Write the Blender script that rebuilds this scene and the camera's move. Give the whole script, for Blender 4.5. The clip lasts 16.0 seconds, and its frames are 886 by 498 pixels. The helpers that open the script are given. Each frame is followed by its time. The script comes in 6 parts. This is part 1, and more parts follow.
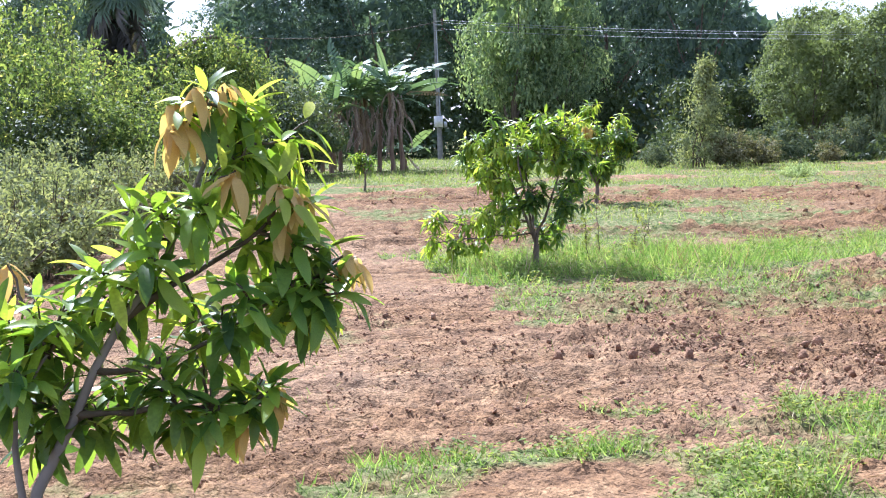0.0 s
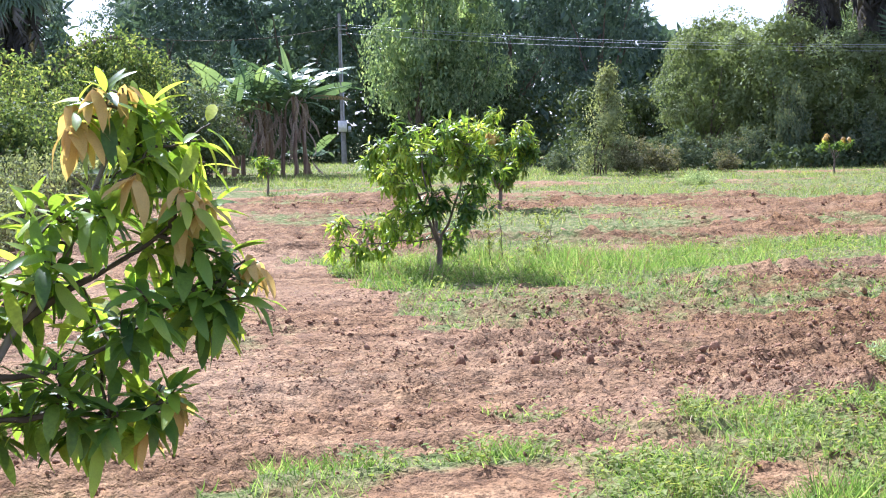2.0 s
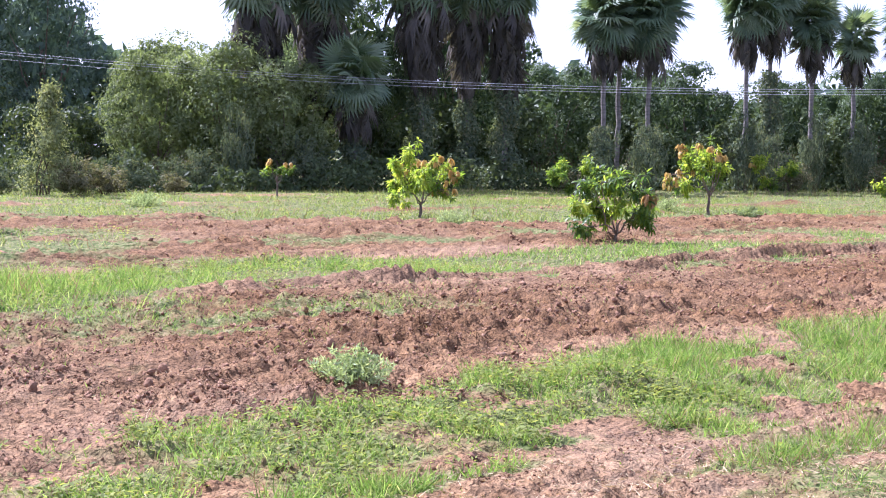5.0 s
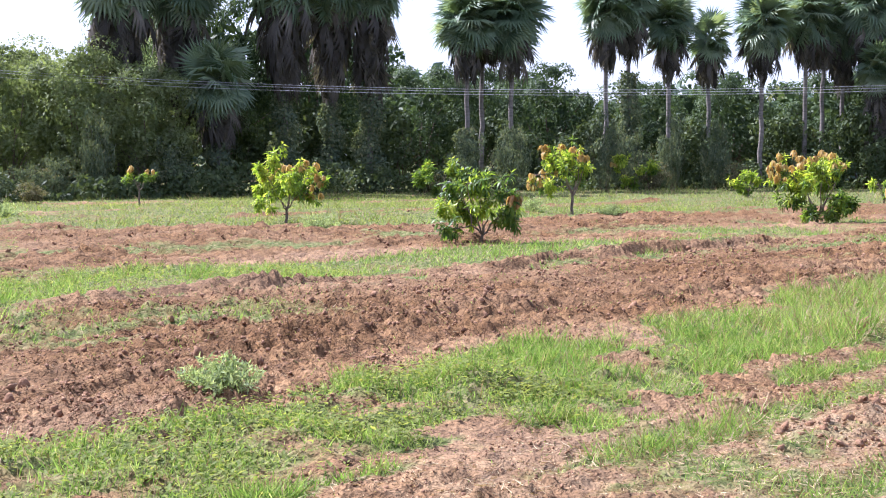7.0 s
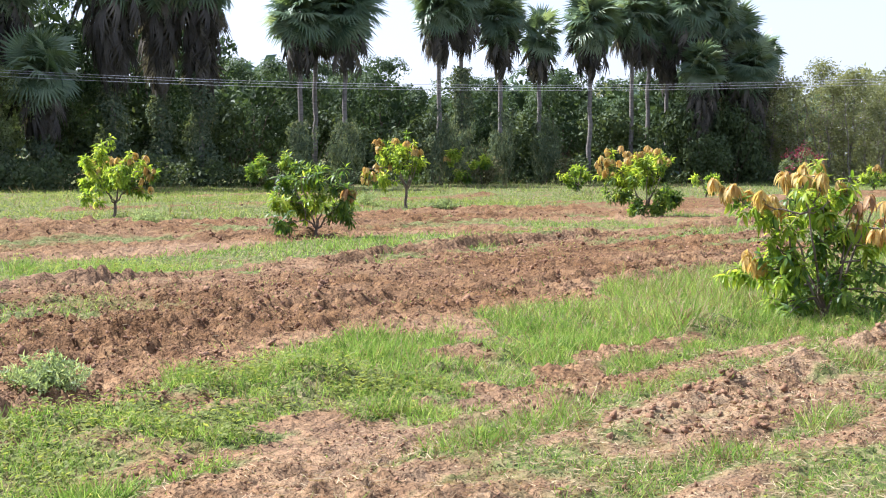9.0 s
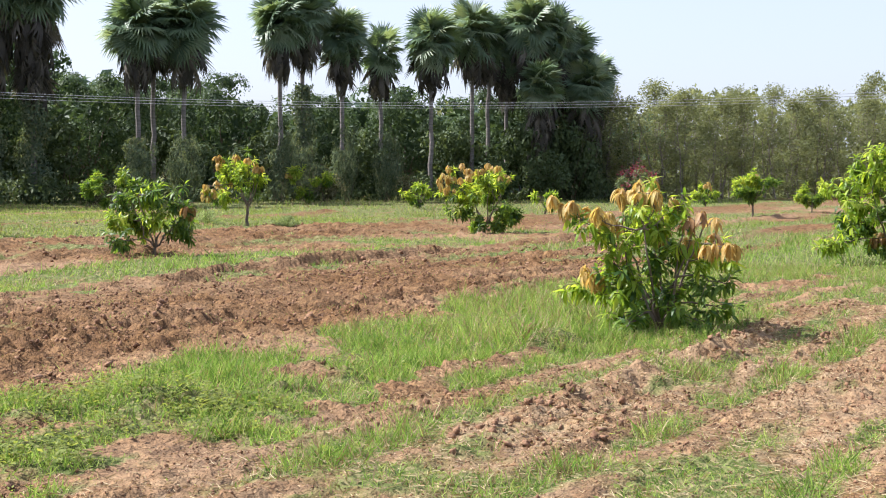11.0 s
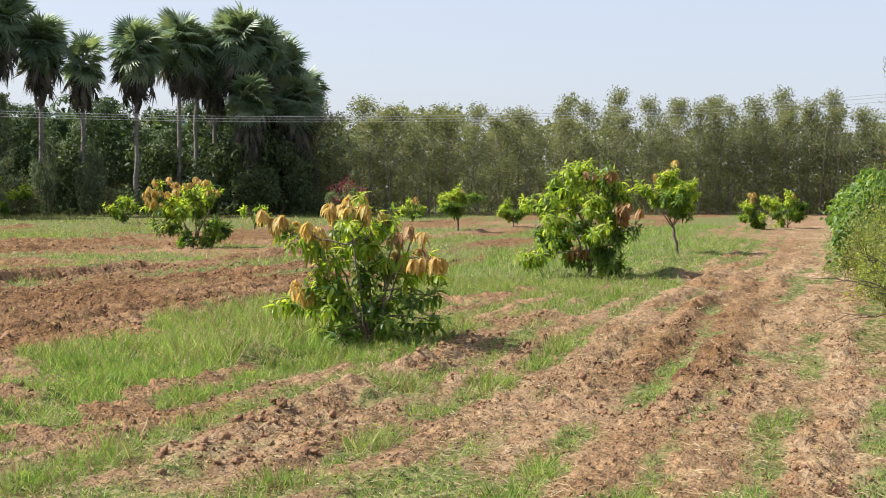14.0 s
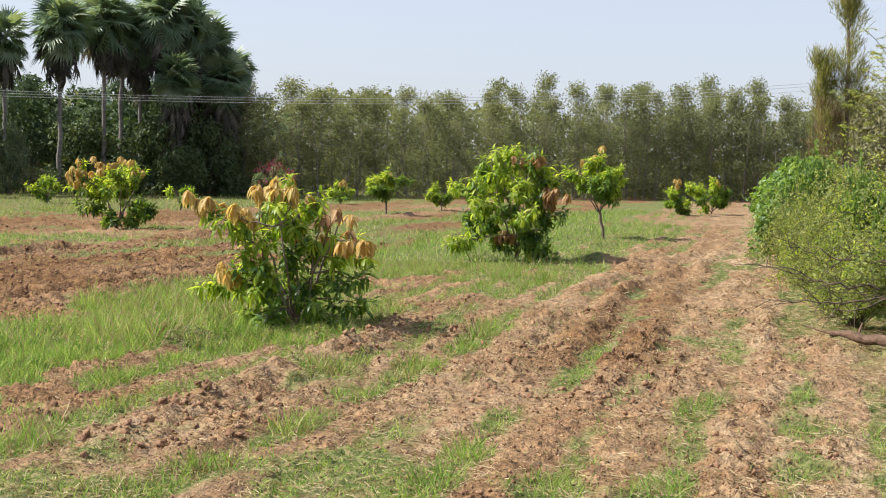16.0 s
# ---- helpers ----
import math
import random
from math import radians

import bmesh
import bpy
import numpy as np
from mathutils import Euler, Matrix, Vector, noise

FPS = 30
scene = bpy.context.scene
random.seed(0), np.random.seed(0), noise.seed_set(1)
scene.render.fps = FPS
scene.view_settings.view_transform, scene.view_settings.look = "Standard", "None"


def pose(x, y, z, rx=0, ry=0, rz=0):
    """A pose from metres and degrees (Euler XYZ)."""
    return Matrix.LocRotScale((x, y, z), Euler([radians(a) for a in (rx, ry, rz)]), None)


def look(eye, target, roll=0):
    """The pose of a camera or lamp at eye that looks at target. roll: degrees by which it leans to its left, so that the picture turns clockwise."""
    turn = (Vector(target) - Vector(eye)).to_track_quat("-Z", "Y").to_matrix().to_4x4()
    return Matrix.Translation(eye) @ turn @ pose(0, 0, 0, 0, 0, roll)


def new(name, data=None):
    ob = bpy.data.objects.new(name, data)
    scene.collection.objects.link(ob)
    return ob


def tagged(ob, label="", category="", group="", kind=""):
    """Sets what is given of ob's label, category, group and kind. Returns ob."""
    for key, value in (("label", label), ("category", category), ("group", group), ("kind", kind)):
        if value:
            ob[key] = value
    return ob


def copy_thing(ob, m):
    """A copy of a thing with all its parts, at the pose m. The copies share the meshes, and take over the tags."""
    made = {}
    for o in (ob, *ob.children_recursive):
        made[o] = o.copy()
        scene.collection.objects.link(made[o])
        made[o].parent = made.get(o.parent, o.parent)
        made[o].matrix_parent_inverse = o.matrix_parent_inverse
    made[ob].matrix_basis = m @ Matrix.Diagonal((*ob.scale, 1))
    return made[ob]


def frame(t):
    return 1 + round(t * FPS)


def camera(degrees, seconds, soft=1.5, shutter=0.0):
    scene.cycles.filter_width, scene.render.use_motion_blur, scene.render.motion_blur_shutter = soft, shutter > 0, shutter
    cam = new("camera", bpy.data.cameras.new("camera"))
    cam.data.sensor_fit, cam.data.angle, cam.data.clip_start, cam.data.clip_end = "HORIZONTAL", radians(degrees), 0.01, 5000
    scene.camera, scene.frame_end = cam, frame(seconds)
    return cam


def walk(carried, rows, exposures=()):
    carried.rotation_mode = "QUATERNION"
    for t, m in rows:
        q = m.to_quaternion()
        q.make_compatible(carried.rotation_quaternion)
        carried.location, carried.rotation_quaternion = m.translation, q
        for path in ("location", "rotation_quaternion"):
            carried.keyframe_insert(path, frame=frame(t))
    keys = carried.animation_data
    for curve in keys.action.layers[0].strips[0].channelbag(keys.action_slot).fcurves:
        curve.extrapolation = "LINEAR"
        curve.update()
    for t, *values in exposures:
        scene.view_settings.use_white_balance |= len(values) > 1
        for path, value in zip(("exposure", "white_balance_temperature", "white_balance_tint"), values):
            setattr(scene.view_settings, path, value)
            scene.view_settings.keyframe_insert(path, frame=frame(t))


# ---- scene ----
# Metres: x runs along the orchard rows, y across them towards the grove, the eye is over the origin.
EYE = 1.6
cam = camera(37.65, 16.0, soft=1.1)
# seconds, yaw, pitch, roll of a standing turn
TURN = [
    (0.0, 0.000, -5.297, -1.467),
    (0.5, -0.765, -5.211, -1.308),
    (1.0, -0.926, -5.236, -1.406),
    (1.5, -2.063, -5.323, -1.040),
    (2.0, -4.271, -5.157, -0.802),
    (2.5, -5.553, -5.200, -0.741),
    (3.0, -5.317, -5.281, -0.882),
    (3.5, -6.399, -5.125, -0.766),
    (3.6, -8.479, -5.060, -0.513),
    (3.7, -10.555, -5.071, -0.341),
    (4.0, -15.769, -4.668, -0.000),
    (4.2, -18.631, -4.453, 0.198),
    (4.5, -22.752, -4.658, 0.499),
    (5.0, -28.354, -4.160, 0.868),
    (5.2, -30.100, -4.058, 0.614),
    (7.3, -35.023, -3.799, -0.014),
    (7.5, -35.875, -3.654, -0.007),
    (8.0, -38.917, -3.844, 0.263),
    (8.2, -40.190, -3.927, 0.372),
    (10.3, -42.260, -4.337, -0.064),
    (10.5, -42.722, -4.268, -0.385),
    (11.0, -48.456, -3.429, 0.392),
    (11.5, -54.813, -2.241, 0.627),
    (11.7, -56.193, -2.021, 0.599),
    (12.0, -57.967, -2.215, 0.837),
    (12.5, -60.236, -2.435, 0.997),
    (13.0, -60.821, -2.599, 0.862),
    (13.5, -61.040, -2.670, 0.895),
    (14.0, -61.196, -2.657, 0.779),
    (14.5, -61.613, -2.849, 0.858),
    (15.0, -63.038, -3.005, 1.178),
    (15.5, -64.066, -3.261, 1.312),
    (16.0, -64.398, -3.327, 1.462),
]
walk(cam, [(t, pose(0, 0, EYE, 90 + p, 0, yaw - 12.0) @ pose(0, 0, 0, 0, 0, r)) for t, yaw, p, r in TURN],
     exposures=[(0.0, 1.63, 5350, 17), (3.5, 1.60, 5350, 24), (5.2, 1.58, 5400, 30), (8.0, 1.43, 5750, 16), (11.0, 1.19, 6150, 12), (12.2, 0.96, 6450, 9), (16.0, 0.92, 6550, 9)])

# ---- light ----
SUN_AZ, SUN_EL = -12.0, 46.0      # degrees clockwise from +y, degrees up
world = bpy.data.worlds.new("sky")
scene.world = world
world.use_nodes = True
sky = world.node_tree.nodes.new("ShaderNodeTexSky")
sky.sky_type, sky.sun_disc = "NISHITA", False
sky.sun_elevation, sky.sun_rotation = radians(SUN_EL), radians(SUN_AZ)
sky.air_density, sky.dust_density, sky.ozone_density = 1.0, 2.0, 1.5
world.node_tree.nodes["Background"].inputs[1].default_value = 0.15
haze = world.node_tree.nodes.new("ShaderNodeMix")      # thin even haze over the whole sky
haze.data_type = "RGBA"
haze.inputs[0].default_value = 0.75
haze.inputs[7].default_value = (2.2, 2.3, 2.76, 1)
world.node_tree.links.new(sky.outputs[0], haze.inputs[6])
world.node_tree.links.new(haze.outputs[2], world.node_tree.nodes["Background"].inputs[0])
sun = new("sun", bpy.data.lights.new("sun", "SUN"))
sun.data.energy, sun.data.angle, sun.data.color = 4.9, radians(0.6), (1.0, 0.965, 0.90)
_s = Vector((math.sin(radians(SUN_AZ)) * math.cos(radians(SUN_EL)), math.cos(radians(SUN_AZ)) * math.cos(radians(SUN_EL)), math.sin(radians(SUN_EL))))
sun.matrix_world = look(_s * 100, (0, 0, 0))

# ---- materials ----


def mat(name):
    m = bpy.data.materials.new(name)
    m.use_nodes = True
    m.node_tree.nodes.clear()
    return m, m.node_tree.nodes, m.node_tree.links


def ramp(nodes, links, fac, stops):
    r = nodes.new("ShaderNodeValToRGB")
    while len(r.color_ramp.elements) < len(stops):
        r.color_ramp.elements.new(0.5)
    for e, (p, c) in zip(r.color_ramp.elements, stops):
        e.position, e.color = p, (*c, 1)
    links.new(fac, r.inputs[0])
    return r.outputs[0]


def noise_tex(nodes, links, scale, detail=4, vector=None, rough=0.55):
    n = nodes.new("ShaderNodeTexNoise")
    n.inputs["Scale"].default_value, n.inputs["Detail"].default_value, n.inputs["Roughness"].default_value = scale, detail, rough
    if vector is not None:
        links.new(vector, n.inputs["Vector"])
    return n.outputs["Fac"]


def mix_rgb(nodes, links, fac, a, b, kind="MIX"):
    m = nodes.new("ShaderNodeMix")
    m.data_type, m.blend_type = "RGBA", kind
    for sock, v in ((m.inputs[0], fac), (m.inputs[6], a), (m.inputs[7], b)):
        if isinstance(v, (int, float)):
            sock.default_value = v
        elif isinstance(v, tuple):
            sock.default_value = (*v, 1)
        else:
            links.new(v, sock)
    return m.outputs[2]


def leaf_mat(name, stops, trans=0.35, rough=0.45, by_object=False, patch=1.5, spec=0.2, glow=(1.5, 1.4, 0.7), vary=0.75):
    """Leaves: colour by the single leaf and by patches of the crown, shine, light that comes through."""
    m, n, l = mat(name)
    if by_object:
        rnd = n.new("ShaderNodeObjectInfo").outputs["Random"]
    else:
        rnd = n.new("ShaderNodeNewGeometry").outputs["Random Per Island"]
    tc = n.new("ShaderNodeTexCoord")
    nz = noise_tex(n, l, patch, 2, tc.outputs["Object"])
    add = n.new("ShaderNodeMath")
    add.operation = "MULTIPLY_ADD"
    l.new(nz, add.inputs[0])
    add.inputs[1].default_value = 0.9
    sub = n.new("ShaderNodeMath")
    sub.operation = "MULTIPLY_ADD"
    l.new(rnd, sub.inputs[0])
    sub.inputs[1].default_value, sub.inputs[2].default_value = vary, 0.045 - vary / 2
    l.new(sub.outputs[0], add.inputs[2])
    col = ramp(n, l, add.outputs[0], stops)
    fine = noise_tex(n, l, 60, 2, tc.outputs["Object"])
    shade = ramp(n, l, fine, [(0.3, (0.8, 0.8, 0.8)), (0.7, (1.12, 1.1, 1.05))])
    col = mix_rgb(n, l, 1.0, col, shade, "MULTIPLY")
    p = n.new("ShaderNodeBsdfPrincipled")
    p.inputs["Roughness"].default_value = rough
    p.inputs["Specular IOR Level"].default_value = spec
    l.new(col, p.inputs["Base Color"])
    t = n.new("ShaderNodeBsdfTranslucent")
    warm = mix_rgb(n, l, 1.0, col, glow, "MULTIPLY")
    l.new(warm, t.inputs["Color"])
    mx = n.new("ShaderNodeMixShader")
    mx.inputs[0].default_value = trans
    l.new(p.outputs[0], mx.inputs[1])
    l.new(t.outputs[0], mx.inputs[2])
    o = n.new("ShaderNodeOutputMaterial")
    l.new(mx.outputs[0], o.inputs[0])
    return m


def solid_mat(name, stops, scale=8.0, rough=0.85, bump=0.4, bump_scale=40.0, stretch=(1, 1, 1), spec=0.25, metal=0.0):
    m, n, l = mat(name)
    tc = n.new("ShaderNodeTexCoord")
    mp = n.new("ShaderNodeMapping")
    mp.inputs["Scale"].default_value = stretch
    l.new(tc.outputs["Object"], mp.inputs[0])
    col = ramp(n, l, noise_tex(n, l, scale, 5, mp.outputs[0]), stops)
    p = n.new("ShaderNodeBsdfPrincipled")
    p.inputs["Roughness"].default_value, p.inputs["Specular IOR Level"].default_value, p.inputs["Metallic"].default_value = rough, spec, metal
    l.new(col, p.inputs["Base Color"])
    b = n.new("ShaderNodeBump")
    b.inputs["Strength"].default_value, b.inputs["Distance"].default_value = bump, 0.02
    l.new(noise_tex(n, l, bump_scale, 4, mp.outputs[0]), b.inputs["Height"])
    l.new(b.outputs[0], p.inputs["Normal"])
    o = n.new("ShaderNodeOutputMaterial")
    l.new(p.outputs[0], o.inputs[0])
    return m


def ground_mat():
    """Tilled red earth and grass floor, mixed by the cover attribute of the sheet."""
    m, n, l = mat("red_earth")
    tc = n.new("ShaderNodeTexCoord").outputs["Object"]
    big, mid, fine = noise_tex(n, l, 0.35, 4, tc), noise_tex(n, l, 3.5, 5, tc), noise_tex(n, l, 38, 5, tc, 0.65)
    soil = ramp(n, l, mid, [(0.25, (0.108, 0.057, 0.029)), (0.5, (0.210, 0.121, 0.061)), (0.75, (0.315, 0.198, 0.104))])
    grain = ramp(n, l, fine, [(0.3, (0.34, 0.31, 0.29)), (0.5, (1.0, 1.0, 1.0)), (0.72, (1.45, 1.42, 1.36))])
    soil = mix_rgb(n, l, 1.0, soil, grain, "MULTIPLY")
    crumb = ramp(n, l, noise_tex(n, l, 11, 4, tc, 0.7), [(0.36, (0.55, 0.52, 0.50)), (0.5, (1.0, 1.0, 1.0)), (0.68, (1.18, 1.16, 1.13))])
    soil = mix_rgb(n, l, 1.0, soil, crumb, "MULTIPLY")
    mp = n.new("ShaderNodeMapping")
    mp.inputs["Scale"].default_value = (0.08, 1.0, 1.0)
    l.new(tc, mp.inputs[0])
    line = ramp(n, l, noise_tex(n, l, 2.6, 5, mp.outputs[0], 0.65), [(0.36, (0.86, 0.85, 0.84)), (0.52, (1.0, 1.0, 1.0)), (0.68, (1.06, 1.05, 1.04))])
    soil = mix_rgb(n, l, 1.0, soil, line, "MULTIPLY")
    pale = ramp(n, l, big, [(0.4, (0, 0, 0)), (0.62, (1, 1, 1))])
    soil = mix_rgb(n, l, pale, soil, mix_rgb(n, l, 0.22, soil, (0.40, 0.28, 0.19)))
    fresh = n.new("ShaderNodeAttribute")      # newly turned, still moist earth
    fresh.attribute_name = "fresh"
    soil = mix_rgb(n, l, fresh.outputs["Fac"], soil, mix_rgb(n, l, 1.0, soil, (0.78, 0.735, 0.665), "MULTIPLY"))
    straw = n.new("ShaderNodeAttribute")
    straw.attribute_name = "straw"
    dry = ramp(n, l, fine, [(0.3, (0.26, 0.18, 0.11)), (0.7, (0.50, 0.39, 0.25))])
    sm = n.new("ShaderNodeMath")
    sm.operation = "MULTIPLY"
    l.new(straw.outputs["Fac"], sm.inputs[0])
    l.new(ramp(n, l, noise_tex(n, l, 5, 5, tc), [(0.4, (0.1, 0.1, 0.1)), (0.6, (1, 1, 1))]), sm.inputs[1])
    soil = mix_rgb(n, l, sm.outputs[0], soil, dry)
    green = ramp(n, l, noise_tex(n, l, 14, 5, tc), [(0.35, (0.055, 0.075, 0.02)), (0.5, (0.12, 0.14, 0.045)), (0.68, (0.24, 0.20, 0.10))])
    cover = n.new("ShaderNodeAttribute")
    cover.attribute_name = "cover"
    mm = n.new("ShaderNodeMath")
    mm.operation = "MULTIPLY_ADD"
    l.new(mid, mm.inputs[0])
    mm.inputs[1].default_value = 0.9
    l.new(cover.outputs["Fac"], mm.inputs[2])
    mask = ramp(n, l, mm.outputs[0], [(0.72, (0, 0, 0)), (1.0, (1, 1, 1))])
    col = mix_rgb(n, l, mask, soil, green)
    p = n.new("ShaderNodeBsdfPrincipled")
    p.inputs["Roughness"].default_value, p.inputs["Specular IOR Level"].default_value = 0.95, 0.1
    l.new(col, p.inputs["Base Color"])
    # crumbs of three sizes
    warp = n.new("ShaderNodeVectorMath")
    warp.operation = "MULTIPLY_ADD"
    nz = n.new("ShaderNodeTexNoise")
    nz.inputs["Scale"].default_value = 7.0
    l.new(tc, nz.inputs["Vector"])
    l.new(nz.outputs["Color"], warp.inputs[0])
    warp.inputs[1].default_value = (0.07, 0.07, 0.07)
    l.new(tc, warp.inputs[2])
    height = None
    for scale, amount in ((4.0, 1.2), (9.0, 1.0), (22.0, 0.55), (55.0, 0.3)):
        vo = n.new("ShaderNodeTexVoronoi")
        vo.inputs["Scale"].default_value = scale
        l.new(warp.outputs[0], vo.inputs["Vector"])
        mu = n.new("ShaderNodeMath")
        mu.operation = "MULTIPLY_ADD"
        l.new(vo.outputs["Distance"], mu.inputs[0])
        mu.inputs[1].default_value = -amount
        if height is not None:
            l.new(height, mu.inputs[2])
        height = mu.outputs[0]
    b = n.new("ShaderNodeBump")
    b.inputs["Strength"].default_value, b.inputs["Distance"].default_value = 0.7, 0.045
    l.new(height, b.inputs["Height"])
    b2 = n.new("ShaderNodeBump")
    b2.inputs["Strength"].default_value, b2.inputs["Distance"].default_value = 0.9, 0.02
    l.new(fine, b2.inputs["Height"])
    l.new(b.outputs[0], b2.inputs["Normal"])
    l.new(b2.outputs[0], p.inputs["Normal"])
    o = n.new("ShaderNodeOutputMaterial")
    l.new(p.outputs[0], o.inputs[0])
    return m


M_GROUND = ground_mat()
M_CLOD = solid_mat("earth_clod", [(0.3, (0.14, 0.072, 0.042)), (0.5, (0.235, 0.130, 0.075)), (0.7, (0.34, 0.205, 0.125))], 9, 0.95, 0.8, 60)
M_BARK = solid_mat("grey_brown_bark", [(0.3, (0.09, 0.065, 0.05)), (0.6, (0.2, 0.155, 0.125)), (0.8, (0.30, 0.25, 0.21))], 12, 0.9, 0.7, 50, (1, 1, 0.3))
M_TWIG = solid_mat("dark_twig", [(0.3, (0.05, 0.04, 0.025)), (0.7, (0.12, 0.09, 0.06))], 15, 0.8)
M_PALMBARK = solid_mat("palm_bark", [(0.3, (0.11, 0.098, 0.09)), (0.7, (0.24, 0.215, 0.195))], 5, 0.9, 0.8, 14, (0.4, 0.4, 2.5))
M_MANGO = leaf_mat("mango_leaf", [(0.0, (0.030, 0.070, 0.024)), (0.4, (0.070, 0.135, 0.034)), (0.75, (0.13, 0.215, 0.044)), (1.0, (0.21, 0.30, 0.06))], 0.45, 0.42, spec=0.3, glow=(2.8, 2.4, 0.9))
M_MANGO_ONE = leaf_mat("mango_leaf_single", [(0.0, (0.05, 0.11, 0.032)), (0.4, (0.105, 0.20, 0.045)), (0.75, (0.18, 0.30, 0.06)), (1.0, (0.28, 0.39, 0.09))], 0.5, 0.42, True, 1.0, 0.35, glow=(2.9, 2.5, 0.9))
M_LIME = leaf_mat("lime_leaf", [(0.1, (0.11, 0.19, 0.026)), (0.5, (0.24, 0.34, 0.05)), (0.9, (0.42, 0.47, 0.10))], 0.5, 0.38, glow=(1.9, 1.8, 0.8))
M_LIME_ONE = leaf_mat("lime_leaf_single", [(0.1, (0.08, 0.16, 0.022)), (0.5, (0.17, 0.27, 0.04)), (0.9, (0.30, 0.38, 0.08))], 0.5, 0.38, True, 1.0, 0.3, glow=(1.9, 1.8, 0.8))
M_GOLD = leaf_mat("golden_new_leaf", [(0.1, (0.42, 0.27, 0.085)), (0.45, (0.52, 0.37, 0.13)), (0.75, (0.57, 0.44, 0.18)), (1.0, (0.50, 0.48, 0.15))], 0.45, 0.45, glow=(1.25, 1.15, 0.8))
M_RUSSET = leaf_mat("russet_leaf", [(0.1, (0.24, 0.13, 0.06)), (0.6, (0.38, 0.24, 0.12)), (1.0, (0.46, 0.33, 0.18))], 0.35, 0.5)
# the dark tones hold the blue haze of the distance as leaf colour
M_WOODLEAF = leaf_mat("hazy_grove_leaf", [(0.05, (0.066, 0.100, 0.084)), (0.45, (0.105, 0.155, 0.115)), (0.8, (0.175, 0.235, 0.135)), (1.0, (0.28, 0.33, 0.18))], 0.22, 0.6, patch=0.45, spec=0.15, vary=0.45, glow=(1.3, 1.4, 0.9))
# darker copy of the grove leaf: shade of the middle and rear trees as colour
M_SHADELEAF = leaf_mat("shaded_grove_leaf", [(0.05, (0.033, 0.058, 0.033)), (0.45, (0.064, 0.101, 0.051)), (0.8, (0.121, 0.168, 0.070)), (1.0, (0.211, 0.246, 0.101))], 0.26, 0.55, patch=0.4, spec=0.15, vary=0.45, glow=(1.4, 1.4, 0.8))
M_THICKET = leaf_mat("thicket_leaf", [(0.05, (0.080, 0.11, 0.068)), (0.4, (0.14, 0.18, 0.10)), (0.75, (0.22, 0.265, 0.14)), (1.0, (0.34, 0.36, 0.21))], 0.35, 0.65, patch=0.6, spec=0.1, vary=0.5)
M_PALELEAF = leaf_mat("pale_feathery_leaf", [(0.05, (0.09, 0.122, 0.062)), (0.4, (0.155, 0.195, 0.092)), (0.75, (0.235, 0.27, 0.13)), (1.0, (0.36, 0.37, 0.2))], 0.4, 0.6, patch=0.6, spec=0.15, vary=0.4, glow=(1.35, 1.4, 0.75))
M_VINE = leaf_mat("vine_leaf", [(0.05, (0.06, 0.10, 0.042)), (0.45, (0.13, 0.19, 0.065)), (0.8, (0.24, 0.31, 0.095)), (1.0, (0.42, 0.43, 0.16))], 0.45, 0.6, patch=0.9, spec=0.08, vary=0.9)
# lighter copy of the grove leaf, with sunlit brightness put into its colour
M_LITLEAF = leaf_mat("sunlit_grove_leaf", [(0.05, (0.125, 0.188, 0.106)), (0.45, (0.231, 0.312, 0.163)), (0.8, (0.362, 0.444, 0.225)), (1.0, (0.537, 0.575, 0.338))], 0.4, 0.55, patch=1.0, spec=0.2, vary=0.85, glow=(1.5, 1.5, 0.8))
# darkened leaf colour that carries the shade under the grove and thicket
M_UNDER = leaf_mat("shaded_undergrowth_leaf", [(0.05, (0.035, 0.055, 0.028)), (0.45, (0.065, 0.095, 0.042)), (0.8, (0.115, 0.15, 0.065)), (1.0, (0.20, 0.22, 0.10))], 0.25, 0.6, patch=0.5, spec=0.15, vary=0.5)
M_FARLEAF = leaf_mat("grey_green_leaf", [(0.05, (0.125, 0.148, 0.092)), (0.45, (0.192, 0.216, 0.132)), (0.8, (0.265, 0.282, 0.168)), (1.0, (0.35, 0.31, 0.21))], 0.38, 0.8, spec=0.0, vary=0.3, patch=0.3)
M_PALE = solid_mat("pale_thin_bark", [(0.3, (0.13, 0.11, 0.09)), (0.7, (0.27, 0.235, 0.20))], 4, 0.9, 0.3)
M_FROND = leaf_mat("palm_frond_green", [(0.1, (0.10, 0.16, 0.105)), (0.5, (0.165, 0.24, 0.145)), (1.0, (0.29, 0.35, 0.23))], 0.33, 0.42, True, 0.8, 0.5)
M_DEADFROND = leaf_mat("dead_palm_frond", [(0.1, (0.06, 0.056, 0.052)), (0.6, (0.115, 0.107, 0.099)), (1.0, (0.22, 0.20, 0.175))], 0.25, 0.8, True, spec=0.0)
M_BANANA = leaf_mat("banana_leaf_green", [(0.1, (0.075, 0.135, 0.085)), (0.5, (0.125, 0.20, 0.12)), (1.0, (0.22, 0.31, 0.15))], 0.36, 0.48, True, 1.0, 0.3)
M_BANDEAD = solid_mat("dead_banana_leaf", [(0.3, (0.22, 0.16, 0.125)), (0.7, (0.44, 0.34, 0.28))], 5, 0.9, 0.5, 30, (3, 3, 0.4))
M_BANSTEM = solid_mat("banana_stem", [(0.3, (0.10, 0.06, 0.045)), (0.55, (0.2, 0.13, 0.09)), (0.75, (0.2, 0.2, 0.09))], 4, 0.7, 0.4, 20, (3, 3, 0.5))
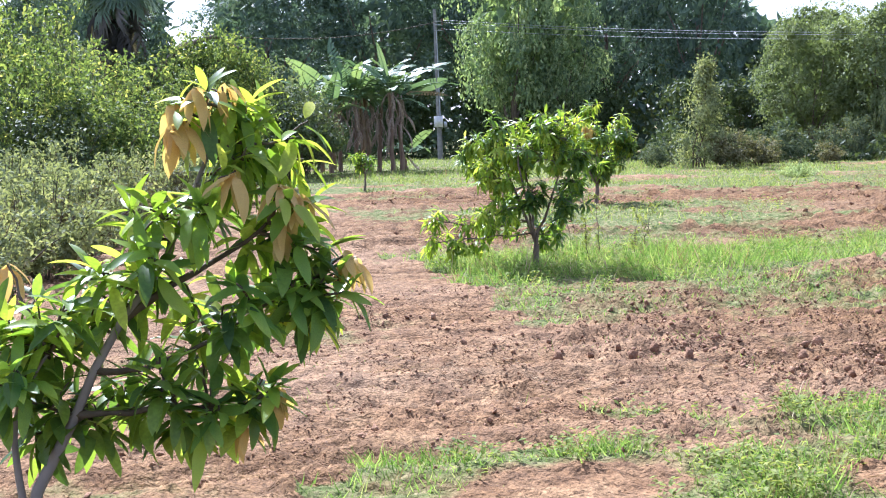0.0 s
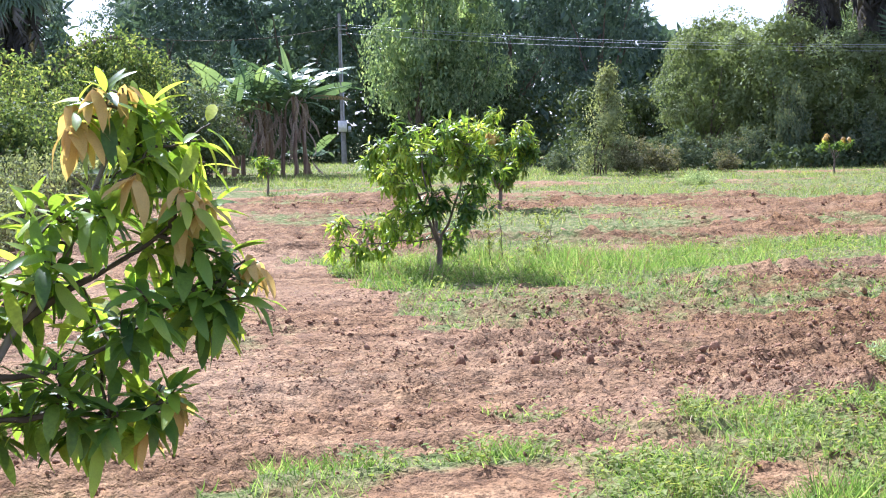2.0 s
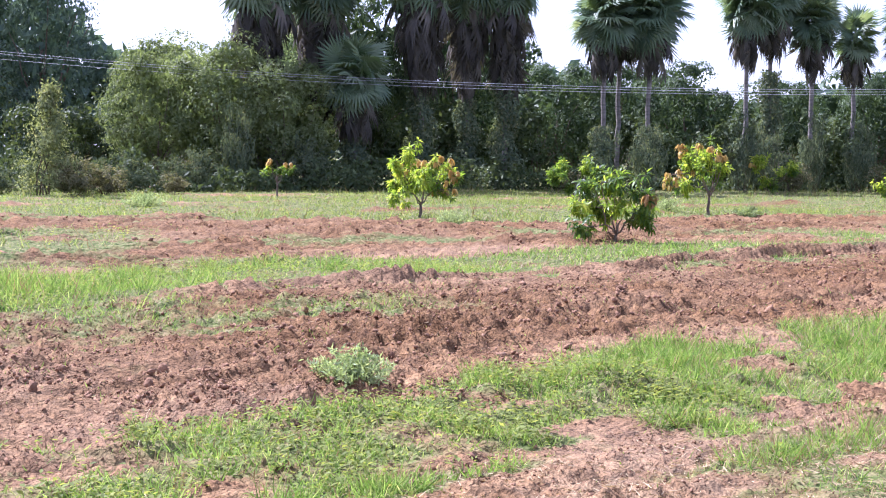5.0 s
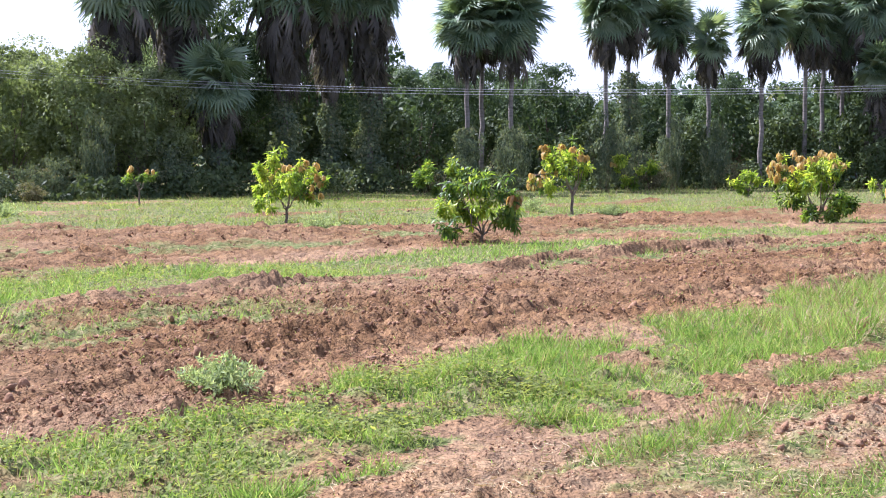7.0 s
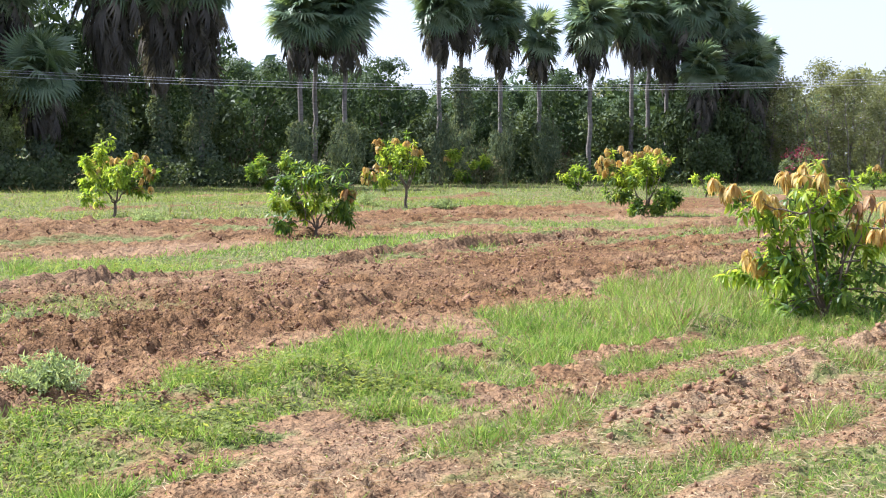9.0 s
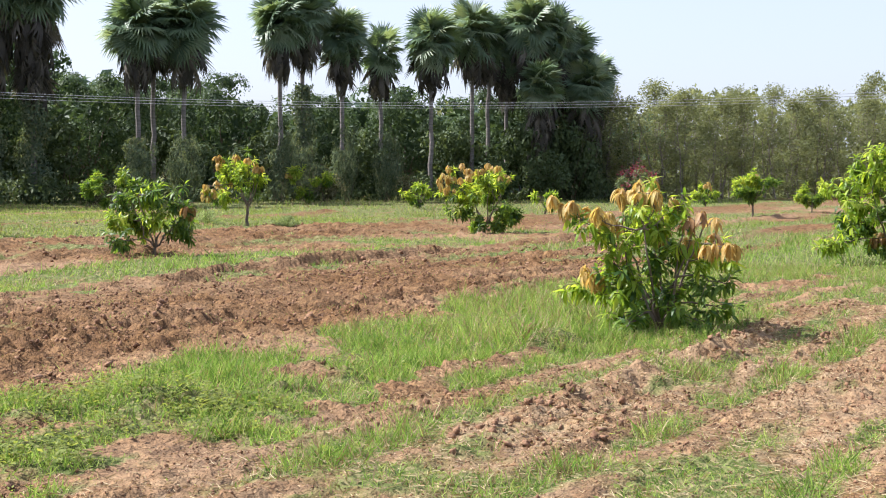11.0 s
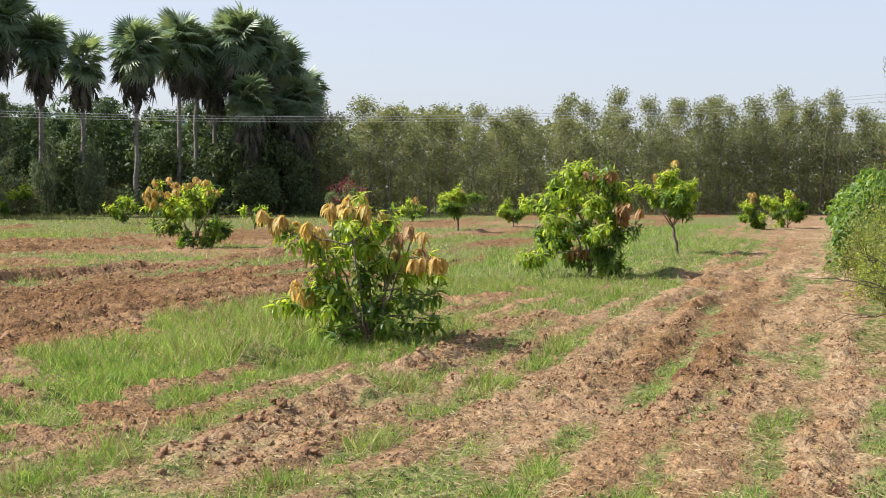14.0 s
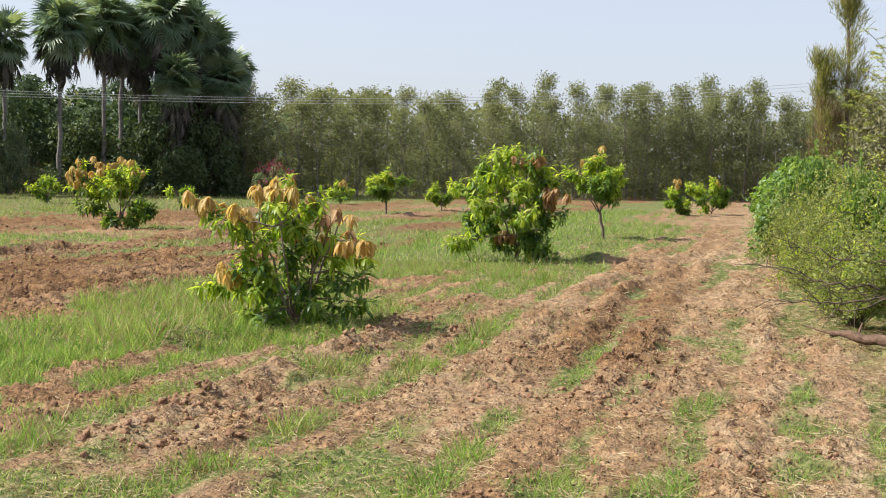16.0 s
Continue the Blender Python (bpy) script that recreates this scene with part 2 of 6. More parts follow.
M_GRASS = leaf_mat("fresh_grass", [(0.05, (0.095, 0.175, 0.034)), (0.35, (0.165, 0.282, 0.052)), (0.7, (0.27, 0.388, 0.09)), (1.0, (0.48, 0.50, 0.19))], 0.48, 0.55, patch=2.2, spec=0.1, glow=(1.25, 1.2, 0.92))
M_MEADOW = leaf_mat("short_meadow_grass", [(0.05, (0.105, 0.165, 0.04)), (0.4, (0.18, 0.25, 0.065)), (0.75, (0.28, 0.34, 0.11)), (1.0, (0.46, 0.43, 0.21))], 0.5, 0.6, patch=0.5, glow=(1.3, 1.25, 0.85))
M_WEED = leaf_mat("low_weed_leaf", [(0.05, (0.115, 0.155, 0.045)), (0.5, (0.21, 0.26, 0.078)), (1.0, (0.32, 0.345, 0.12))], 0.5, 0.6, patch=1.2, spec=0.1)
M_BLUEWEED = leaf_mat("blue_green_weed", [(0.05, (0.18, 0.25, 0.13)), (0.6, (0.32, 0.41, 0.24)), (1.0, (0.47, 0.54, 0.36))], 0.45, 0.6, patch=3)
M_SCRUB = leaf_mat("pale_scrub_leaf", [(0.05, (0.12, 0.15, 0.085)), (0.45, (0.20, 0.24, 0.13)), (0.8, (0.29, 0.325, 0.18)), (1.0, (0.42, 0.42, 0.28))], 0.38, 0.7, patch=1.0, spec=0.05)
M_HEDGE = leaf_mat("hedge_leaf", [(0.05, (0.12, 0.165, 0.055)), (0.45, (0.23, 0.28, 0.09)), (0.8, (0.36, 0.39, 0.14)), (1.0, (0.53, 0.51, 0.22))], 0.48, 0.5, patch=1.0)
M_CREEPER = leaf_mat("dull_creeper_leaf", [(0.05, (0.07, 0.10, 0.072)), (0.45, (0.115, 0.15, 0.095)), (0.8, (0.18, 0.21, 0.125)), (1.0, (0.27, 0.26, 0.17))], 0.25, 0.8, patch=0.8, spec=0.0)
M_STRAW = leaf_mat("dry_straw", [(0.05, (0.19, 0.13, 0.07)), (0.5, (0.35, 0.26, 0.15)), (1.0, (0.52, 0.43, 0.28))], 0.15, 0.7, patch=2)
M_PINK = leaf_mat("magenta_bract", [(0.1, (0.12, 0.02, 0.05)), (0.7, (0.27, 0.06, 0.11))], 0.35, 0.6)
M_DRYBUSH = leaf_mat("dry_bush_leaf", [(0.1, (0.09, 0.09, 0.05)), (0.6, (0.18, 0.18, 0.10)), (1.0, (0.30, 0.285, 0.17))], 0.3, 0.7)
M_NEEDLE = leaf_mat("casuarina_needle", [(0.1, (0.14, 0.155, 0.055)), (0.5, (0.235, 0.245, 0.09)), (1.0, (0.35, 0.32, 0.14))], 0.4, 0.6, patch=0.5)
M_CONCRETE = solid_mat("weathered_concrete", [(0.3, (0.15, 0.145, 0.14)), (0.7, (0.28, 0.27, 0.255))], 6, 0.9)
M_STEEL = solid_mat("galvanised_steel", [(0.3, (0.35, 0.36, 0.38)), (0.7, (0.5, 0.51, 0.53))], 10, 0.45, 0.1, spec=0.5, metal=0.6)
M_BOX = solid_mat("pale_grey_paint", [(0.3, (0.50, 0.49, 0.48)), (0.7, (0.66, 0.65, 0.64))], 9, 0.5, 0.1)
M_WIRE = solid_mat("bare_aluminium", [(0.3, (0.30, 0.30, 0.32)), (0.7, (0.42, 0.42, 0.44))], 5, 0.4, 0.05, spec=0.5, metal=0.3)
M_PORCELAIN = solid_mat("brown_porcelain", [(0.3, (0.10, 0.05, 0.035)), (0.7, (0.16, 0.08, 0.05))], 9, 0.25, 0.05, spec=0.6)
M_LOG = solid_mat("bleached_dead_wood", [(0.3, (0.07, 0.042, 0.028)), (0.6, (0.17, 0.105, 0.07)), (0.8, (0.27, 0.185, 0.13))], 6, 0.9, 0.9, 30, (0.3, 3, 3))
M_DRYNEEDLE = leaf_mat("dry_needle", [(0.1, (0.13, 0.085, 0.05)), (0.5, (0.22, 0.15, 0.095)), (1.0, (0.32, 0.24, 0.15))], 0.25, 0.7, patch=0.5)
M_BROAD = leaf_mat("broad_shrub_leaf", [(0.0, (0.05, 0.10, 0.028)), (0.4, (0.10, 0.18, 0.042)), (0.75, (0.17, 0.26, 0.06)), (1.0, (0.28, 0.36, 0.09))], 0.42, 0.45, spec=0.3, glow=(1.8, 1.7, 0.8))

# ---- mesh tools ----
rng = np.random.default_rng(7)
_table = rng.random((256, 256))


def vnoise(x, y, scale, seed=0):
    """Smooth value noise on a lattice of the given size in metres, -1 to 1."""
    x, y = np.asarray(x) / scale + 37.3 * seed, np.asarray(y) / scale + 91.7 * seed
    i, j = np.floor(x).astype(int), np.floor(y).astype(int)
    a, b = x - i, y - j
    a, b = a * a * (3 - 2 * a), b * b * (3 - 2 * b)
    t = lambda p, q: _table[p % 256, q % 256]
    return 2 * ((t(i, j) * (1 - a) + t(i + 1, j) * a) * (1 - b) + (t(i, j + 1) * (1 - a) + t(i + 1, j + 1) * a) * b) - 1


def fbm(x, y, scale, seed=0, octaves=3):
    return sum(vnoise(x, y, scale / 2 ** k, seed + k) / 2 ** k for k in range(octaves)) / 1.75


def mesh_of(name, verts, faces, material=None, smooth=False):
    """A mesh from arrays; faces: (n, 3) or (n, 4), or a list of such arrays."""
    groups = faces if isinstance(faces, list) else [faces]
    me = bpy.data.meshes.new(name)
    verts = np.asarray(verts, dtype=np.float32)
    me.vertices.add(len(verts))
    me.vertices.foreach_set("co", verts.ravel())
    loops = np.concatenate([np.asarray(g).ravel() for g in groups]).astype(np.int32)
    sizes = np.concatenate([np.full(len(g), np.asarray(g).shape[1]) for g in groups]).astype(np.int32)
    me.loops.add(len(loops))
    me.loops.foreach_set("vertex_index", loops)
    me.polygons.add(len(sizes))
    me.polygons.foreach_set("loop_start", np.concatenate([[0], np.cumsum(sizes)[:-1]]).astype(np.int32))
    me.polygons.foreach_set("loop_total", sizes)
    if smooth:
        me.polygons.foreach_set("use_smooth", np.ones(len(sizes), dtype=bool))
    me.update(calc_edges=True)
    if material:
        me.materials.append(material)
    return me


def part(name, me, parent, label="", m=None):
    ob = new(name, me)
    ob.parent = parent
    if m is not None:
        ob.matrix_basis = m
    return tagged(ob, label)


def thing(name, at, label, category, group="", kind="", turn=0.0):
    ob = new(name)
    ob.matrix_basis = pose(*at, 0, 0, turn)
    ob.empty_display_size = 0.2
    return tagged(ob, label, category, group, kind)


class Soup:
    """Gathers pieces of geometry that make one mesh."""

    def __init__(self):
        self.v, self.t, self.q, self.n = [], [], [], 0

    def add(self, v, faces):
        faces = np.asarray(faces)
        (self.t if faces.shape[1] == 3 else self.q).append(faces + self.n)
        self.v.append(np.asarray(v, dtype=float))
        self.n += len(v)
        return self

    def mesh(self, name, material=None, smooth=False):
        groups = [np.concatenate(g) for g in (self.t, self.q) if g]
        return mesh_of(name, np.concatenate(self.v), groups, material, smooth)


def unit(a):
    return a / np.maximum(np.linalg.norm(a, axis=-1, keepdims=True), 1e-9)


def frames(d, up):
    """Rotation matrices whose x column is d and whose z column leans to up."""
    d = unit(d)
    y = np.cross(up, d)
    bad = np.linalg.norm(y, axis=-1) < 1e-4
    y[bad] = np.cross(np.array([1.0, 0.3, 0.0]), d[bad])
    y = unit(y)
    return np.stack([d, y, np.cross(d, y)], axis=-1)


def scatter(soup, tv, tf, pos, rot, size):
    """Adds the template tv, tf at every place, turned and scaled (size: n or n x 3)."""
    size = np.asarray(size, dtype=float)
    s = size[:, None, None] if size.ndim == 1 else size[:, None, :]
    v = np.einsum("nij,nkj->nki", rot, tv[None] * s) + pos[:, None, :]
    n, k = len(pos), len(tv)
    f = (tf[None] + (np.arange(n) * k)[:, None, None]).reshape(-1, tf.shape[1])
    return soup.add(v.reshape(-1, 3), f)


def tube(soup, pts, r0, r1, sides=6, wob=0.0):
    pts = np.asarray(pts, dtype=float)
    n = len(pts)
    tan = unit(np.gradient(pts, axis=0))
    ref = np.array([0.31, 0.95, 0.05]) if abs(tan[0][2]) > 0.5 else np.array([0.05, 0.1, 1.0])
    a = unit(np.cross(tan, ref))
    b = np.cross(tan, a)
    ang = np.arange(sides) * 2 * np.pi / sides
    rad = np.linspace(r0, r1, n)[:, None] * (1 + wob * rng.uniform(-1, 1, (n, sides)))
    ring = pts[:, None] + rad[..., None] * (np.cos(ang)[None, :, None] * a[:, None] + np.sin(ang)[None, :, None] * b[:, None])
    i, j = np.meshgrid(np.arange(n - 1), np.arange(sides), indexing="ij")
    q = np.stack([i * sides + j, i * sides + (j + 1) % sides, (i + 1) * sides + (j + 1) % sides, (i + 1) * sides + j], -1).reshape(-1, 4)
    return soup.add(ring.reshape(-1, 3), q)


def bend(a, b, n, sag=0.0, wob=0.0):
    """A bent line from a to b."""
    a, b = np.asarray(a, float), np.asarray(b, float)
    t = np.linspace(0, 1, n)[:, None]
    p = a + (b - a) * t
    p[:, 2] += sag * 4 * (t * (1 - t))[:, 0]
    if wob:
        p[1:-1] += rng.normal(0, wob, (n - 2, 3))
    return p


def box(soup, cx, cy, cz, sx, sy, sz, bevel=0.0):
    """A box with chamfered upright edges."""
    c = min(bevel, sx / 3, sy / 3)
    x, y = sx / 2, sy / 2
    ring = np.array([(-x + c, -y), (x - c, -y), (x, -y + c), (x, y - c), (x - c, y), (-x + c, y), (-x, y - c), (-x, -y + c)])
    v = np.concatenate([np.c_[ring, np.full(8, -sz / 2)], np.c_[ring, np.full(8, sz / 2)]]) + (cx, cy, cz)
    q = [(k, (k + 1) % 8, 8 + (k + 1) % 8, 8 + k) for k in range(8)]
    q += [(0, 7, 6, 1), (1, 6, 5, 2), (2, 5, 4, 3), (8, 9, 14, 15), (9, 10, 13, 14), (10, 11, 12, 13)]
    return soup.add(v, np.array(q))


# leaf templates: length along x, face up along z
def leaf_template(segs, width, droop, fold):
    """A lance-shaped leaf of length 1, folded along its rib and drooping."""
    t = np.linspace(0, 1, segs + 1)
    w = width * np.sin(np.pi * np.clip(t, 0.02, 1) ** 0.9) ** 0.62
    w[0], w[-1] = 0.004, 0.002
    z = -droop * t ** 2
    v = np.concatenate([np.c_[t, w, z + fold * w], np.c_[t, 0 * t, z], np.c_[t, -w, z + fold * w]])
    n = segs + 1
    i = np.arange(segs)
    q = np.concatenate([np.stack([i, n + i, n + i + 1, i + 1], -1), np.stack([n + i, 2 * n + i, 2 * n + i + 1, n + i + 1], -1)])
    return v, q


LEAF5 = leaf_template(7, 0.15, 0.32, 0.27)
LEAF3 = leaf_template(4, 0.145, 0.42, 0.28)
LIMP = leaf_template(5, 0.15, 0.55, 0.35)
LANCE = (np.array([(0, 0, 0), (0.45, 0.16, 0.0), (1, 0, -0.34), (0.45, -0.16, 0.0)], float), np.array([(0, 1, 2), (0, 2, 3)]))
DIAMOND = (np.array([(0, 0, 0), (0.45, 0.26, 0.07), (1, 0, -0.06), (0.45, -0.26, 0.07)], float), np.array([(0, 1, 2), (0, 2, 3)]))
SLIVER = (np.array([(0, 0.5, 0), (0, -0.5, 0), (0.55, -0.4, 0.03), (0.55, 0.4, 0.03), (1, 0, -0.1)], float), np.array([(0, 1, 2), (0, 2, 3), (3, 2, 4)]))


# ---- ground ----
def lumps_of(u, v, scale, seed):
    """Height of broken lumps of earth, one to each cell of the given size, in parts of that size."""
    wu = 0.45 * vnoise(u, v, scale * 0.55, seed + 101) + 0.2 * vnoise(u, v, scale * 0.25, seed + 131)
    wv = 0.45 * vnoise(u, v, scale * 0.55, seed + 151) + 0.2 * vnoise(u, v, scale * 0.25, seed + 171)
    x, y = np.asarray(u) / scale + 17.3 * seed + wu, np.asarray(v) / scale + 51.9 * seed + wv
    i, j = np.floor(x).astype(int), np.floor(y).astype(int)
    best = np.zeros_like(x)
    for di in (-1, 0, 1):
        for dj in (-1, 0, 1):
            p, q = i + di, j + dj
            r = 0.22 + 0.62 * _table[(p * 7 + 3) % 256, (q * 5 + 9) % 256] ** 2.2
            d2 = (x - p - _table[p % 256, q % 256]) ** 2 + (y - q - _table[(p + 91) % 256, (q + 37) % 256]) ** 2
            best = np.maximum(best, r * np.maximum(0, 1 - d2 / r ** 2) ** 0.7)
    return best


def bound(u):
    """Where the far tilled strip ends and the meadow before the grove begins."""
    return np.interp(u, [3, 10, 13, 15.5, 19, 24, 37, 60], [33, 31.5, 30.5, 26.6, 22.9, 21.8, 20.6, 19.5])


def bund_edge(u, v):
    """How far behind the broken lip of the grassed bund a place lies."""
    return v + 0.35 * vnoise(u, v, 1.3, 17) + 0.05 * vnoise(u, v, 0.25, 18) - 12.45


def cover_of(u, v):
    """0 bare tilled earth to 1 dense grass."""
    e = 0.35 * vnoise(u, v, 0.8, 3) + 0.25 * vnoise(u, v, 0.3, 5)
    step = lambda x, w=0.35: np.clip(x / w + 0.5, 0, 1)
    band = lambda lo, hi: step(v + e - lo) * step(hi - v - e)
    patch = fbm(u, v, 1.6, 11)
    c = 0.22 + 0.6 * patch
    near = band(4.9, 6.6 + np.clip((u - 6) * 0.09, 0, 0.9)) * step(u - 0.9 + e, 0.8)
    scar = np.clip(1.6 * vnoise(u * 0.45, v, 0.42, 71) - 0.55 + 0.5 * vnoise(u, v, 1.4, 72), 0, 1)
    c = np.where(near > 0.5, 0.66 + 0.6 * patch + 0.35 * vnoise(u, v, 0.5, 73) - 0.8 * scar + 0.3 * np.clip((u - 4.5) / 4, 0, 1), c)
    low = (v < 4.9) & (v > -0.8)
    ridge = 0.7 * vnoise(u * 0.05, v + 0.06 * vnoise(u, v, 1.0, 87), 0.21, 8) + 0.55 * vnoise(u * 0.5, v, 0.5, 88)
    c = np.where(low & (near < 0.5), 0.26 + 0.4 * patch + 0.45 * ridge - 0.24 * np.sin((v + 0.18 * vnoise(u, v, 2.5, 2) + 0.02 * u) * 2 * np.pi / 0.62) + 0.3 * vnoise(u, v, 0.4, 83) - 0.3 * band(0.6, 2.4) * (u > 11), c)
    ring = np.exp(-((u - 12.4) / 2.2) ** 2 - ((v - 4.9) / 1.2) ** 2) + np.exp(-((u - 24) / 4.5) ** 2 - ((v - 4.2) / 1.3) ** 2) + np.exp(-((u - 36) / 9) ** 2 - ((v - 3.4) / 1.6) ** 2)
    c = c + 0.95 * np.clip(ring, 0, 1)
    soil = band(6.9 + np.clip((u - 6) * 0.09, 0, 0.9), 12.0)
    c = np.where((soil > 0.5), 0.06 + 0.42 * patch + 0.38 * band(9.8, 11.8) * (u < 9) - 0.1 * (u > 10) + np.clip((u - 17) / 6, 0, 1) * np.clip(0.42 + 0.8 * vnoise(u * 0.15, v, 0.9, 92), 0, 0.8), c)
    mid = band(12.4, 15.1) * step(u - 2.6 + e, 0.8)
    c = np.where(mid > 0.5, 0.72 + 0.6 * patch - 0.3 * np.clip((u - 13) / 6, 0, 1), c)
    isl = np.exp(-((u - 4.4) / 2.1) ** 4 - ((v - 13.6) / 2.0) ** 4) + np.exp(-((u - 7.6) / 2.2) ** 2 - ((v - 20.5) / 2.5) ** 2)
    c = c + 0.55 * isl
    far = step(v + e - bound(u), 0.8)
    strips = (band(15.2, 60) > 0.5) & (far < 0.5)
    c = np.where(strips, 0.25 + 0.6 * patch + 0.25 * vnoise(u * 0.2, v, 1.6, 4) + 0.6 * isl, c)
    c = np.where(far > 0.5, 0.82 + 0.7 * patch - 0.9 * np.clip(1.5 * vnoise(u * 0.12, v, 1.3, 9) - 0.55, 0, 1), c)
    c = c - 0.9 * np.exp(-((bund_edge(u, v) - 0.03) / 0.09) ** 2) * np.clip((u - 6) / 3, 0, 1)
    left = step(2.2 + 0.05 * v - u + e, 1.0) * (v > 6.2) * (v < 33)
    c = np.where(left > 0.5, 0.10 + 0.35 * patch, c)
    c = np.where((u < -2.0 + 0.19 * (v - 14)) & (v > 10), 0.9, c)
    return np.clip(np.where(v < -0.8, 0.55 + 0.5 * patch, c), 0, 1.4)


def straw_of(u, v):
    return (1 - 0.8 * fresh_of(u, v)) * np.clip((5.2 - v) / 1.6, 0, 1) * np.clip((v + 6) / 2, 0, 1) * (0.12 + 0.45 * np.clip(vnoise(u * 0.3, v, 0.8, 21) + 0.2, 0, 1)) * np.clip((u - 2) / 3, 0, 1) + 0.4 * np.clip((1.2 - v) / 0.8, 0, 1) * np.clip((v + 1.5) / 1, 0, 1) * np.clip(0.8 + 0.8 * vnoise(u * 0.3, v, 0.5, 28), 0, 1) * (u > 2) + 0.25 * np.clip(fbm(u, v, 2.5, 31), 0, 1)


def fresh_of(u, v):
    """Where the plough has just turned the earth: the rows between the trees."""
    e = 0.5 * vnoise(u, v, 1.2, 81)
    rows = np.clip((v + e - 7.2) / 0.6, 0, 1) * np.clip((12.3 - v - e) / 0.6, 0, 1) + np.clip((v + e - 15.6) / 0.6, 0, 1) * np.clip((32 - v - e) / 2, 0, 1)
    lane = np.clip((v + e - 0.55) / 0.3, 0, 1) * np.clip((1.95 - v - e) / 0.3, 0, 1) * np.clip((u + e - 9.5) / 1.5, 0, 1) * np.clip((24 - u) / 6, 0, 1)
    return np.clip(rows * np.clip((u + e - 2.8) / 1.5, 0, 1) + lane, 0, 1)


def height_of(u, v):
    c = np.clip(cover_of(u, v), 0, 1)
    bare = 1 - 0.62 * c
    far = np.clip(1.3 - np.hypot(u, v) / 90, 0.0, 1)
    wav = v + 0.18 * vnoise(u, v, 2.5, 2) + 0.02 * u
    fur = (0.042 + 0.010 * (v < 5.0)) * np.sin(wav * 2 * np.pi / 0.62) * (0.55 + 0.6 * vnoise(u * 0.2, v, 0.9, 6))
    # between the hedge and the first trees the rows are broken up, and trodden flat beside the hedge
    fur = fur * np.where(v < 5.2, np.clip(0.42 + 0.9 * vnoise(u * 0.45, v, 1.1, 91), 0.0, 1.0) * np.clip(0.2 + (v - 0.3) / 1.2, 0.2, 1), 1.0)
    fur = fur + 0.02 * fresh_of(u, v) * np.sin(wav * 2 * np.pi / 0.31 + 1.5 * vnoise(u * 0.3, v, 0.8, 7)) * (0.6 + 0.6 * vnoise(u * 0.3, v, 0.5, 10))
    rough = np.clip(0.62 + 0.75 * fbm(u, v, 1.4, 33), 0.15, 1.2)
    lump = rough * (0.085 * lumps_of(u, v, 0.19, 1) + 0.11 * lumps_of(u, v, 0.095, 2) + 0.065 * lumps_of(u, v, 0.05, 3)) + 0.015 * vnoise(u, v, 0.04, 16)
    low = np.clip((5.2 - v) / 0.6, 0, 1) * np.clip((v + 1.5) / 1.0, 0, 1) * np.clip((u - 1.5) / 2, 0, 1)
    f = (wav / 0.58) % 1.0
    saw = np.clip(f / 0.16, 0, 1) * (1 - f) ** 1.3
    coarse = np.clip((v - 13) / 4, 0, 1) * np.clip((40 - v) / 6, 0, 1) * np.clip(0.7 + 0.8 * vnoise(u * 0.3, v, 1.1, 77), 0.1, 1.3)
    turf = low * np.clip(0.4 + (u - 5) / 7, 0.4, 1) * np.clip(0.4 - 0.7 * vnoise(u * 0.05, v + 0.06 * vnoise(u, v, 1.0, 87), 0.21, 8) + 0.4 * vnoise(u, v, 0.35, 76), 0, 1.2)
    worn = np.clip(3.0 + 0.05 * v - u, 0, 1) * np.clip((v - 4.6) / 0.8, 0, 1)
    lump = lump * (1 - 0.6 * worn) * np.where(v < 5.2, 0.55 + 0.3 * np.clip((u - 7) / 5, 0, 1), 1.0)
    h = bare * (fur + lump) + turf * (0.03 * saw + 0.03 * lumps_of(u, v, 0.24, 4) + 0.06 * lumps_of(u, v, 0.13, 6) + 0.05 * lumps_of(u, v, 0.075, 9)) * (1 - 0.35 * c) + coarse * bare * (0.12 * lumps_of(u, v, 0.42, 7) + 0.05 * saw)
    h = h + 0.05 * fbm(u, v, 5, 15)
    # low bunds on the edges of the grassed strips
    scarp = lambda at, fall, wave, seed: (lambda s: np.clip(s / 0.22, 0, 1) * np.exp(-np.clip(s, 0, 99) / fall))(v + wave * vnoise(u, v, 1.3, seed) + 0.05 * vnoise(u, v, 0.25, seed + 1) - at)
    b = bund_edge(u, v)
    h = h + 0.16 * np.clip(b / 0.1, 0, 1) * np.exp(-np.clip(b, 0, 99) / 0.9) * np.clip((u - 5) / 3, 0, 1) * np.clip(0.75 + 0.6 * vnoise(u, v, 2.1, 18), 0.1, 1.2)
    h = h + 0.06 * scarp(4.95, 0.45, 0.35, 27) * np.clip((u - 1) / 2, 0, 1) * np.clip(0.35 + 1.1 * vnoise(u, v, 0.9, 19), 0, 1.1)
    h = h + 0.07 * scarp(3.3, 0.4, 0.3, 37) * np.clip((u - 2) / 2, 0, 1) * np.clip(0.3 + 1.1 * vnoise(u, v, 1.1, 22), 0, 1)
    h = h + 0.05 * scarp(1.9, 0.4, 0.25, 47) * np.clip((u - 3) / 2, 0, 1) * np.clip(0.3 + 1.1 * vnoise(u, v, 1.1, 23), 0, 1)
    h = h + 0.04 * scarp(6.6, 0.35, 0.3, 57) * np.clip((9 - u) / 2, 0, 1) * np.clip((u - 0.5) / 2, 0, 1) * np.clip(0.1 + 1.2 * vnoise(u, v, 0.8, 24), 0, 1)
    h = h + 0.16 * np.exp(-((u - 24.3) / 0.5) ** 2 - ((v - 2.9) / 0.3) ** 2)
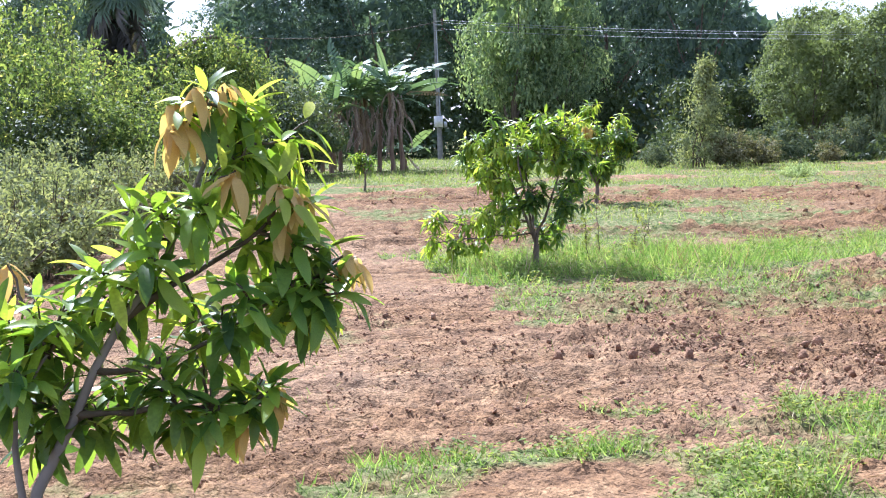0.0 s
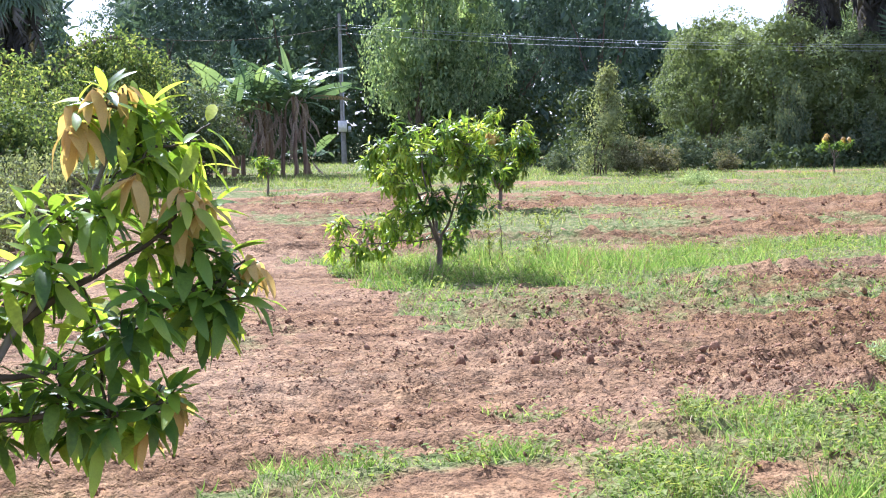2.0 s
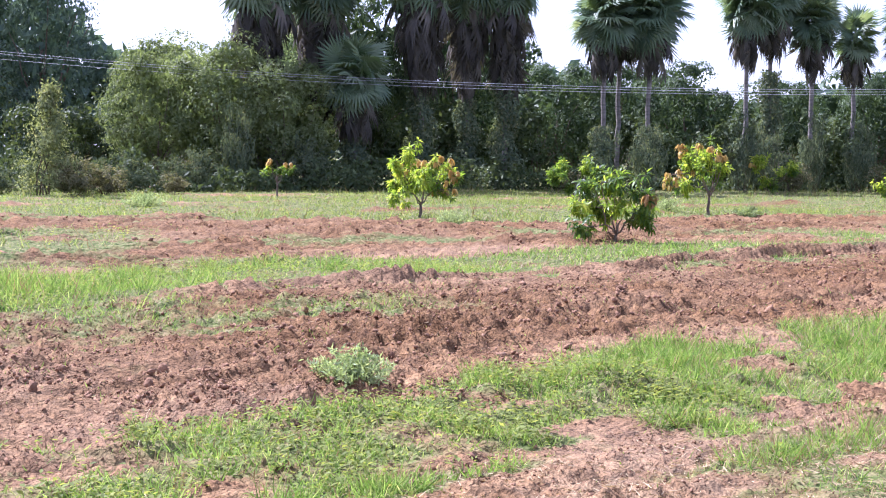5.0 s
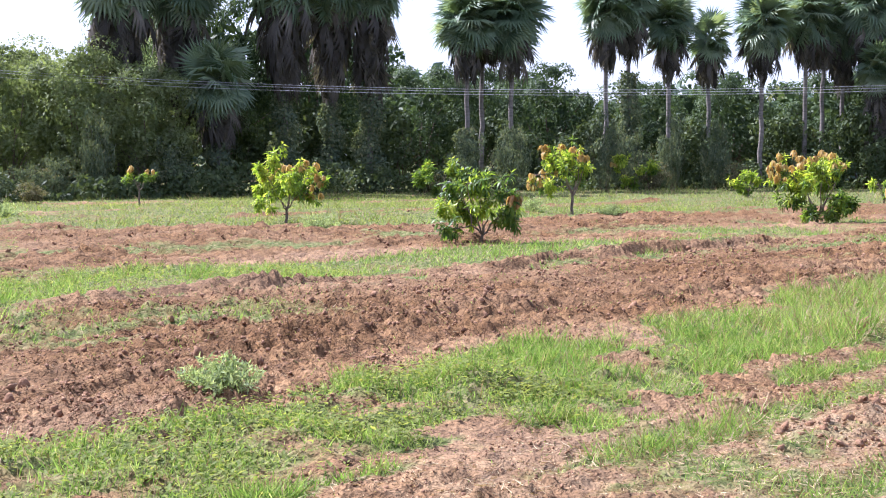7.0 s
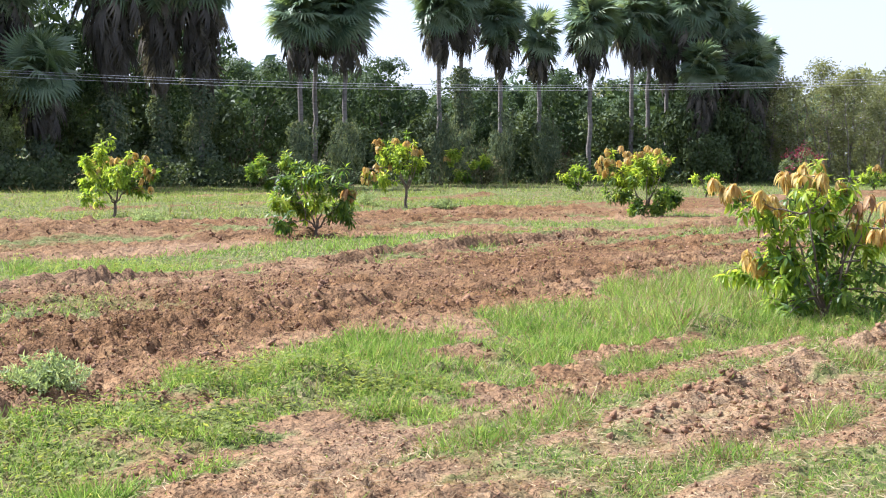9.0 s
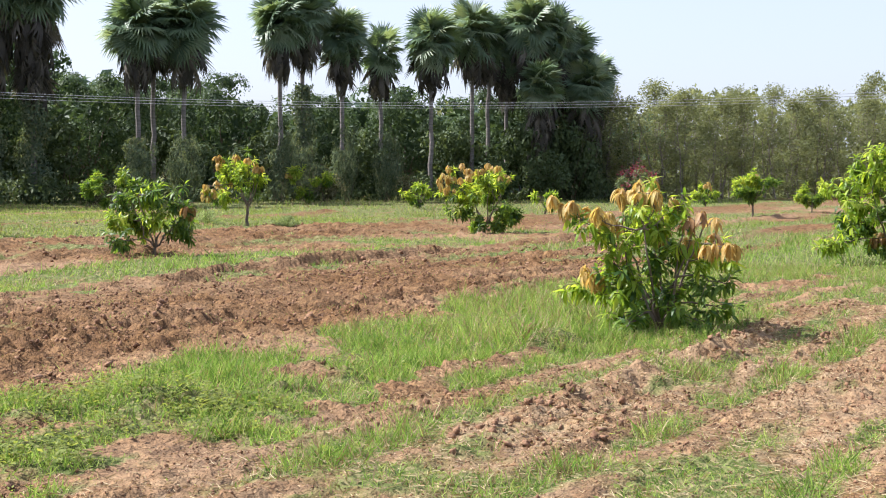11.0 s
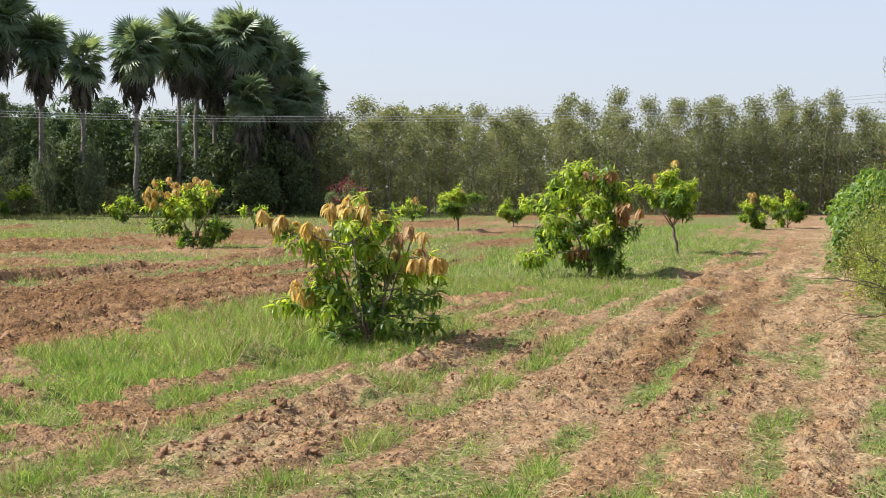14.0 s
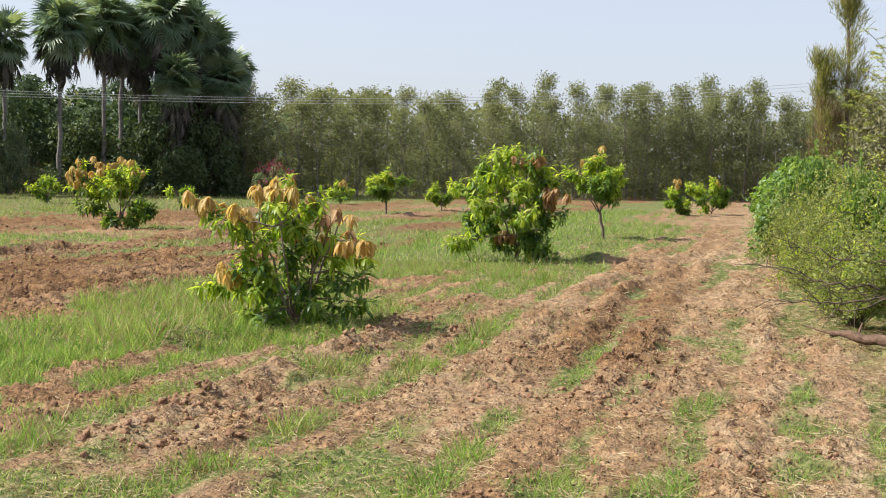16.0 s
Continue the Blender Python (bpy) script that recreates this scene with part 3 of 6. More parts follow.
    h = h + 0.16 * np.exp(-((u - 10.7) / 0.4) ** 2 - ((v - 5.0) / 0.3) ** 2) + 0.14 * np.exp(-((u - 6.5) / 0.35) ** 2 - ((v - 5.9) / 0.25) ** 2)
    return h * far * np.clip((np.hypot(u, v) - 3.8) / 0.9, 0, 1)


def build_ground():
    """One sheet, finest where it lies close to the standing place, out to the horizon."""
    az = np.radians(np.concatenate([np.arange(-9, 97, 0.212), np.arange(101, 347, 4.0)]))
    r = np.concatenate([[0.3, 1, 2, 3, 3.8], np.geomspace(4.7, 16, 225)[:-1], np.geomspace(16, 40, 180)[:-1], np.geomspace(40, 62, 40), np.geomspace(64, 140, 24), np.geomspace(160, 4000, 16)])
    A, R = np.meshgrid(az, r)
    u, v = R * np.sin(A), R * np.cos(A)
    z = height_of(u, v)
    n, k = A.shape
    verts = np.concatenate([np.stack([u, v, z], -1).reshape(-1, 3), [[0, 0, 0]]])
    i, j = np.meshgrid(np.arange(n - 1), np.arange(k), indexing="ij")
    q = np.stack([i * k + j, (i + 1) * k + j, (i + 1) * k + (j + 1) % k, i * k + (j + 1) % k], -1).reshape(-1, 4)[:, ::-1]
    j = np.arange(k)
    tri = np.stack([np.full(k, n * k), (j + 1) % k, j], -1)
    me = mesh_of("ground", verts, [tri, q], M_GROUND)
    for name, f in (("cover", cover_of), ("straw", straw_of), ("fresh", fresh_of)):
        a = me.attributes.new(name, "FLOAT", "POINT")
        a.data.foreach_set("value", f(verts[:, 0], verts[:, 1]).astype(np.float32))
    tagged(new("ground", me), "tilled red earth field with strips of green grass", "ground", kind="structure")


def drop(u, v):
    return np.stack([u, v, height_of(u, v)], -1)


build_ground()


# ---- trees ----
def ellipsoid_points(n, shell=0.55):
    """Points in a unit ball, most of them towards its skin."""
    d = unit(rng.normal(size=(n, 3)))
    return d * (shell + (1 - shell) * rng.random(n) ** 0.5)[:, None]


def rosettes(tips, axes, per, length, limp=False, sag=0.0):
    """Leaves in spirals round twig ends, the young ones upright, the old ones drooping; limp: new leaves that hang like a closed umbrella. Gives places, turns and sizes."""
    n = len(tips)
    k, i = np.repeat(np.arange(n), per), np.tile(np.arange(per), n)
    ax = unit(np.asarray(axes, float))[k]
    e1 = unit(np.cross(ax, np.array([0.37, 0.21, 0.9])))
    e2 = np.cross(ax, e1)
    m, f = n * per, i / max(per - 1, 1)
    ang = i * 2.399 + rng.uniform(0, 6.28, n)[k] + rng.normal(0, 0.25, m)
    rad = np.cos(ang)[:, None] * e1 + np.sin(ang)[:, None] * e2
    if limp:
        d = rad * (1, 1, 0.2) * rng.uniform(0.35, 1.1, (m, 1)) - np.array([0, 0, 1.0]) * rng.uniform(0.25, 0.9, (m, 1))
        pos = np.asarray(tips)[k] + rng.normal(0, 0.012, (m, 3))
        size = length * rng.uniform(0.7, 1.1, m)
        up = 0.6 * rad + (0, 0, 1.0)
    else:
        pol = np.radians(30 + 62 * f + rng.normal(0, 14, m))[:, None]
        d = ax * np.cos(pol) + rad * np.sin(pol) - np.array([0, 0, 1.0]) * (0.02 + sag + (0.18 + sag) * f + rng.normal(0, 0.2, m))[:, None]
        pos = np.asarray(tips)[k] - ax * (0.55 * length * f)[:, None] + rng.normal(0, 0.01, (m, 3))
        size = length * rng.uniform(0.75, 1.12, m) * (0.72 + 0.28 * f)
        up = np.array([0, 0, 1.0]) + 0.5 * ax + rng.normal(0, 0.28, (m, 3))
    return pos, frames(d, up), size


def mango(at, height, width, label, stem=0.25, gold=0.15, lime=0.25, russet=0.0, count=70, length=0.21, lean=(0, 0), per=11, skirt=0.15, low=None, mixed=0.35, heads=(), billow=0.17, forks=5):
    """A young mango tree: forked trunk, limbs, twigs, rosettes of long leaves, limp new leaves at the tips.
    heads: limb ends as (side, up, kind), where kind is g golden, l lime, r russet, d dark."""
    az = math.degrees(math.atan2(at[0], at[1]))
    ob = thing("mango_tree", (at[0], at[1], float(height_of(np.array(at[0]), np.array(at[1]))) - 0.03), label, "tree", "young mango trees of the orchard", turn=-az)
    lo = height * skirt if low is None else low
    cz, rz = (height + lo) / 2, (height - lo) / 2
    fork = np.array([0.02 + 0.3 * lean[0], 0.0, height * stem])
    if heads:
        hk = [h[2] for h in heads]
        hp = np.array([(h[0], 0.0, h[1] - 0.04) for h in heads])
        deep = width / 2 * np.sqrt(np.clip(1 - (hp[:, 0] / (width * 0.62)) ** 2, 0.05, 1)) * np.where(hp[:, 2] > 0.8 * height, 0.5, 0.8)
        hp[:, 1] = deep * np.where(np.arange(len(hp)) % 2, -1, 1) * rng.uniform(0.1, 1.0, len(hp))
    else:
        n = max(7, count // 7)
        p = ellipsoid_points(n, 0.7)
        p[:, 2] = p[:, 2] * 0.9 + 0.1
        shape = np.clip(0.85 + 0.22 * p[:, 2], 0.4, 1.1) * rng.uniform(0.72, 1.12, n)
        hp = np.stack([p[:, 0] * width / 2 * shape, p[:, 1] * width / 2 * shape, cz + p[:, 2] * (rz - 0.08)], -1) + np.array([lean[0], lean[1], 0.0]) * (0.5 + p[:, 2:3] / 2)
        order = np.argsort(-(p[:, 2] + mixed * rng.normal(size=n)))
        hk = ["d"] * n
        ng, nl, nr = round(gold * n), round(lime * n), max(1, round(russet * n)) if russet else 0
        for r, q in enumerate(order):
            hk[q] = "g" if r < ng else "l" if r < ng + nl else "r" if r < ng + nl + nr else "d"
    wood = Soup()
    tube(wood, bend((0, 0, -0.05), fork, 5, 0, 0.012), 0.018 + 0.014 * height, 0.013 + 0.010 * height, 7, 0.1)
    mains = []
    for k in range(forks):
        a = 2 * np.pi * (k + rng.uniform(-0.3, 0.3)) / forks
        tip = np.array([np.cos(a) * width * 0.25, np.sin(a) * width * 0.25, cz + rng.uniform(-0.1, 0.5) * rz]) + (lean[0] * 0.6, lean[1] * 0.6, 0)
        line = bend(fork, tip, 7, -0.05 * height, 0.02)
        tube(wood, line, 0.010 + 0.006 * height, 0.007, 5, 0.1)
        mains.append(line[1:])
    joint = np.concatenate(mains + [fork[None]])
    each = np.maximum(1, np.full(len(hp), 1.5 * count / len(hp)).astype(int))
    pts, axs, kd = [], [], []
    for h, kind, m in zip(hp, hk, each):
        k = np.argmin(((joint - h) ** 2).sum(1) + 2.5 * np.maximum(joint[:, 2] - h[2] + 0.05, 0) ** 2)
        line = bend(joint[k], h, 7, -0.03 * height if h[2] > joint[k][2] else 0.02, 0.01)
        tube(wood, line, 0.010, 0.005, 4)
        way = unit(h - line[3] + (0, 0, 0.10))
        pts.append(h)
        axs.append(way)
        kd.append(kind)
        for _ in range(m - 1):
            s0 = line[rng.integers(3, 7)]
            e = s0 + way * rng.uniform(-0.4, 0.7) * billow + rng.normal(0, billow * 0.62, 3) * (1, 1, 0.85)
            e[2] = max(e[2], 0.12)
            tube(wood, bend(s0, e, 4, 0.02), 0.0055, 0.003, 3)
            pts.append(e)
            axs.append(unit(e - s0 + (0, 0, 0.08)))
            high = e[2] > h[2] - 0.05
            kd.append(kind if (kind in "dl" and rng.random() < 0.8) or (high and rng.random() < 0.75) else "l" if rng.random() < 0.4 + 0.3 * (kind == "g") else "d")
    part("trunk", wood.mesh("trunk", M_BARK), ob)
    pts, axs, kd = np.array(pts), np.array(axs), np.array(kd)
    far = math.hypot(*at) > 26
    for kind, m, nm, lb in (("d", M_MANGO, "crown", "glossy dark green leaves"), ("l", M_LIME, "young_leaves", "bright lime green leaves"), ("g", M_GOLD, "new_leaves", "limp golden new leaves"), ("r", M_RUSSET, "new_leaves", "limp russet new leaves")):
        idx = kd == kind
        if idx.any():
            s, limp = Soup(), kind in "gr"
            pos, rot, size = rosettes(pts[idx] + ((0, 0, 0.05) if limp else (0, 0, 0)), axs[idx], per + 3 if limp else per + 2, length * (0.92 if limp else 1.0), limp, 0.3 if kind == "l" else 0.12)
            scatter(s, *(LANCE if far and not limp else LIMP if limp else LEAF3), pos, rot, size)
            part(nm, s.mesh(nm, m, True), ob, lb)
    return ob


def build_orchard():
    lab = "young mango tree with "
    mango((4.0, 13.9), 1.85, 1.5, lab + "dark leaves, bare forked stem and low branch", 0.16, count=210, length=0.145, per=11, billow=0.17, forks=4, low=0.4, heads=(
        (-0.75, 1.45, "l"), (-0.45, 1.58, "d"), (-0.15, 1.62, "l"), (0.1, 1.68, "d"), (0.36, 1.58, "l"), (0.58, 1.35, "d"), (0.3, 1.45, "d"), (-0.3, 1.4, "l"), (-0.65, 1.25, "d"), (0.0, 1.45, "d"), (0.52, 1.0, "d"), (0.34, 0.76, "d"), (0.22, 0.52, "d"), (0.0, 0.92, "d"), (-0.3, 0.85, "d"),
        (-0.55, 0.72, "l"), (-0.6, 0.56, "l"), (-0.5, 1.12, "l"), (-0.2, 1.27, "l"), (0.2, 1.27, "l"), (-1.12, 0.62, "l"), (-1.2, 0.36, "l")))
    mango((8.3, 24.4), 2.1, 1.7, lab + "dull green leaves and a few pale tips", 0.2, 0.08, 0.5, 0.05, count=120, length=0.19, mixed=0.6)
    mango((5.1, 33.6), 1.15, 0.55, lab + "thin sparse leaves before the banana plants", 0.4, 0.2, 0.4, count=14, length=0.2, skirt=0.35)
    mango((25.1, 38.6), 1.45, 1.1, lab + "sparse pale leaves at the grove's edge", 0.35, 0.25, 0.15, count=18, length=0.2, skirt=0.25)
    mango((20.3, 24.8), 1.85, 1.95, lab + "golden new leaves all over its crown", 0.2, count=120, length=0.19, skirt=0.2, billow=0.2, heads=(
        (-0.24, 1.75, "l"), (-0.58, 1.45, "l"), (-0.75, 0.95, "l"), (0.38, 1.42, "g"), (0.65, 1.36, "g"), (0.92, 1.1, "g"), (0.1, 1.38, "g"), (-0.1, 0.95, "l"), (0.35, 0.85, "d"), (-0.58, 0.6, "l"), (0.65, 0.75, "g"), (0.1, 1.1, "l"), (-0.35, 1.2, "g")))
    mango((17.7, 16.0), 1.5, 1.75, lab + "dark leaves, low and dense", 0.12, count=110, length=0.18, skirt=0.1, billow=0.2, heads=(
        (-0.25, 1.42, "d"), (0.1, 1.25, "d"), (-0.6, 1.1, "d"), (0.42, 1.05, "d"), (-0.83, 0.7, "l"), (0.6, 0.55, "d"), (-0.4, 0.8, "d"), (0.05, 0.85, "l"), (0.35, 0.6, "d"), (-0.7, 0.4, "d"), (-0.2, 0.5, "d"), (0.62, 0.85, "r"), (-0.1, 1.15, "l")))
    mango((36.5, 35.2), 1.6, 2.4, lab + "dark leaves, low and broad", 0.15, 0.0, 0.25, count=70, length=0.24, skirt=0.05)
    mango((28.4, 22.3), 2.25, 1.6, lab + "a golden crown on bare thin stems", 0.25, count=95, length=0.19, skirt=0.36, billow=0.2, heads=(
        (-0.33, 2.0, "g"), (0.06, 1.92, "g"), (-0.78, 1.75, "g"), (0.32, 1.68, "g"), (-0.55, 1.5, "l"), (-0.15, 1.4, "l"), (-1.05, 1.15, "g"), (-1.2, 0.9, "g"), (0.15, 1.2, "d"), (-0.7, 0.95, "l"), (0.25, 1.45, "l"), (-0.3, 1.7, "l")))
    mango((50.0, 35.6), 2.0, 2.7, lab + "bright green round crown near the grove", 0.15, 0.08, 0.55, count=80, length=0.26, skirt=0.05)
    mango((29.3, 15.4), 1.9, 2.0, lab + "golden tips over a dark low skirt", 0.12, count=150, length=0.2, skirt=0.05, billow=0.2, heads=(
        (0.2, 1.75, "g"), (-0.07, 1.68, "g"), (-0.43, 1.5, "g"), (-0.86, 1.48, "g"), (-1.0, 1.2, "g"), (0.38, 1.5, "g"), (-0.5, 1.0, "l"), (-0.2, 1.15, "l"), (0.1, 1.1, "d"), (0.62, 0.75, "d"), (0.95, 0.5, "d"), (-0.1, 0.4, "d"), (-0.7, 0.6, "d"), (0.4, 0.35, "d"), (0.1, 1.4, "l")))
    mango((43.2, 20.2), 1.05, 0.9, lab + "pale green leaves, small", 0.25, 0.0, 0.6, count=24, length=0.22)
    mango((46.5, 27.5), 1.2, 1.5, lab + "pale green leaves, small and round", 0.25, 0.0, 0.6, count=34, length=0.24)
    mango((12.2, 4.45), 1.52, 1.7, lab + "limp golden leaves on spread stems", 0.06, count=175, length=0.16, per=10, skirt=0.1, billow=0.125, forks=7, heads=(
        (-0.2, 1.25, "l"), (0.02, 1.2, "l"), (0.1, 1.05, "l"), (-0.32, 0.98, "l"), (-0.05, 0.85, "d"), (-0.25, 0.65, "l"), (-0.02, 0.5, "l"), (0.15, 0.32, "d"), (-0.2, 0.28, "d"), (-0.4, 0.22, "l"),
        (-0.96, 1.25, "g"), (-0.85, 1.3, "g"), (-0.39, 1.39, "g"), (-0.2, 1.42, "g"), (-0.09, 1.52, "g"), (-0.04, 1.37, "g"), (0.12, 1.34, "g"), (0.28, 1.15, "r"), (-0.55, 1.08, "g"), (-0.61, 1.22, "g"),
        (0.0, 0.97, "g"), (-0.72, 0.6, "g"), (0.36, 0.86, "g"), (0.51, 0.92, "g"), (0.6, 0.9, "r"), (0.7, 0.88, "g"), (-0.3, 1.18, "l"), (-0.1, 1.1, "l"), (-0.85, 0.52, "l"), (-0.5, 0.8, "l"), (-0.12, 0.72, "d"),
        (0.1, 0.55, "d"), (-0.15, 0.4, "d"), (-0.4, 0.4, "l"), (0.35, 0.5, "d"), (0.62, 0.6, "d"), (0.65, 0.3, "d"), (0.38, 0.2, "d"), (0.0, 0.25, "d"), (-0.3, 0.18, "d"), (0.2, 0.85, "d"), (-0.45, 0.62, "d")))
    mango((23.5, 4.3), 2.15, 1.9, lab + "lime green dome and russet tufts", 0.14, count=260, length=0.19, skirt=0.12, billow=0.21, heads=(
        (-0.1, 2.1, "l"), (-0.35, 2.0, "l"), (-0.68, 1.74, "l"), (-1.0, 1.4, "l"), (0.3, 1.85, "l"), (0.26, 1.95, "r"), (0.55, 1.55, "l"), (0.62, 1.18, "r"), (0.6, 0.85, "d"), (-1.1, 0.4, "l"), (-0.9, 0.9, "d"),
        (0.5, 0.32, "d"), (-0.68, 0.7, "d"), (0.15, 0.95, "l"), (-0.36, 1.45, "l"), (0.05, 1.5, "l"), (-0.2, 0.95, "d"), (0.3, 0.6, "d"), (-0.3, 0.5, "r"), (-0.6, 1.2, "l"), (0.3, 1.3, "l")))
    mango((33.9, 3.9), 2.3, 1.6, lab + "a round lime crown, bare leaning stem", 0.3, 0.06, 0.55, 0.1, count=120, length=0.21, skirt=0.36, lean=(-0.42, 0))
    mango((57.8, 3.2), 1.45, 2.1, lab + "green leaves and pale tips, broad", 0.08, 0.1, 0.4, count=90, length=0.24, skirt=0.04)
    mango((60.7, 2.1), 1.65, 1.9, lab + "green leaves and pale tips, round", 0.08, 0.08, 0.45, count=90, length=0.24, skirt=0.04)
    mango((58.9, 19.3), 1.1, 1.6, lab + "yellow-green leaves, far and low", 0.25, 0.2, 0.5, count=36, length=0.25)
    mango((45.2, 13.1), 1.6, 2.05, lab + "dense leaves on a crooked bare stem", 0.4, 0.05, 0.4, count=90, length=0.23, skirt=0.38)
    mango((53.6, 13.1), 1.35, 2.1, lab + "yellow-green leaves, low", 0.2, 0.04, 0.6, count=70, length=0.24)


rng = np.random.default_rng(3)
build_orchard()


def near_mango():
    """The tree that stands close by, with limbs, rosettes and single leaves that can be told apart."""
    base = Vector((-0.62, 5.5, 0.0))
    az = radians(-6.3)
    ob = thing("mango_tree", base, "mango tree with a leaning grey stem and limp golden tips", "tree", "young mango trees of the orchard", turn=-math.degrees(az))
    # local: x to the side, y away, z up
    L = lambda *p: np.array(p, float)
    main = [L(0.0, 0, -0.05), L(0.05, 0.0, 0.15), L(0.22, 0.02, 0.45), L(0.30, 0.02, 0.63), L(0.42, 0.0, 0.83), L(0.60, 0.0, 1.06), L(0.69, 0.0, 1.25), L(0.82, 0.0, 1.54), L(0.87, 0.0, 1.72)]
    wood = Soup()
    tube(wood, np.array(main), 0.027, 0.006, 8, 0.07)
    part("trunk", wood.mesh("trunk", M_PALE, True), ob)
    # limb ends with the kind of leaf they carry, by the height at which the limb leaves the stem
    upper = [(L(0.75, -0.1, 1.78), "g"), (L(0.88, 0.0, 1.80), "g"), (L(0.64, -0.1, 1.62), "g"), (L(0.68, 0.0, 1.72), "g"), (L(1.0, 0.0, 1.72), "l"), (L(1.06, 0.1, 1.66), "l"), (L(0.98, -0.1, 1.52), "l"), (L(1.2, 0.0, 1.58), "l"), (L(1.24, 0.1, 1.48), "l"), (L(1.05, 0.2, 1.48), "d")]
    middle = [(L(0.88, -0.25, 1.45), "g"), (L(1.06, -0.22, 1.38), "g"), (L(1.16, -0.2, 1.32), "g"), (L(0.75, -0.2, 1.32), "l"), (L(0.55, -0.1, 1.30), "l"), (L(0.48, 0.15, 1.24), "l"), (L(0.52, -0.2, 1.12), "l"), (L(0.9, 0.2, 1.3), "d"), (L(1.2, 0.15, 1.2), "d"), (L(1.28, 0.1, 1.3), "l"), (L(0.95, 0.0, 1.18), "l"), (L(1.3, -0.1, 1.1), "d")]
    right = [(L(1.36, -0.15, 1.08), "g"), (L(1.42, -0.05, 1.04), "g"), (L(1.34, -0.2, 0.92), "d"), (L(1.24, -0.1, 0.86), "d"), (L(1.12, -0.2, 0.98), "d"), (L(1.02, 0.1, 0.9), "l"), (L(1.18, 0.2, 0.88), "d"), (L(0.88, -0.25, 0.98), "d"), (L(0.82, -0.1, 0.84), "d"), (L(0.7, 0.2, 0.98), "l"), (L(1.35, 0.1, 0.85), "l")]
    left = [(L(0.33, -0.1, 1.07), "l"), (L(0.2, -0.15, 0.95), "l"), (L(0.07, 0.0, 0.88), "l"), (L(-0.06, 0.05, 0.86), "l"), (L(-0.02, -0.2, 0.7), "d"), (L(0.14, 0.2, 0.75), "d"), (L(0.3, 0.25, 0.86), "d"), (L(-0.02, 0.35, 1.06), "g"), (L(0.42, 0.2, 0.95), "l"), (L(0.2, 0.25, 0.9), "l"), (L(0.02, 0.2, 0.78), "d"), (L(0.3, 0.3, 0.98), "d"), (L(-0.1, -0.1, 0.62), "l"), (L(0.45, 0.1, 1.08), "l")]
    low = [(L(0.6, -0.15, 0.55), "d"), (L(0.78, -0.2, 0.48), "d"), (L(0.92, -0.1, 0.5), "l"), (L(1.06, -0.1, 0.5), "g"), (L(1.02, -0.2, 0.56), "d"), (L(0.9, -0.15, 0.38), "g"), (L(0.55, 0.2, 0.5), "l"), (L(0.1, 0.2, 0.52), "d"), (L(-0.04, 0.1, 0.55), "d"), (L(0.45, 0.15, 0.55), "d"), (L(0.75, 0.1, 0.68), "d"), (L(0.55, -0.2, 0.7), "d"), (L(0.25, 0.2, 0.5), "d"), (L(0.02, 0.15, 0.36), "d"), (L(0.35, 0.15, 0.38), "d"), (L(0.66, 0.1, 0.36), "d")]
    bough = {}
    for key, pts in (("upper", main[5:]), ("middle", [main[4], L(0.65, 0.0, 0.98), L(0.86, -0.05, 1.09), L(1.04, -0.1, 1.22)]), ("right", [main[3], L(0.48, -0.02, 0.62), L(0.72, -0.08, 0.71), L(1.08, -0.1, 0.91)]),
                     ("left", [L(0.01, 0.02, 0.02), L(-0.04, 0.04, 0.35), L(0.0, 0.02, 0.55), L(0.12, 0.0, 0.72)]), ("low", [main[2], L(0.4, -0.05, 0.46), L(0.65, -0.1, 0.46), L(0.88, -0.1, 0.46)])):
        t = np.linspace(0, len(pts) - 1, 12)
        bough[key] = np.array([np.interp(t, np.arange(len(pts)), [p[k] for p in pts]) for k in range(3)]).T
        if key != "upper":
            s = Soup()
            tube(s, bough[key] + rng.normal(0, 0.004, (12, 3)), 0.018, 0.007, 6, 0.08)
            part("limb", s.mesh("limb", M_PALE if key == "left" else M_TWIG, True), ob)
    stem = np.concatenate([np.linspace(main[k], main[k + 1], 5) for k in range(3, 8)])
    tips, ax, kinds = [], [], []
    for key, ends in (("upper", upper), ("middle", middle), ("right", right), ("left", left), ("low", low)):
        joint = np.concatenate([bough[key][2:], stem]) if key in ("middle", "left") else bough[key][1:]
        for e, kind in ends:
            k = np.argmin(((joint - e) ** 2).sum(1) + 3 * np.maximum(joint[:, 2] - e[2] + 0.06, 0) ** 2)
            line = bend(joint[k], e, 7, -0.02, 0.006)
            s = Soup()
            tube(s, line, 0.009, 0.0045, 5)
            way = unit(e - line[3] + (0, 0, 0.06))
            ends_here = [(e, way, kind)]
            for _ in range(1 if kind == "g" else 2):
                q = line[rng.integers(2, 6)]
                r = q + unit(way + rng.normal(0, 0.8, 3)) * rng.uniform(0.05, 0.13)
                tube(s, bend(q, r, 4, 0.01), 0.005, 0.0035, 4)
                ends_here.append((r, unit(r - q + (0, 0, 0.03)), kind if kind != "g" else "g" if rng.random() < 0.2 else "l" if e[2] > 1.2 else "d"))
            part("twig", s.mesh("twig", M_TWIG, True), ob)
            for r, w, kd in ends_here:
                tips.append(r)
                ax.append(w)
                kinds.append("d" if kd == "l" and rng.random() < 0.25 else kd)
    tips, ax = np.array(tips), np.array(ax)
    shapes, looks = {}, {"d": M_MANGO_ONE, "g": M_GOLD, "l": M_LIME_ONE}
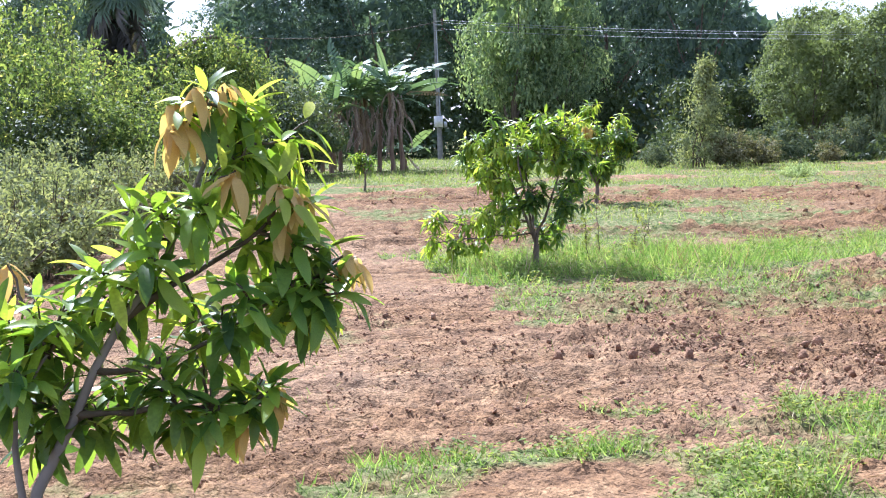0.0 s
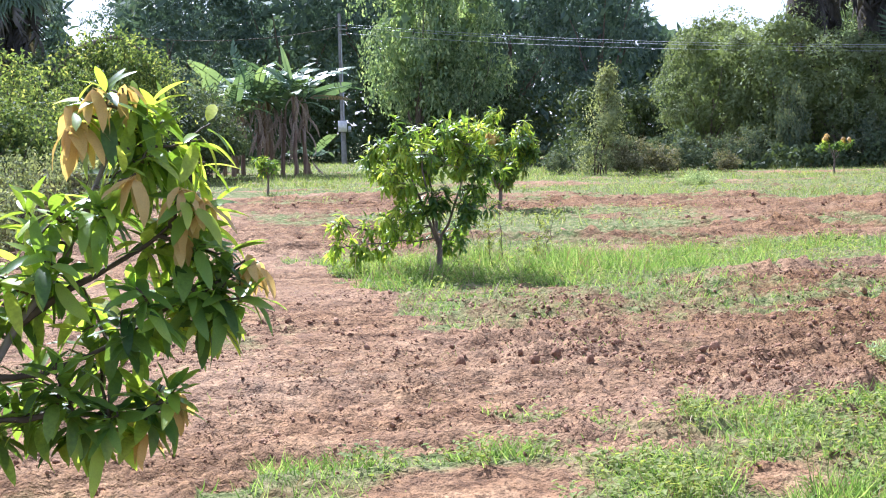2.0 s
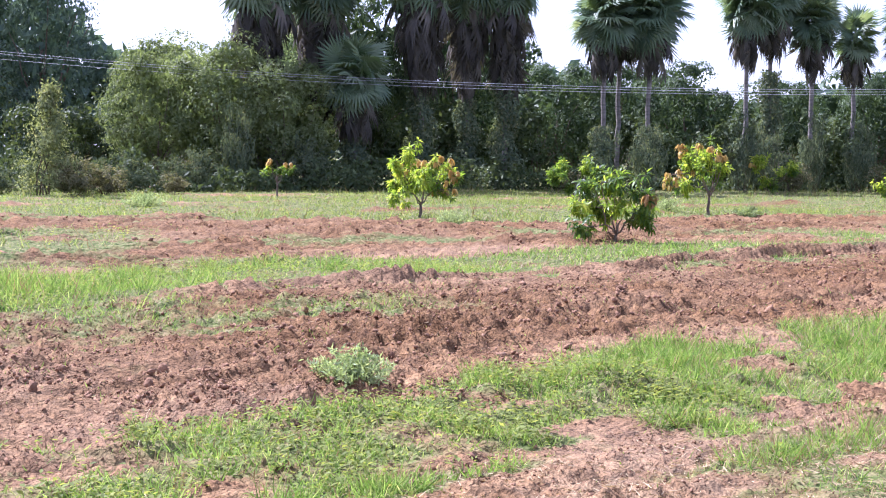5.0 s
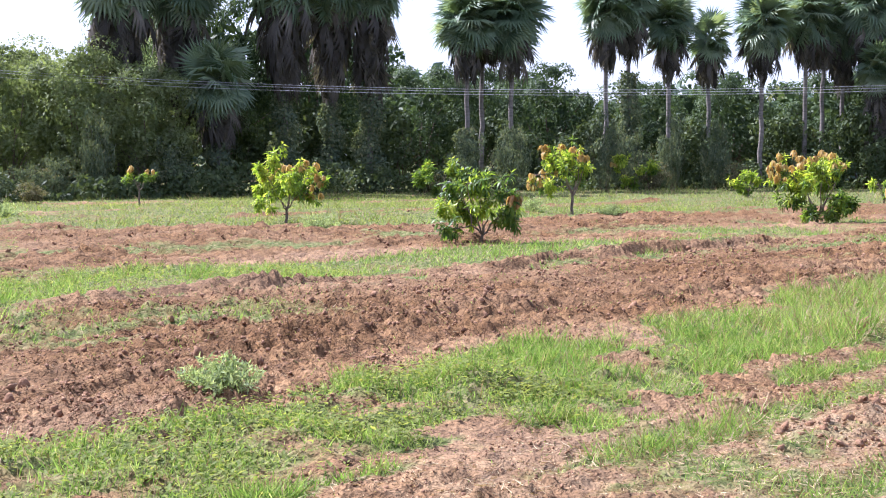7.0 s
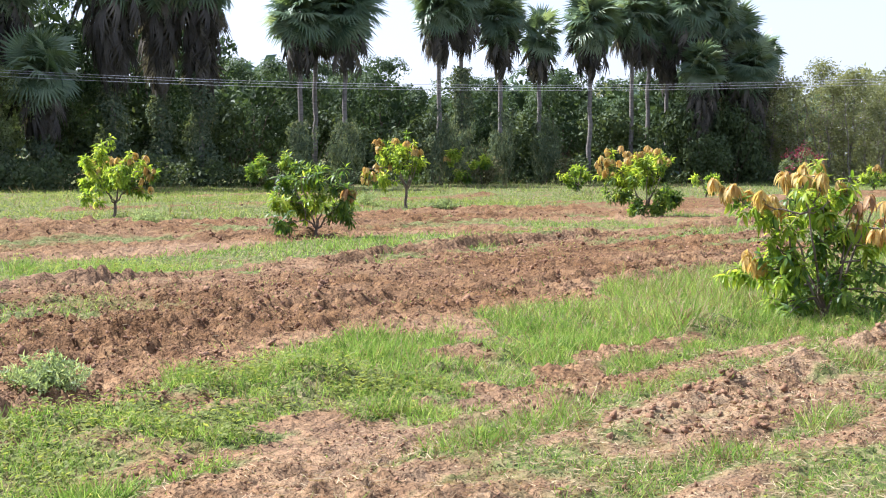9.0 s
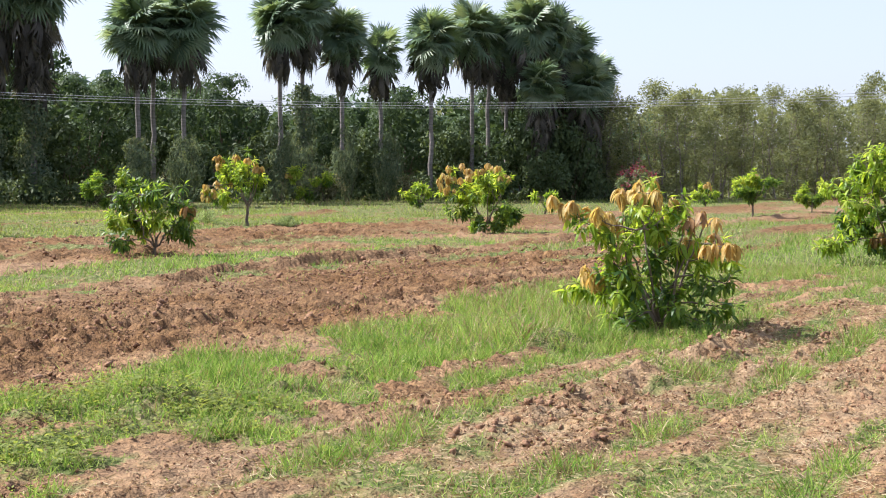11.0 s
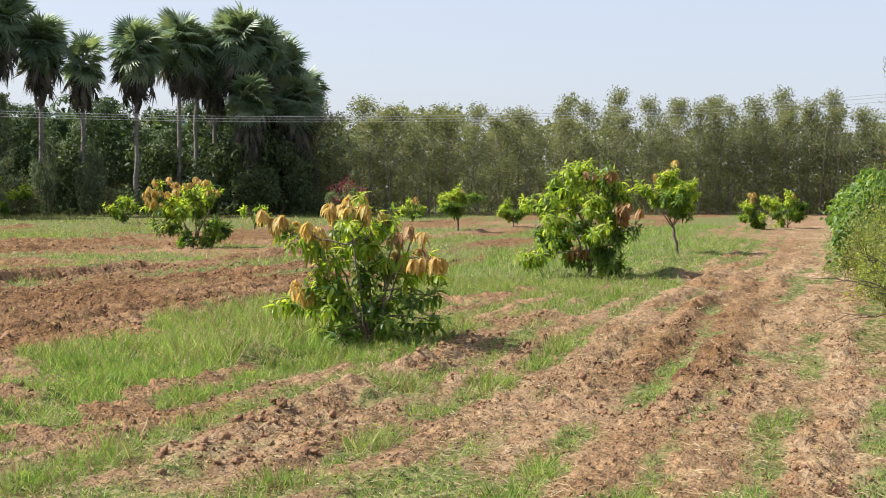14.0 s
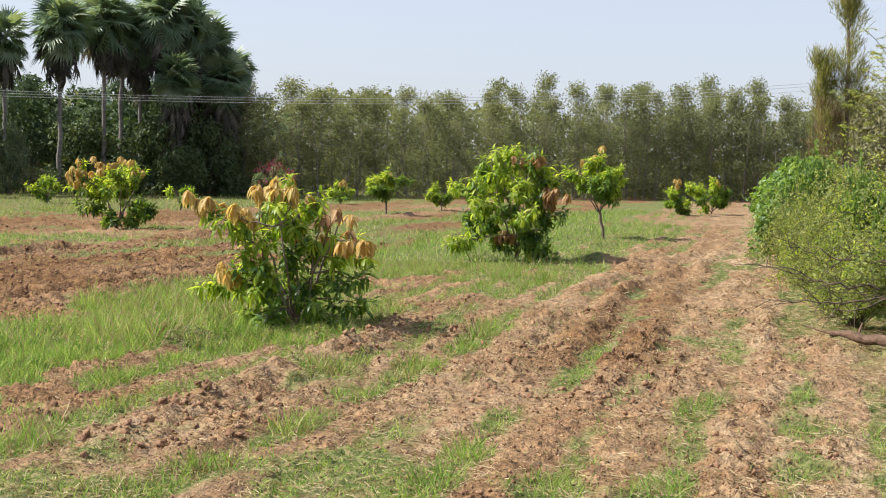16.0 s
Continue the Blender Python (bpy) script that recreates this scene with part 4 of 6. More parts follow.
    for nm, m in looks.items():
        shapes[nm] = []
        for w, dr, fo in ((0.145, 0.25, 0.28), (0.16, 0.4, 0.2), (0.135, 0.12, 0.4), (0.15, 0.55, 0.24)):
            v, q = leaf_template(8, w, dr, fo)
            v = v.copy()
            v[:, 1] += 0.04 * np.sin(v[:, 0] * 4 + dr * 9)
            v[:, 2] += 0.012 * np.sin(v[:, 0] * 16 + fo * 20) * np.abs(v[:, 1]) / 0.14
            shapes[nm].append(mesh_of("leaf", v, q, m, True))
    order = sorted(range(len(tips)), key=lambda i: (kinds[i] != "g", tips[i][1]))
    made, rest = 0, {"d": Soup(), "g": Soup(), "l": Soup()}
    for k in order:
        pos, rot, size = rosettes(tips[k][None], ax[k][None], 7 if kinds[k] == "g" else 8, 0.17 if kinds[k] == "g" else 0.215, kinds[k] == "g", 0.55 if kinds[k] == "l" and tips[k][2] > 1.4 else 0.12)
        for at, r, sz in zip(pos, rot, size):
            if made < 300:
                part("leaf", shapes[kinds[k]][int(rng.integers(4))], ob, m=Matrix.Translation(at) @ Matrix(r.tolist()).to_4x4() @ Matrix.Diagonal((sz, sz, sz, 1)))
                made += 1
            else:
                scatter(rest[kinds[k]], *LEAF5, at[None], r[None], np.array([sz]))
    for nm, m, lb in (("d", M_MANGO, "glossy dark green leaves"), ("g", M_GOLD, "limp golden new leaves"), ("l", M_LIME, "bright lime green leaves")):
        if rest[nm].n:
            tagged(part("crown", rest[nm].mesh("crown", m, True), ob, lb), kind="stuff")


rng = np.random.default_rng(21)
near_mango()


def lumps_crown(size, lumps, per, leaf, droop=0.2, flat=0.8, crisp=False):
    """Leaves on the skins of many lumps that fill an egg of the given half sizes; gives places and outward directions."""
    c = ellipsoid_points(lumps, 0.25) * rng.uniform(0.75, 1.15, (lumps, 1)) * np.array(size) * 0.8
    r = rng.uniform(0.16, 0.42, lumps) * min(size[0], size[2]) * 0.95
    d = unit(rng.normal(size=(lumps, per, 3)))
    rad = r[:, None, None] * (0.72 + 0.38 * rng.random((lumps, per, 1)) + 0.55 * rng.random((lumps, per, 1)) ** 9)
    if crisp:      # billows on the outer crown, leafy above, open below
        c = ellipsoid_points(lumps, 0.68) * np.array(size) * 0.86
        r = rng.uniform(0.17, 0.42, lumps) * min(size[0], size[2]) * 0.9
        d = unit(d + (0, 0, 0.6))
        rad = r[:, None, None] * (0.88 + 0.14 * rng.random((lumps, per, 1)) + 0.3 * rng.random((lumps, per, 1)) ** 7)
    pos = (c[:, None] + d * rad * (1, 1, flat)).reshape(-1, 3)
    return pos, d.reshape(-1, 3)


def leaf_cloud(soup, pos, out, leaf, tmpl=DIAMOND, hang=0.5, aspect=1.0, lift=0.55):
    n = len(pos)
    d = unit(np.cross(out, rng.normal(size=(n, 3)))) + 0.35 * out + rng.normal(0, 0.3, (n, 3)) - np.array([0, 0, hang])
    rot = frames(d, out + rng.normal(0, 0.35, (n, 3)) + (0, 0, lift))
    s = leaf * rng.uniform(0.6, 1.3, n)
    scatter(soup, *tmpl, pos, rot, np.stack([s, s * aspect, s], -1))


def wood_tree(name, label, category, half, base, material, lumps=24, per=230, leaf=0.26, trunk=0.16, group="", bark=M_BARK, hang=0.5):
    """A broad tree: tapered trunk with limbs and a crown of many leaves. half: half sizes of the crown; base: height of the crown's underside."""
    ob = thing(name, (0, 0, 0), label, category, group)
    cz = base + half[2]
    pos, out = lumps_crown(half, lumps, per, leaf, crisp=True)
    s = Soup()
    leaf_cloud(s, pos + (0, 0, cz), out, leaf, hang=hang)
    wood = Soup()
    tube(wood, bend((0, 0, -0.1), (rng.normal(0, 0.2), rng.normal(0, 0.2), base + half[2] * 0.9), 8, 0, 0.06), trunk, trunk * 0.4, 8, 0.1)
    for k in range(7):
        a = k * 2.4 + rng.uniform(-0.4, 0.4)
        z0 = base * rng.uniform(0.6, 1.0) + 0.3
        tube(wood, bend((0, 0, z0), (math.cos(a) * half[0] * 0.7, math.sin(a) * half[1] * 0.7, cz + rng.uniform(-0.4, 0.5) * half[2]), 6, 0.3, 0.08), trunk * 0.45, trunk * 0.1, 5, 0.1)
    # the close inner leaves of every billow
    inner = pos.reshape(lumps, per, 3)
    mid = inner.mean(axis=1, keepdims=True)
    k = min(60, per)
    core = (mid + (inner[:, :k] - mid) * 0.72).reshape(-1, 3)
    leaf_cloud(s, core + (0, 0, cz), out.reshape(lumps, per, 3)[:, :k].reshape(-1, 3), leaf * 1.6, hang=hang)
    n = 420
    leaf_cloud(s, ellipsoid_points(n, 0.3) * np.array(half) * 0.58 + (0, 0, cz), unit(rng.normal(size=(n, 3))), leaf * 3.5, hang=hang)
    part("trunk", wood.mesh("trunk", bark), ob)
    part("crown", s.mesh("crown", material), ob)
    return ob


def spread(proto, rows, group=""):
    """The prototype at the first row, copies at the others: x, y, turn, scale and height scale."""
    first = True
    for x, y, turn, s, sz in rows:
        m = pose(x, y, 0, 0, 0, turn)
        if first:
            proto.matrix_basis = m
            proto.scale = (s, s, sz)
            first = False
        else:
            ob = copy_thing(proto, m)
            ob.scale = (s, s, sz)


def polar(az, d):
    return d * math.sin(radians(az)), d * math.cos(radians(az))


def build_grove():
    """The dark broad trees behind the field."""
    lab = "dense dark green tree of the grove in its own shade"
    big = wood_tree("grove_tree", lab, "tree", (4.4, 4.0, 4.6), 1.2, M_WOODLEAF, 40, 470, 0.17, 0.22, "grove trees behind the field", hang=0.1)
    mid = wood_tree("grove_tree", "round leafy tree with lighter leaf sprays in the grove", "tree", (3.4, 3.2, 3.4), 0.8, M_SHADELEAF, 30, 350, 0.16, 0.17, "grove trees behind the field", hang=0.3)
    rear = wood_tree("grove_tree", "dark round tree at the back of the grove", "tree", (3.4, 3.2, 3.4), 0.8, M_SHADELEAF, 34, 90, 0.24, 0.17, "grove trees behind the field", hang=0.3)
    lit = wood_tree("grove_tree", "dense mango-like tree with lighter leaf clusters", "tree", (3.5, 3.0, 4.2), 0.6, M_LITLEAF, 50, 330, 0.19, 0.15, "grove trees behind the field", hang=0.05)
    pale = wood_tree("grove_tree", "lighter green feathery tree at the grove's edge", "tree", (3.3, 2.8, 3.3), 0.3, M_PALELEAF, 60, 250, 0.145, 0.13, "grove trees behind the field", hang=0.1)
    place = lambda rows: [(*polar(a, d), t, s, z) for a, d, t, s, z in rows]
    spread(big, place((
        (4.5, 78, 10, 1.15, 1.3), (9.5, 80, 80, 1.2, 1.4), (-3.2, 80, 200, 1.1, 1.25), (19.2, 74, 30, 1.05, 1.35), (23.2, 69, 140, 0.85, 1.3), (14.3, 78, 250, 1.2, 1.4))))
    spread(rear, place((
        (31, 80, 0, 1.1, 1.0), (35, 82, 90, 1.2, 1.3), (39, 82, 180, 1.15, 1.25), (43, 84, 45, 1.15, 1.2), (46, 80, 130, 1.0, 0.95), (49.5, 84, 220, 1.0, 1.0),
        (52, 86, 310, 1.0, 0.82), (55, 86, 10, 1.1, 0.9), (58, 86, 70, 1.05, 0.98), (61, 86, 160, 1.0, 0.9), (64, 86, 260, 1.1, 0.95), (28, 84, 200, 1.0, 0.9))))
    spread(mid, place((
        (33.5, 66, 20, 0.95, 1.4), (40.6, 66, 75, 1.0, 1.4), (45.2, 70, 120, 0.85, 0.9), (50.8, 74, 10, 0.85, 0.95), (54.7, 75, 210, 0.75, 0.82), (62.8, 78, 110, 0.9, 0.9), (65.3, 77, 10, 0.9, 1.0),
        (36.8, 66, 330, 1.0, 1.4), (58.8, 77, 330, 0.75, 0.85), (47.8, 72, 30, 0.75, 0.9))))
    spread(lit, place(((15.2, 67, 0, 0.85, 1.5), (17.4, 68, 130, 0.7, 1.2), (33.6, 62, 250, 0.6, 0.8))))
    spread(pale, place((
        (27.9, 58, 0, 0.72, 0.92), (30.6, 57, 90, 0.9, 0.97), (33.4, 56, 200, 0.8, 0.85), (28.6, 68, 40, 1.1, 1.1), (-3.0, 62, 300, 0.9, 0.9))))


def shrub(name, label, category, half, material, lumps, per, leaf, group="", stems=9, flat=0.9, bark=M_TWIG, hang=0.1, tmpl=DIAMOND, aspect=1.0, shoots=0):
    """A bush of many thin stems that carries its leaves down to the ground."""
    ob = thing(name, (0, 0, 0), label, category, group)
    pos, out = lumps_crown(half, lumps, per, leaf, flat=flat)
    pos = pos + (0, 0, half[2] * 0.95)
    keep = pos[:, 2] > 0.02
    s = Soup()
    leaf_cloud(s, pos[keep], out[keep], leaf, tmpl, hang, aspect)
    wood = Soup()
    for k in range(stems):
        e = ellipsoid_points(1, 0.7)[0] * half
        e[2] = half[2] * 0.95 + abs(e[2]) * 0.9
        tube(wood, bend((e[0] * 0.15, e[1] * 0.15, -0.05), e, 6, 0.1, 0.04 * half[2]), 0.012 + 0.01 * half[2], 0.004, 4)
    for k in range(shoots):
        d = unit(rng.normal(size=3) + (0, 0, 0.7))
        a = d * np.array(half) * 0.7 + (0, 0, half[2] * 0.95)
        if a[2] < 0.2:
            continue
        e = a + (d + (0, 0, 0.3)) * half[2] * rng.uniform(0.2, 0.5)
        line = bend(a, e, 7, 0.1 * half[2])
        tube(wood, line, 0.006, 0.003, 3)
        q = line[rng.integers(1, 7, 26)] + rng.normal(0, leaf * 0.55, (26, 3))
        leaf_cloud(s, q, unit(rng.normal(size=(26, 3)) + (0, 0, 0.5)), leaf, tmpl, hang, aspect)
    tagged(part("stem", wood.mesh("stem", bark), ob), kind="stuff")
    part("leaves", s.mesh("leaves", material), ob)
    return ob


def build_edge():
    """Low growth along the foot of the grove, the conical creeper bush among it."""
    a = shrub("shrub", "dull green shrub tangled with creepers at the grove's edge", "shrub", (1.7, 1.3, 1.1), M_CREEPER, 22, 150, 0.13, "shrubs along the grove", shoots=26)
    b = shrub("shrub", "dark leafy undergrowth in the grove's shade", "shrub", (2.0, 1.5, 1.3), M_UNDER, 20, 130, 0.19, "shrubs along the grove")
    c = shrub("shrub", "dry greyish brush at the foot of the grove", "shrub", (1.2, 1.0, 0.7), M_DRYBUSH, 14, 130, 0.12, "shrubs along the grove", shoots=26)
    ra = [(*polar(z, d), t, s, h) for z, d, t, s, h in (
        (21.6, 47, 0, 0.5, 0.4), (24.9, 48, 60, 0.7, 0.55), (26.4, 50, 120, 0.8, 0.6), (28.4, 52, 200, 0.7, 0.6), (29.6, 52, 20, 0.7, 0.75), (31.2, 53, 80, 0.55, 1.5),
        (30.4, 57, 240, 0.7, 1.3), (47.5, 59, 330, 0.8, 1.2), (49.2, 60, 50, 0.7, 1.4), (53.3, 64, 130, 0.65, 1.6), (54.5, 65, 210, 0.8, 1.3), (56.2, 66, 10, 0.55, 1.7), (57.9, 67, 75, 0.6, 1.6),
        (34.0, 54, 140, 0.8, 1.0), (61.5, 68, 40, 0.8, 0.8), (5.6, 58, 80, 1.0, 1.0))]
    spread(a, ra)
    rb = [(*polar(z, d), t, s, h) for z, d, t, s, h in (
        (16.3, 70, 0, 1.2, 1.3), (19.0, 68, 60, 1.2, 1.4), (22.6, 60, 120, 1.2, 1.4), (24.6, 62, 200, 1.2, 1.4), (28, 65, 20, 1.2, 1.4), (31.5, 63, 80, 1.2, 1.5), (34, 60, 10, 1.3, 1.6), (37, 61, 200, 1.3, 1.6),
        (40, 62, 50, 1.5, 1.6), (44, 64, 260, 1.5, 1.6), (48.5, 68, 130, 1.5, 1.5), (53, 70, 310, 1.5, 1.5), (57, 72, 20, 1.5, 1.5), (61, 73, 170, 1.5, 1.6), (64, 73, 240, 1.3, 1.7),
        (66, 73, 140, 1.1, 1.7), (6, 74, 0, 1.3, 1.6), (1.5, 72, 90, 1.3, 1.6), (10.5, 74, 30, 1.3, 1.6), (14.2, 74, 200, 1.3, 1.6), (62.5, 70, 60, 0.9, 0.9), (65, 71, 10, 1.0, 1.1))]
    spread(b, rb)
    rc = [(*polar(z, d), t, s, h) for z, d, t, s, h in (
        (24.4, 46, 50, 0.9, 0.9), (25.8, 46.5, 100, 0.8, 0.7), (28.6, 48, 200, 0.6, 0.5),
        (29, 53, 20, 0.9, 0.8), (45.5, 60, 70, 0.8, 0.7), (55.3, 65, 120, 0.9, 1.1), (59, 66, 170, 0.9, 0.9))]
    spread(c, rc)
    cone = thing("creeper_bush", (*polar(23.3, 46), 0), "tall conical bush overgrown with pale creepers", "shrub")
    n = 6500
    c = rng.integers(0, 70, n)
    ct, ca = (rng.random(70) ** 0.9)[c], rng.uniform(0, 2 * np.pi, 70)[c]
    cr = (0.95 * (1 - ct) ** 0.7 + 0.05) * rng.uniform(0.2, 1.15, 70)[c]
    pos = np.stack([cr * np.cos(ca) + 0.25 * ct, cr * np.sin(ca), ct * 3.5 + 0.1], -1) + rng.normal(0, 0.14, (n, 3))
    pos[:, 2] = np.abs(pos[:, 2])
    az = np.arctan2(pos[:, 1], pos[:, 0])
    s = Soup()
    leaf_cloud(s, pos, unit(np.stack([np.cos(az), np.sin(az), 0.2 + 0 * az], -1)), 0.105, hang=0.3)
    part("leaves", s.mesh("leaves", M_SCRUB), cone)
    w = Soup()
    for k in range(5):
        tube(w, bend((rng.normal(0, 0.2), rng.normal(0, 0.2), -0.05), (rng.normal(0, 0.25), rng.normal(0, 0.2), rng.uniform(2.4, 3.5)), 6, 0, 0.06), 0.03, 0.006, 5)
    part("stem", w.mesh("stem", M_TWIG), cone)


def far_woods():
    """The rest of the woods, too far back to tell its trees apart."""
    s = Soup()
    n = 36000
    az = np.where(rng.random(n) < 0.68, rng.uniform(-14, 28, n), rng.uniform(28, 70, n))
    d = rng.uniform(98, 106, n)
    top = 6.8 + 5.5 * np.clip((27 - az) / 3, 0, 1) + 1.6 * vnoise(az, 0 * az, 1.6, 3) + 1.0 * vnoise(az, 0 * az, 0.5, 5)
    top = top - 0.9 * np.clip((az - 47) / 3, 0, 1)
    top = np.where(np.abs(az - 1.4) < 1.0, 2.5, top)
    z = top * rng.random(n) ** 0.8
    pos = np.stack([d * np.sin(np.radians(az)), d * np.cos(np.radians(az)), z], -1)
    out = unit(rng.normal(size=(n, 3)) - 0.6 * pos / d[:, None] * (1, 1, 0) + (0, 0, 0.4))
    leaf_cloud(s, pos, out, 1.05, hang=0.3)
    tagged(new("far_woods", s.mesh("far_woods", M_WOODLEAF)), "dark woods far behind the grove", "woods", kind="stuff")
    s = Soup()
    n = 36000
    az = rng.uniform(60, 108, n)
    d = rng.uniform(112, 120, n)
    top = 7.6 + 1.0 * vnoise(az, 0 * az, 1.2, 3) + 1.0 * vnoise(az, 0 * az, 0.4, 5)
    pos = np.stack([d * np.sin(np.radians(az)), d * np.cos(np.radians(az)), top * rng.random(n) ** 0.8], -1)
    out = unit(rng.normal(size=(n, 3)) - 0.6 * pos / d[:, None] * (1, 1, 0) + (0, 0, 0.4))
    leaf_cloud(s, pos, out, 0.6, hang=0.5)
    n = 12000
    az, d = rng.uniform(58, 100, n), rng.uniform(108, 112, n)
    pos = np.stack([d * np.sin(np.radians(az)), d * np.cos(np.radians(az)), 3.2 * rng.random(n)], -1)
    leaf_cloud(s, pos, unit(rng.normal(size=(n, 3))), 0.6, hang=0.2)
    n = 15000      # brush among the plantation stems
    q = rng.uniform(0, 6, n)
    pos = np.stack([np.interp(q, range(7), [70, 78, 88, 97, 101, 102, 101]) + rng.uniform(1, 7, n), np.interp(q, range(7), [30, 24.5, 18, 10.5, 3, -6, -16]) + rng.uniform(0, 5, n), 2.4 * rng.random(n) ** 1.3], -1)
    leaf_cloud(s, pos, unit(rng.normal(size=(n, 3))), 0.28, hang=0.2)
    tagged(new("far_woods", s.mesh("far_woods", M_FARLEAF)), "grey-green woods behind the plantation trees", "woods", kind="stuff")


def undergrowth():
    """Loose leaves that close the foot of the grove, coloured dark for its shade."""
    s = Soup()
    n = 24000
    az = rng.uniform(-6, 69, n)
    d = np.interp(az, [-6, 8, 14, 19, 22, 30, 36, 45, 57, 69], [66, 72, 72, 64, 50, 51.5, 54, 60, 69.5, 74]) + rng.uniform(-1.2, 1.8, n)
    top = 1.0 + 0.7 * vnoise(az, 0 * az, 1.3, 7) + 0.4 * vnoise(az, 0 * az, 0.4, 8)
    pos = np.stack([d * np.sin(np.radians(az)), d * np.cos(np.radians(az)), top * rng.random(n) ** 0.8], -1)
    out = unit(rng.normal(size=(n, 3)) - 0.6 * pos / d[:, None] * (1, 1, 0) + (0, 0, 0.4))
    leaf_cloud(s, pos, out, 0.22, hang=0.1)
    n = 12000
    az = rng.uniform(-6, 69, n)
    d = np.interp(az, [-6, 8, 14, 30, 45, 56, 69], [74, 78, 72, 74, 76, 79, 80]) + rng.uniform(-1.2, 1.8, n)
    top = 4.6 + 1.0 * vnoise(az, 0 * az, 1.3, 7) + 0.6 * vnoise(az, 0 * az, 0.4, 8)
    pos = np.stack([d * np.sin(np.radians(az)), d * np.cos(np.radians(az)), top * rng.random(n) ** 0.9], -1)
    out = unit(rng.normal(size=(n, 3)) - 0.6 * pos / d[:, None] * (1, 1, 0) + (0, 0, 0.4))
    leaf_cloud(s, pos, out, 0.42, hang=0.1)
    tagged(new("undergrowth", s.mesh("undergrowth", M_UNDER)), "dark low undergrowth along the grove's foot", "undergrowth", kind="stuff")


rng = np.random.default_rng(4)
build_grove()
rng = np.random.default_rng(5)
build_edge()
far_woods()
undergrowth()


# ---- palms ----
def fan_template(segs=30, petiole=0.62):
    """A fan leaf: petiole along x, then a stiff round blade of folded ribs that splits in its outer third."""
    s = Soup()
    tube(s, bend((0, 0, 0), (petiole, 0, 0), 4, 0.02), 0.028, 0.014, 4)
    v, t = [], []
    for k in range(segs):
        a0, a1 = (-2.5 + 5.0 * (k + o) / segs for o in (0, 1))
        am = (a0 + a1) / 2
        ln = (1.04 - 0.2 * abs(am) / 2.5) * rng.uniform(0.93, 1.05)
        cup = 0.16 * (abs(am) / 2.5) ** 2
        P = lambda a, r, z: (petiole + r * math.cos(a), r * math.sin(a), z + cup * r)
        b = len(v)
        v += [(petiole, 0, 0), P(a0, 0.55 * ln, -0.02), P(am, 0.6 * ln, 0.02), P(a1, 0.55 * ln, -0.02), P(am + rng.normal(0, 0.03), ln, -0.12 - 0.3 * rng.random() ** 1.5)]
        t += [(b, b + 1, b + 2), (b, b + 2, b + 3), (b + 1, b + 4, b + 2), (b + 2, b + 4, b + 3)]
    s.add(np.array(v), np.array(t))
    return s


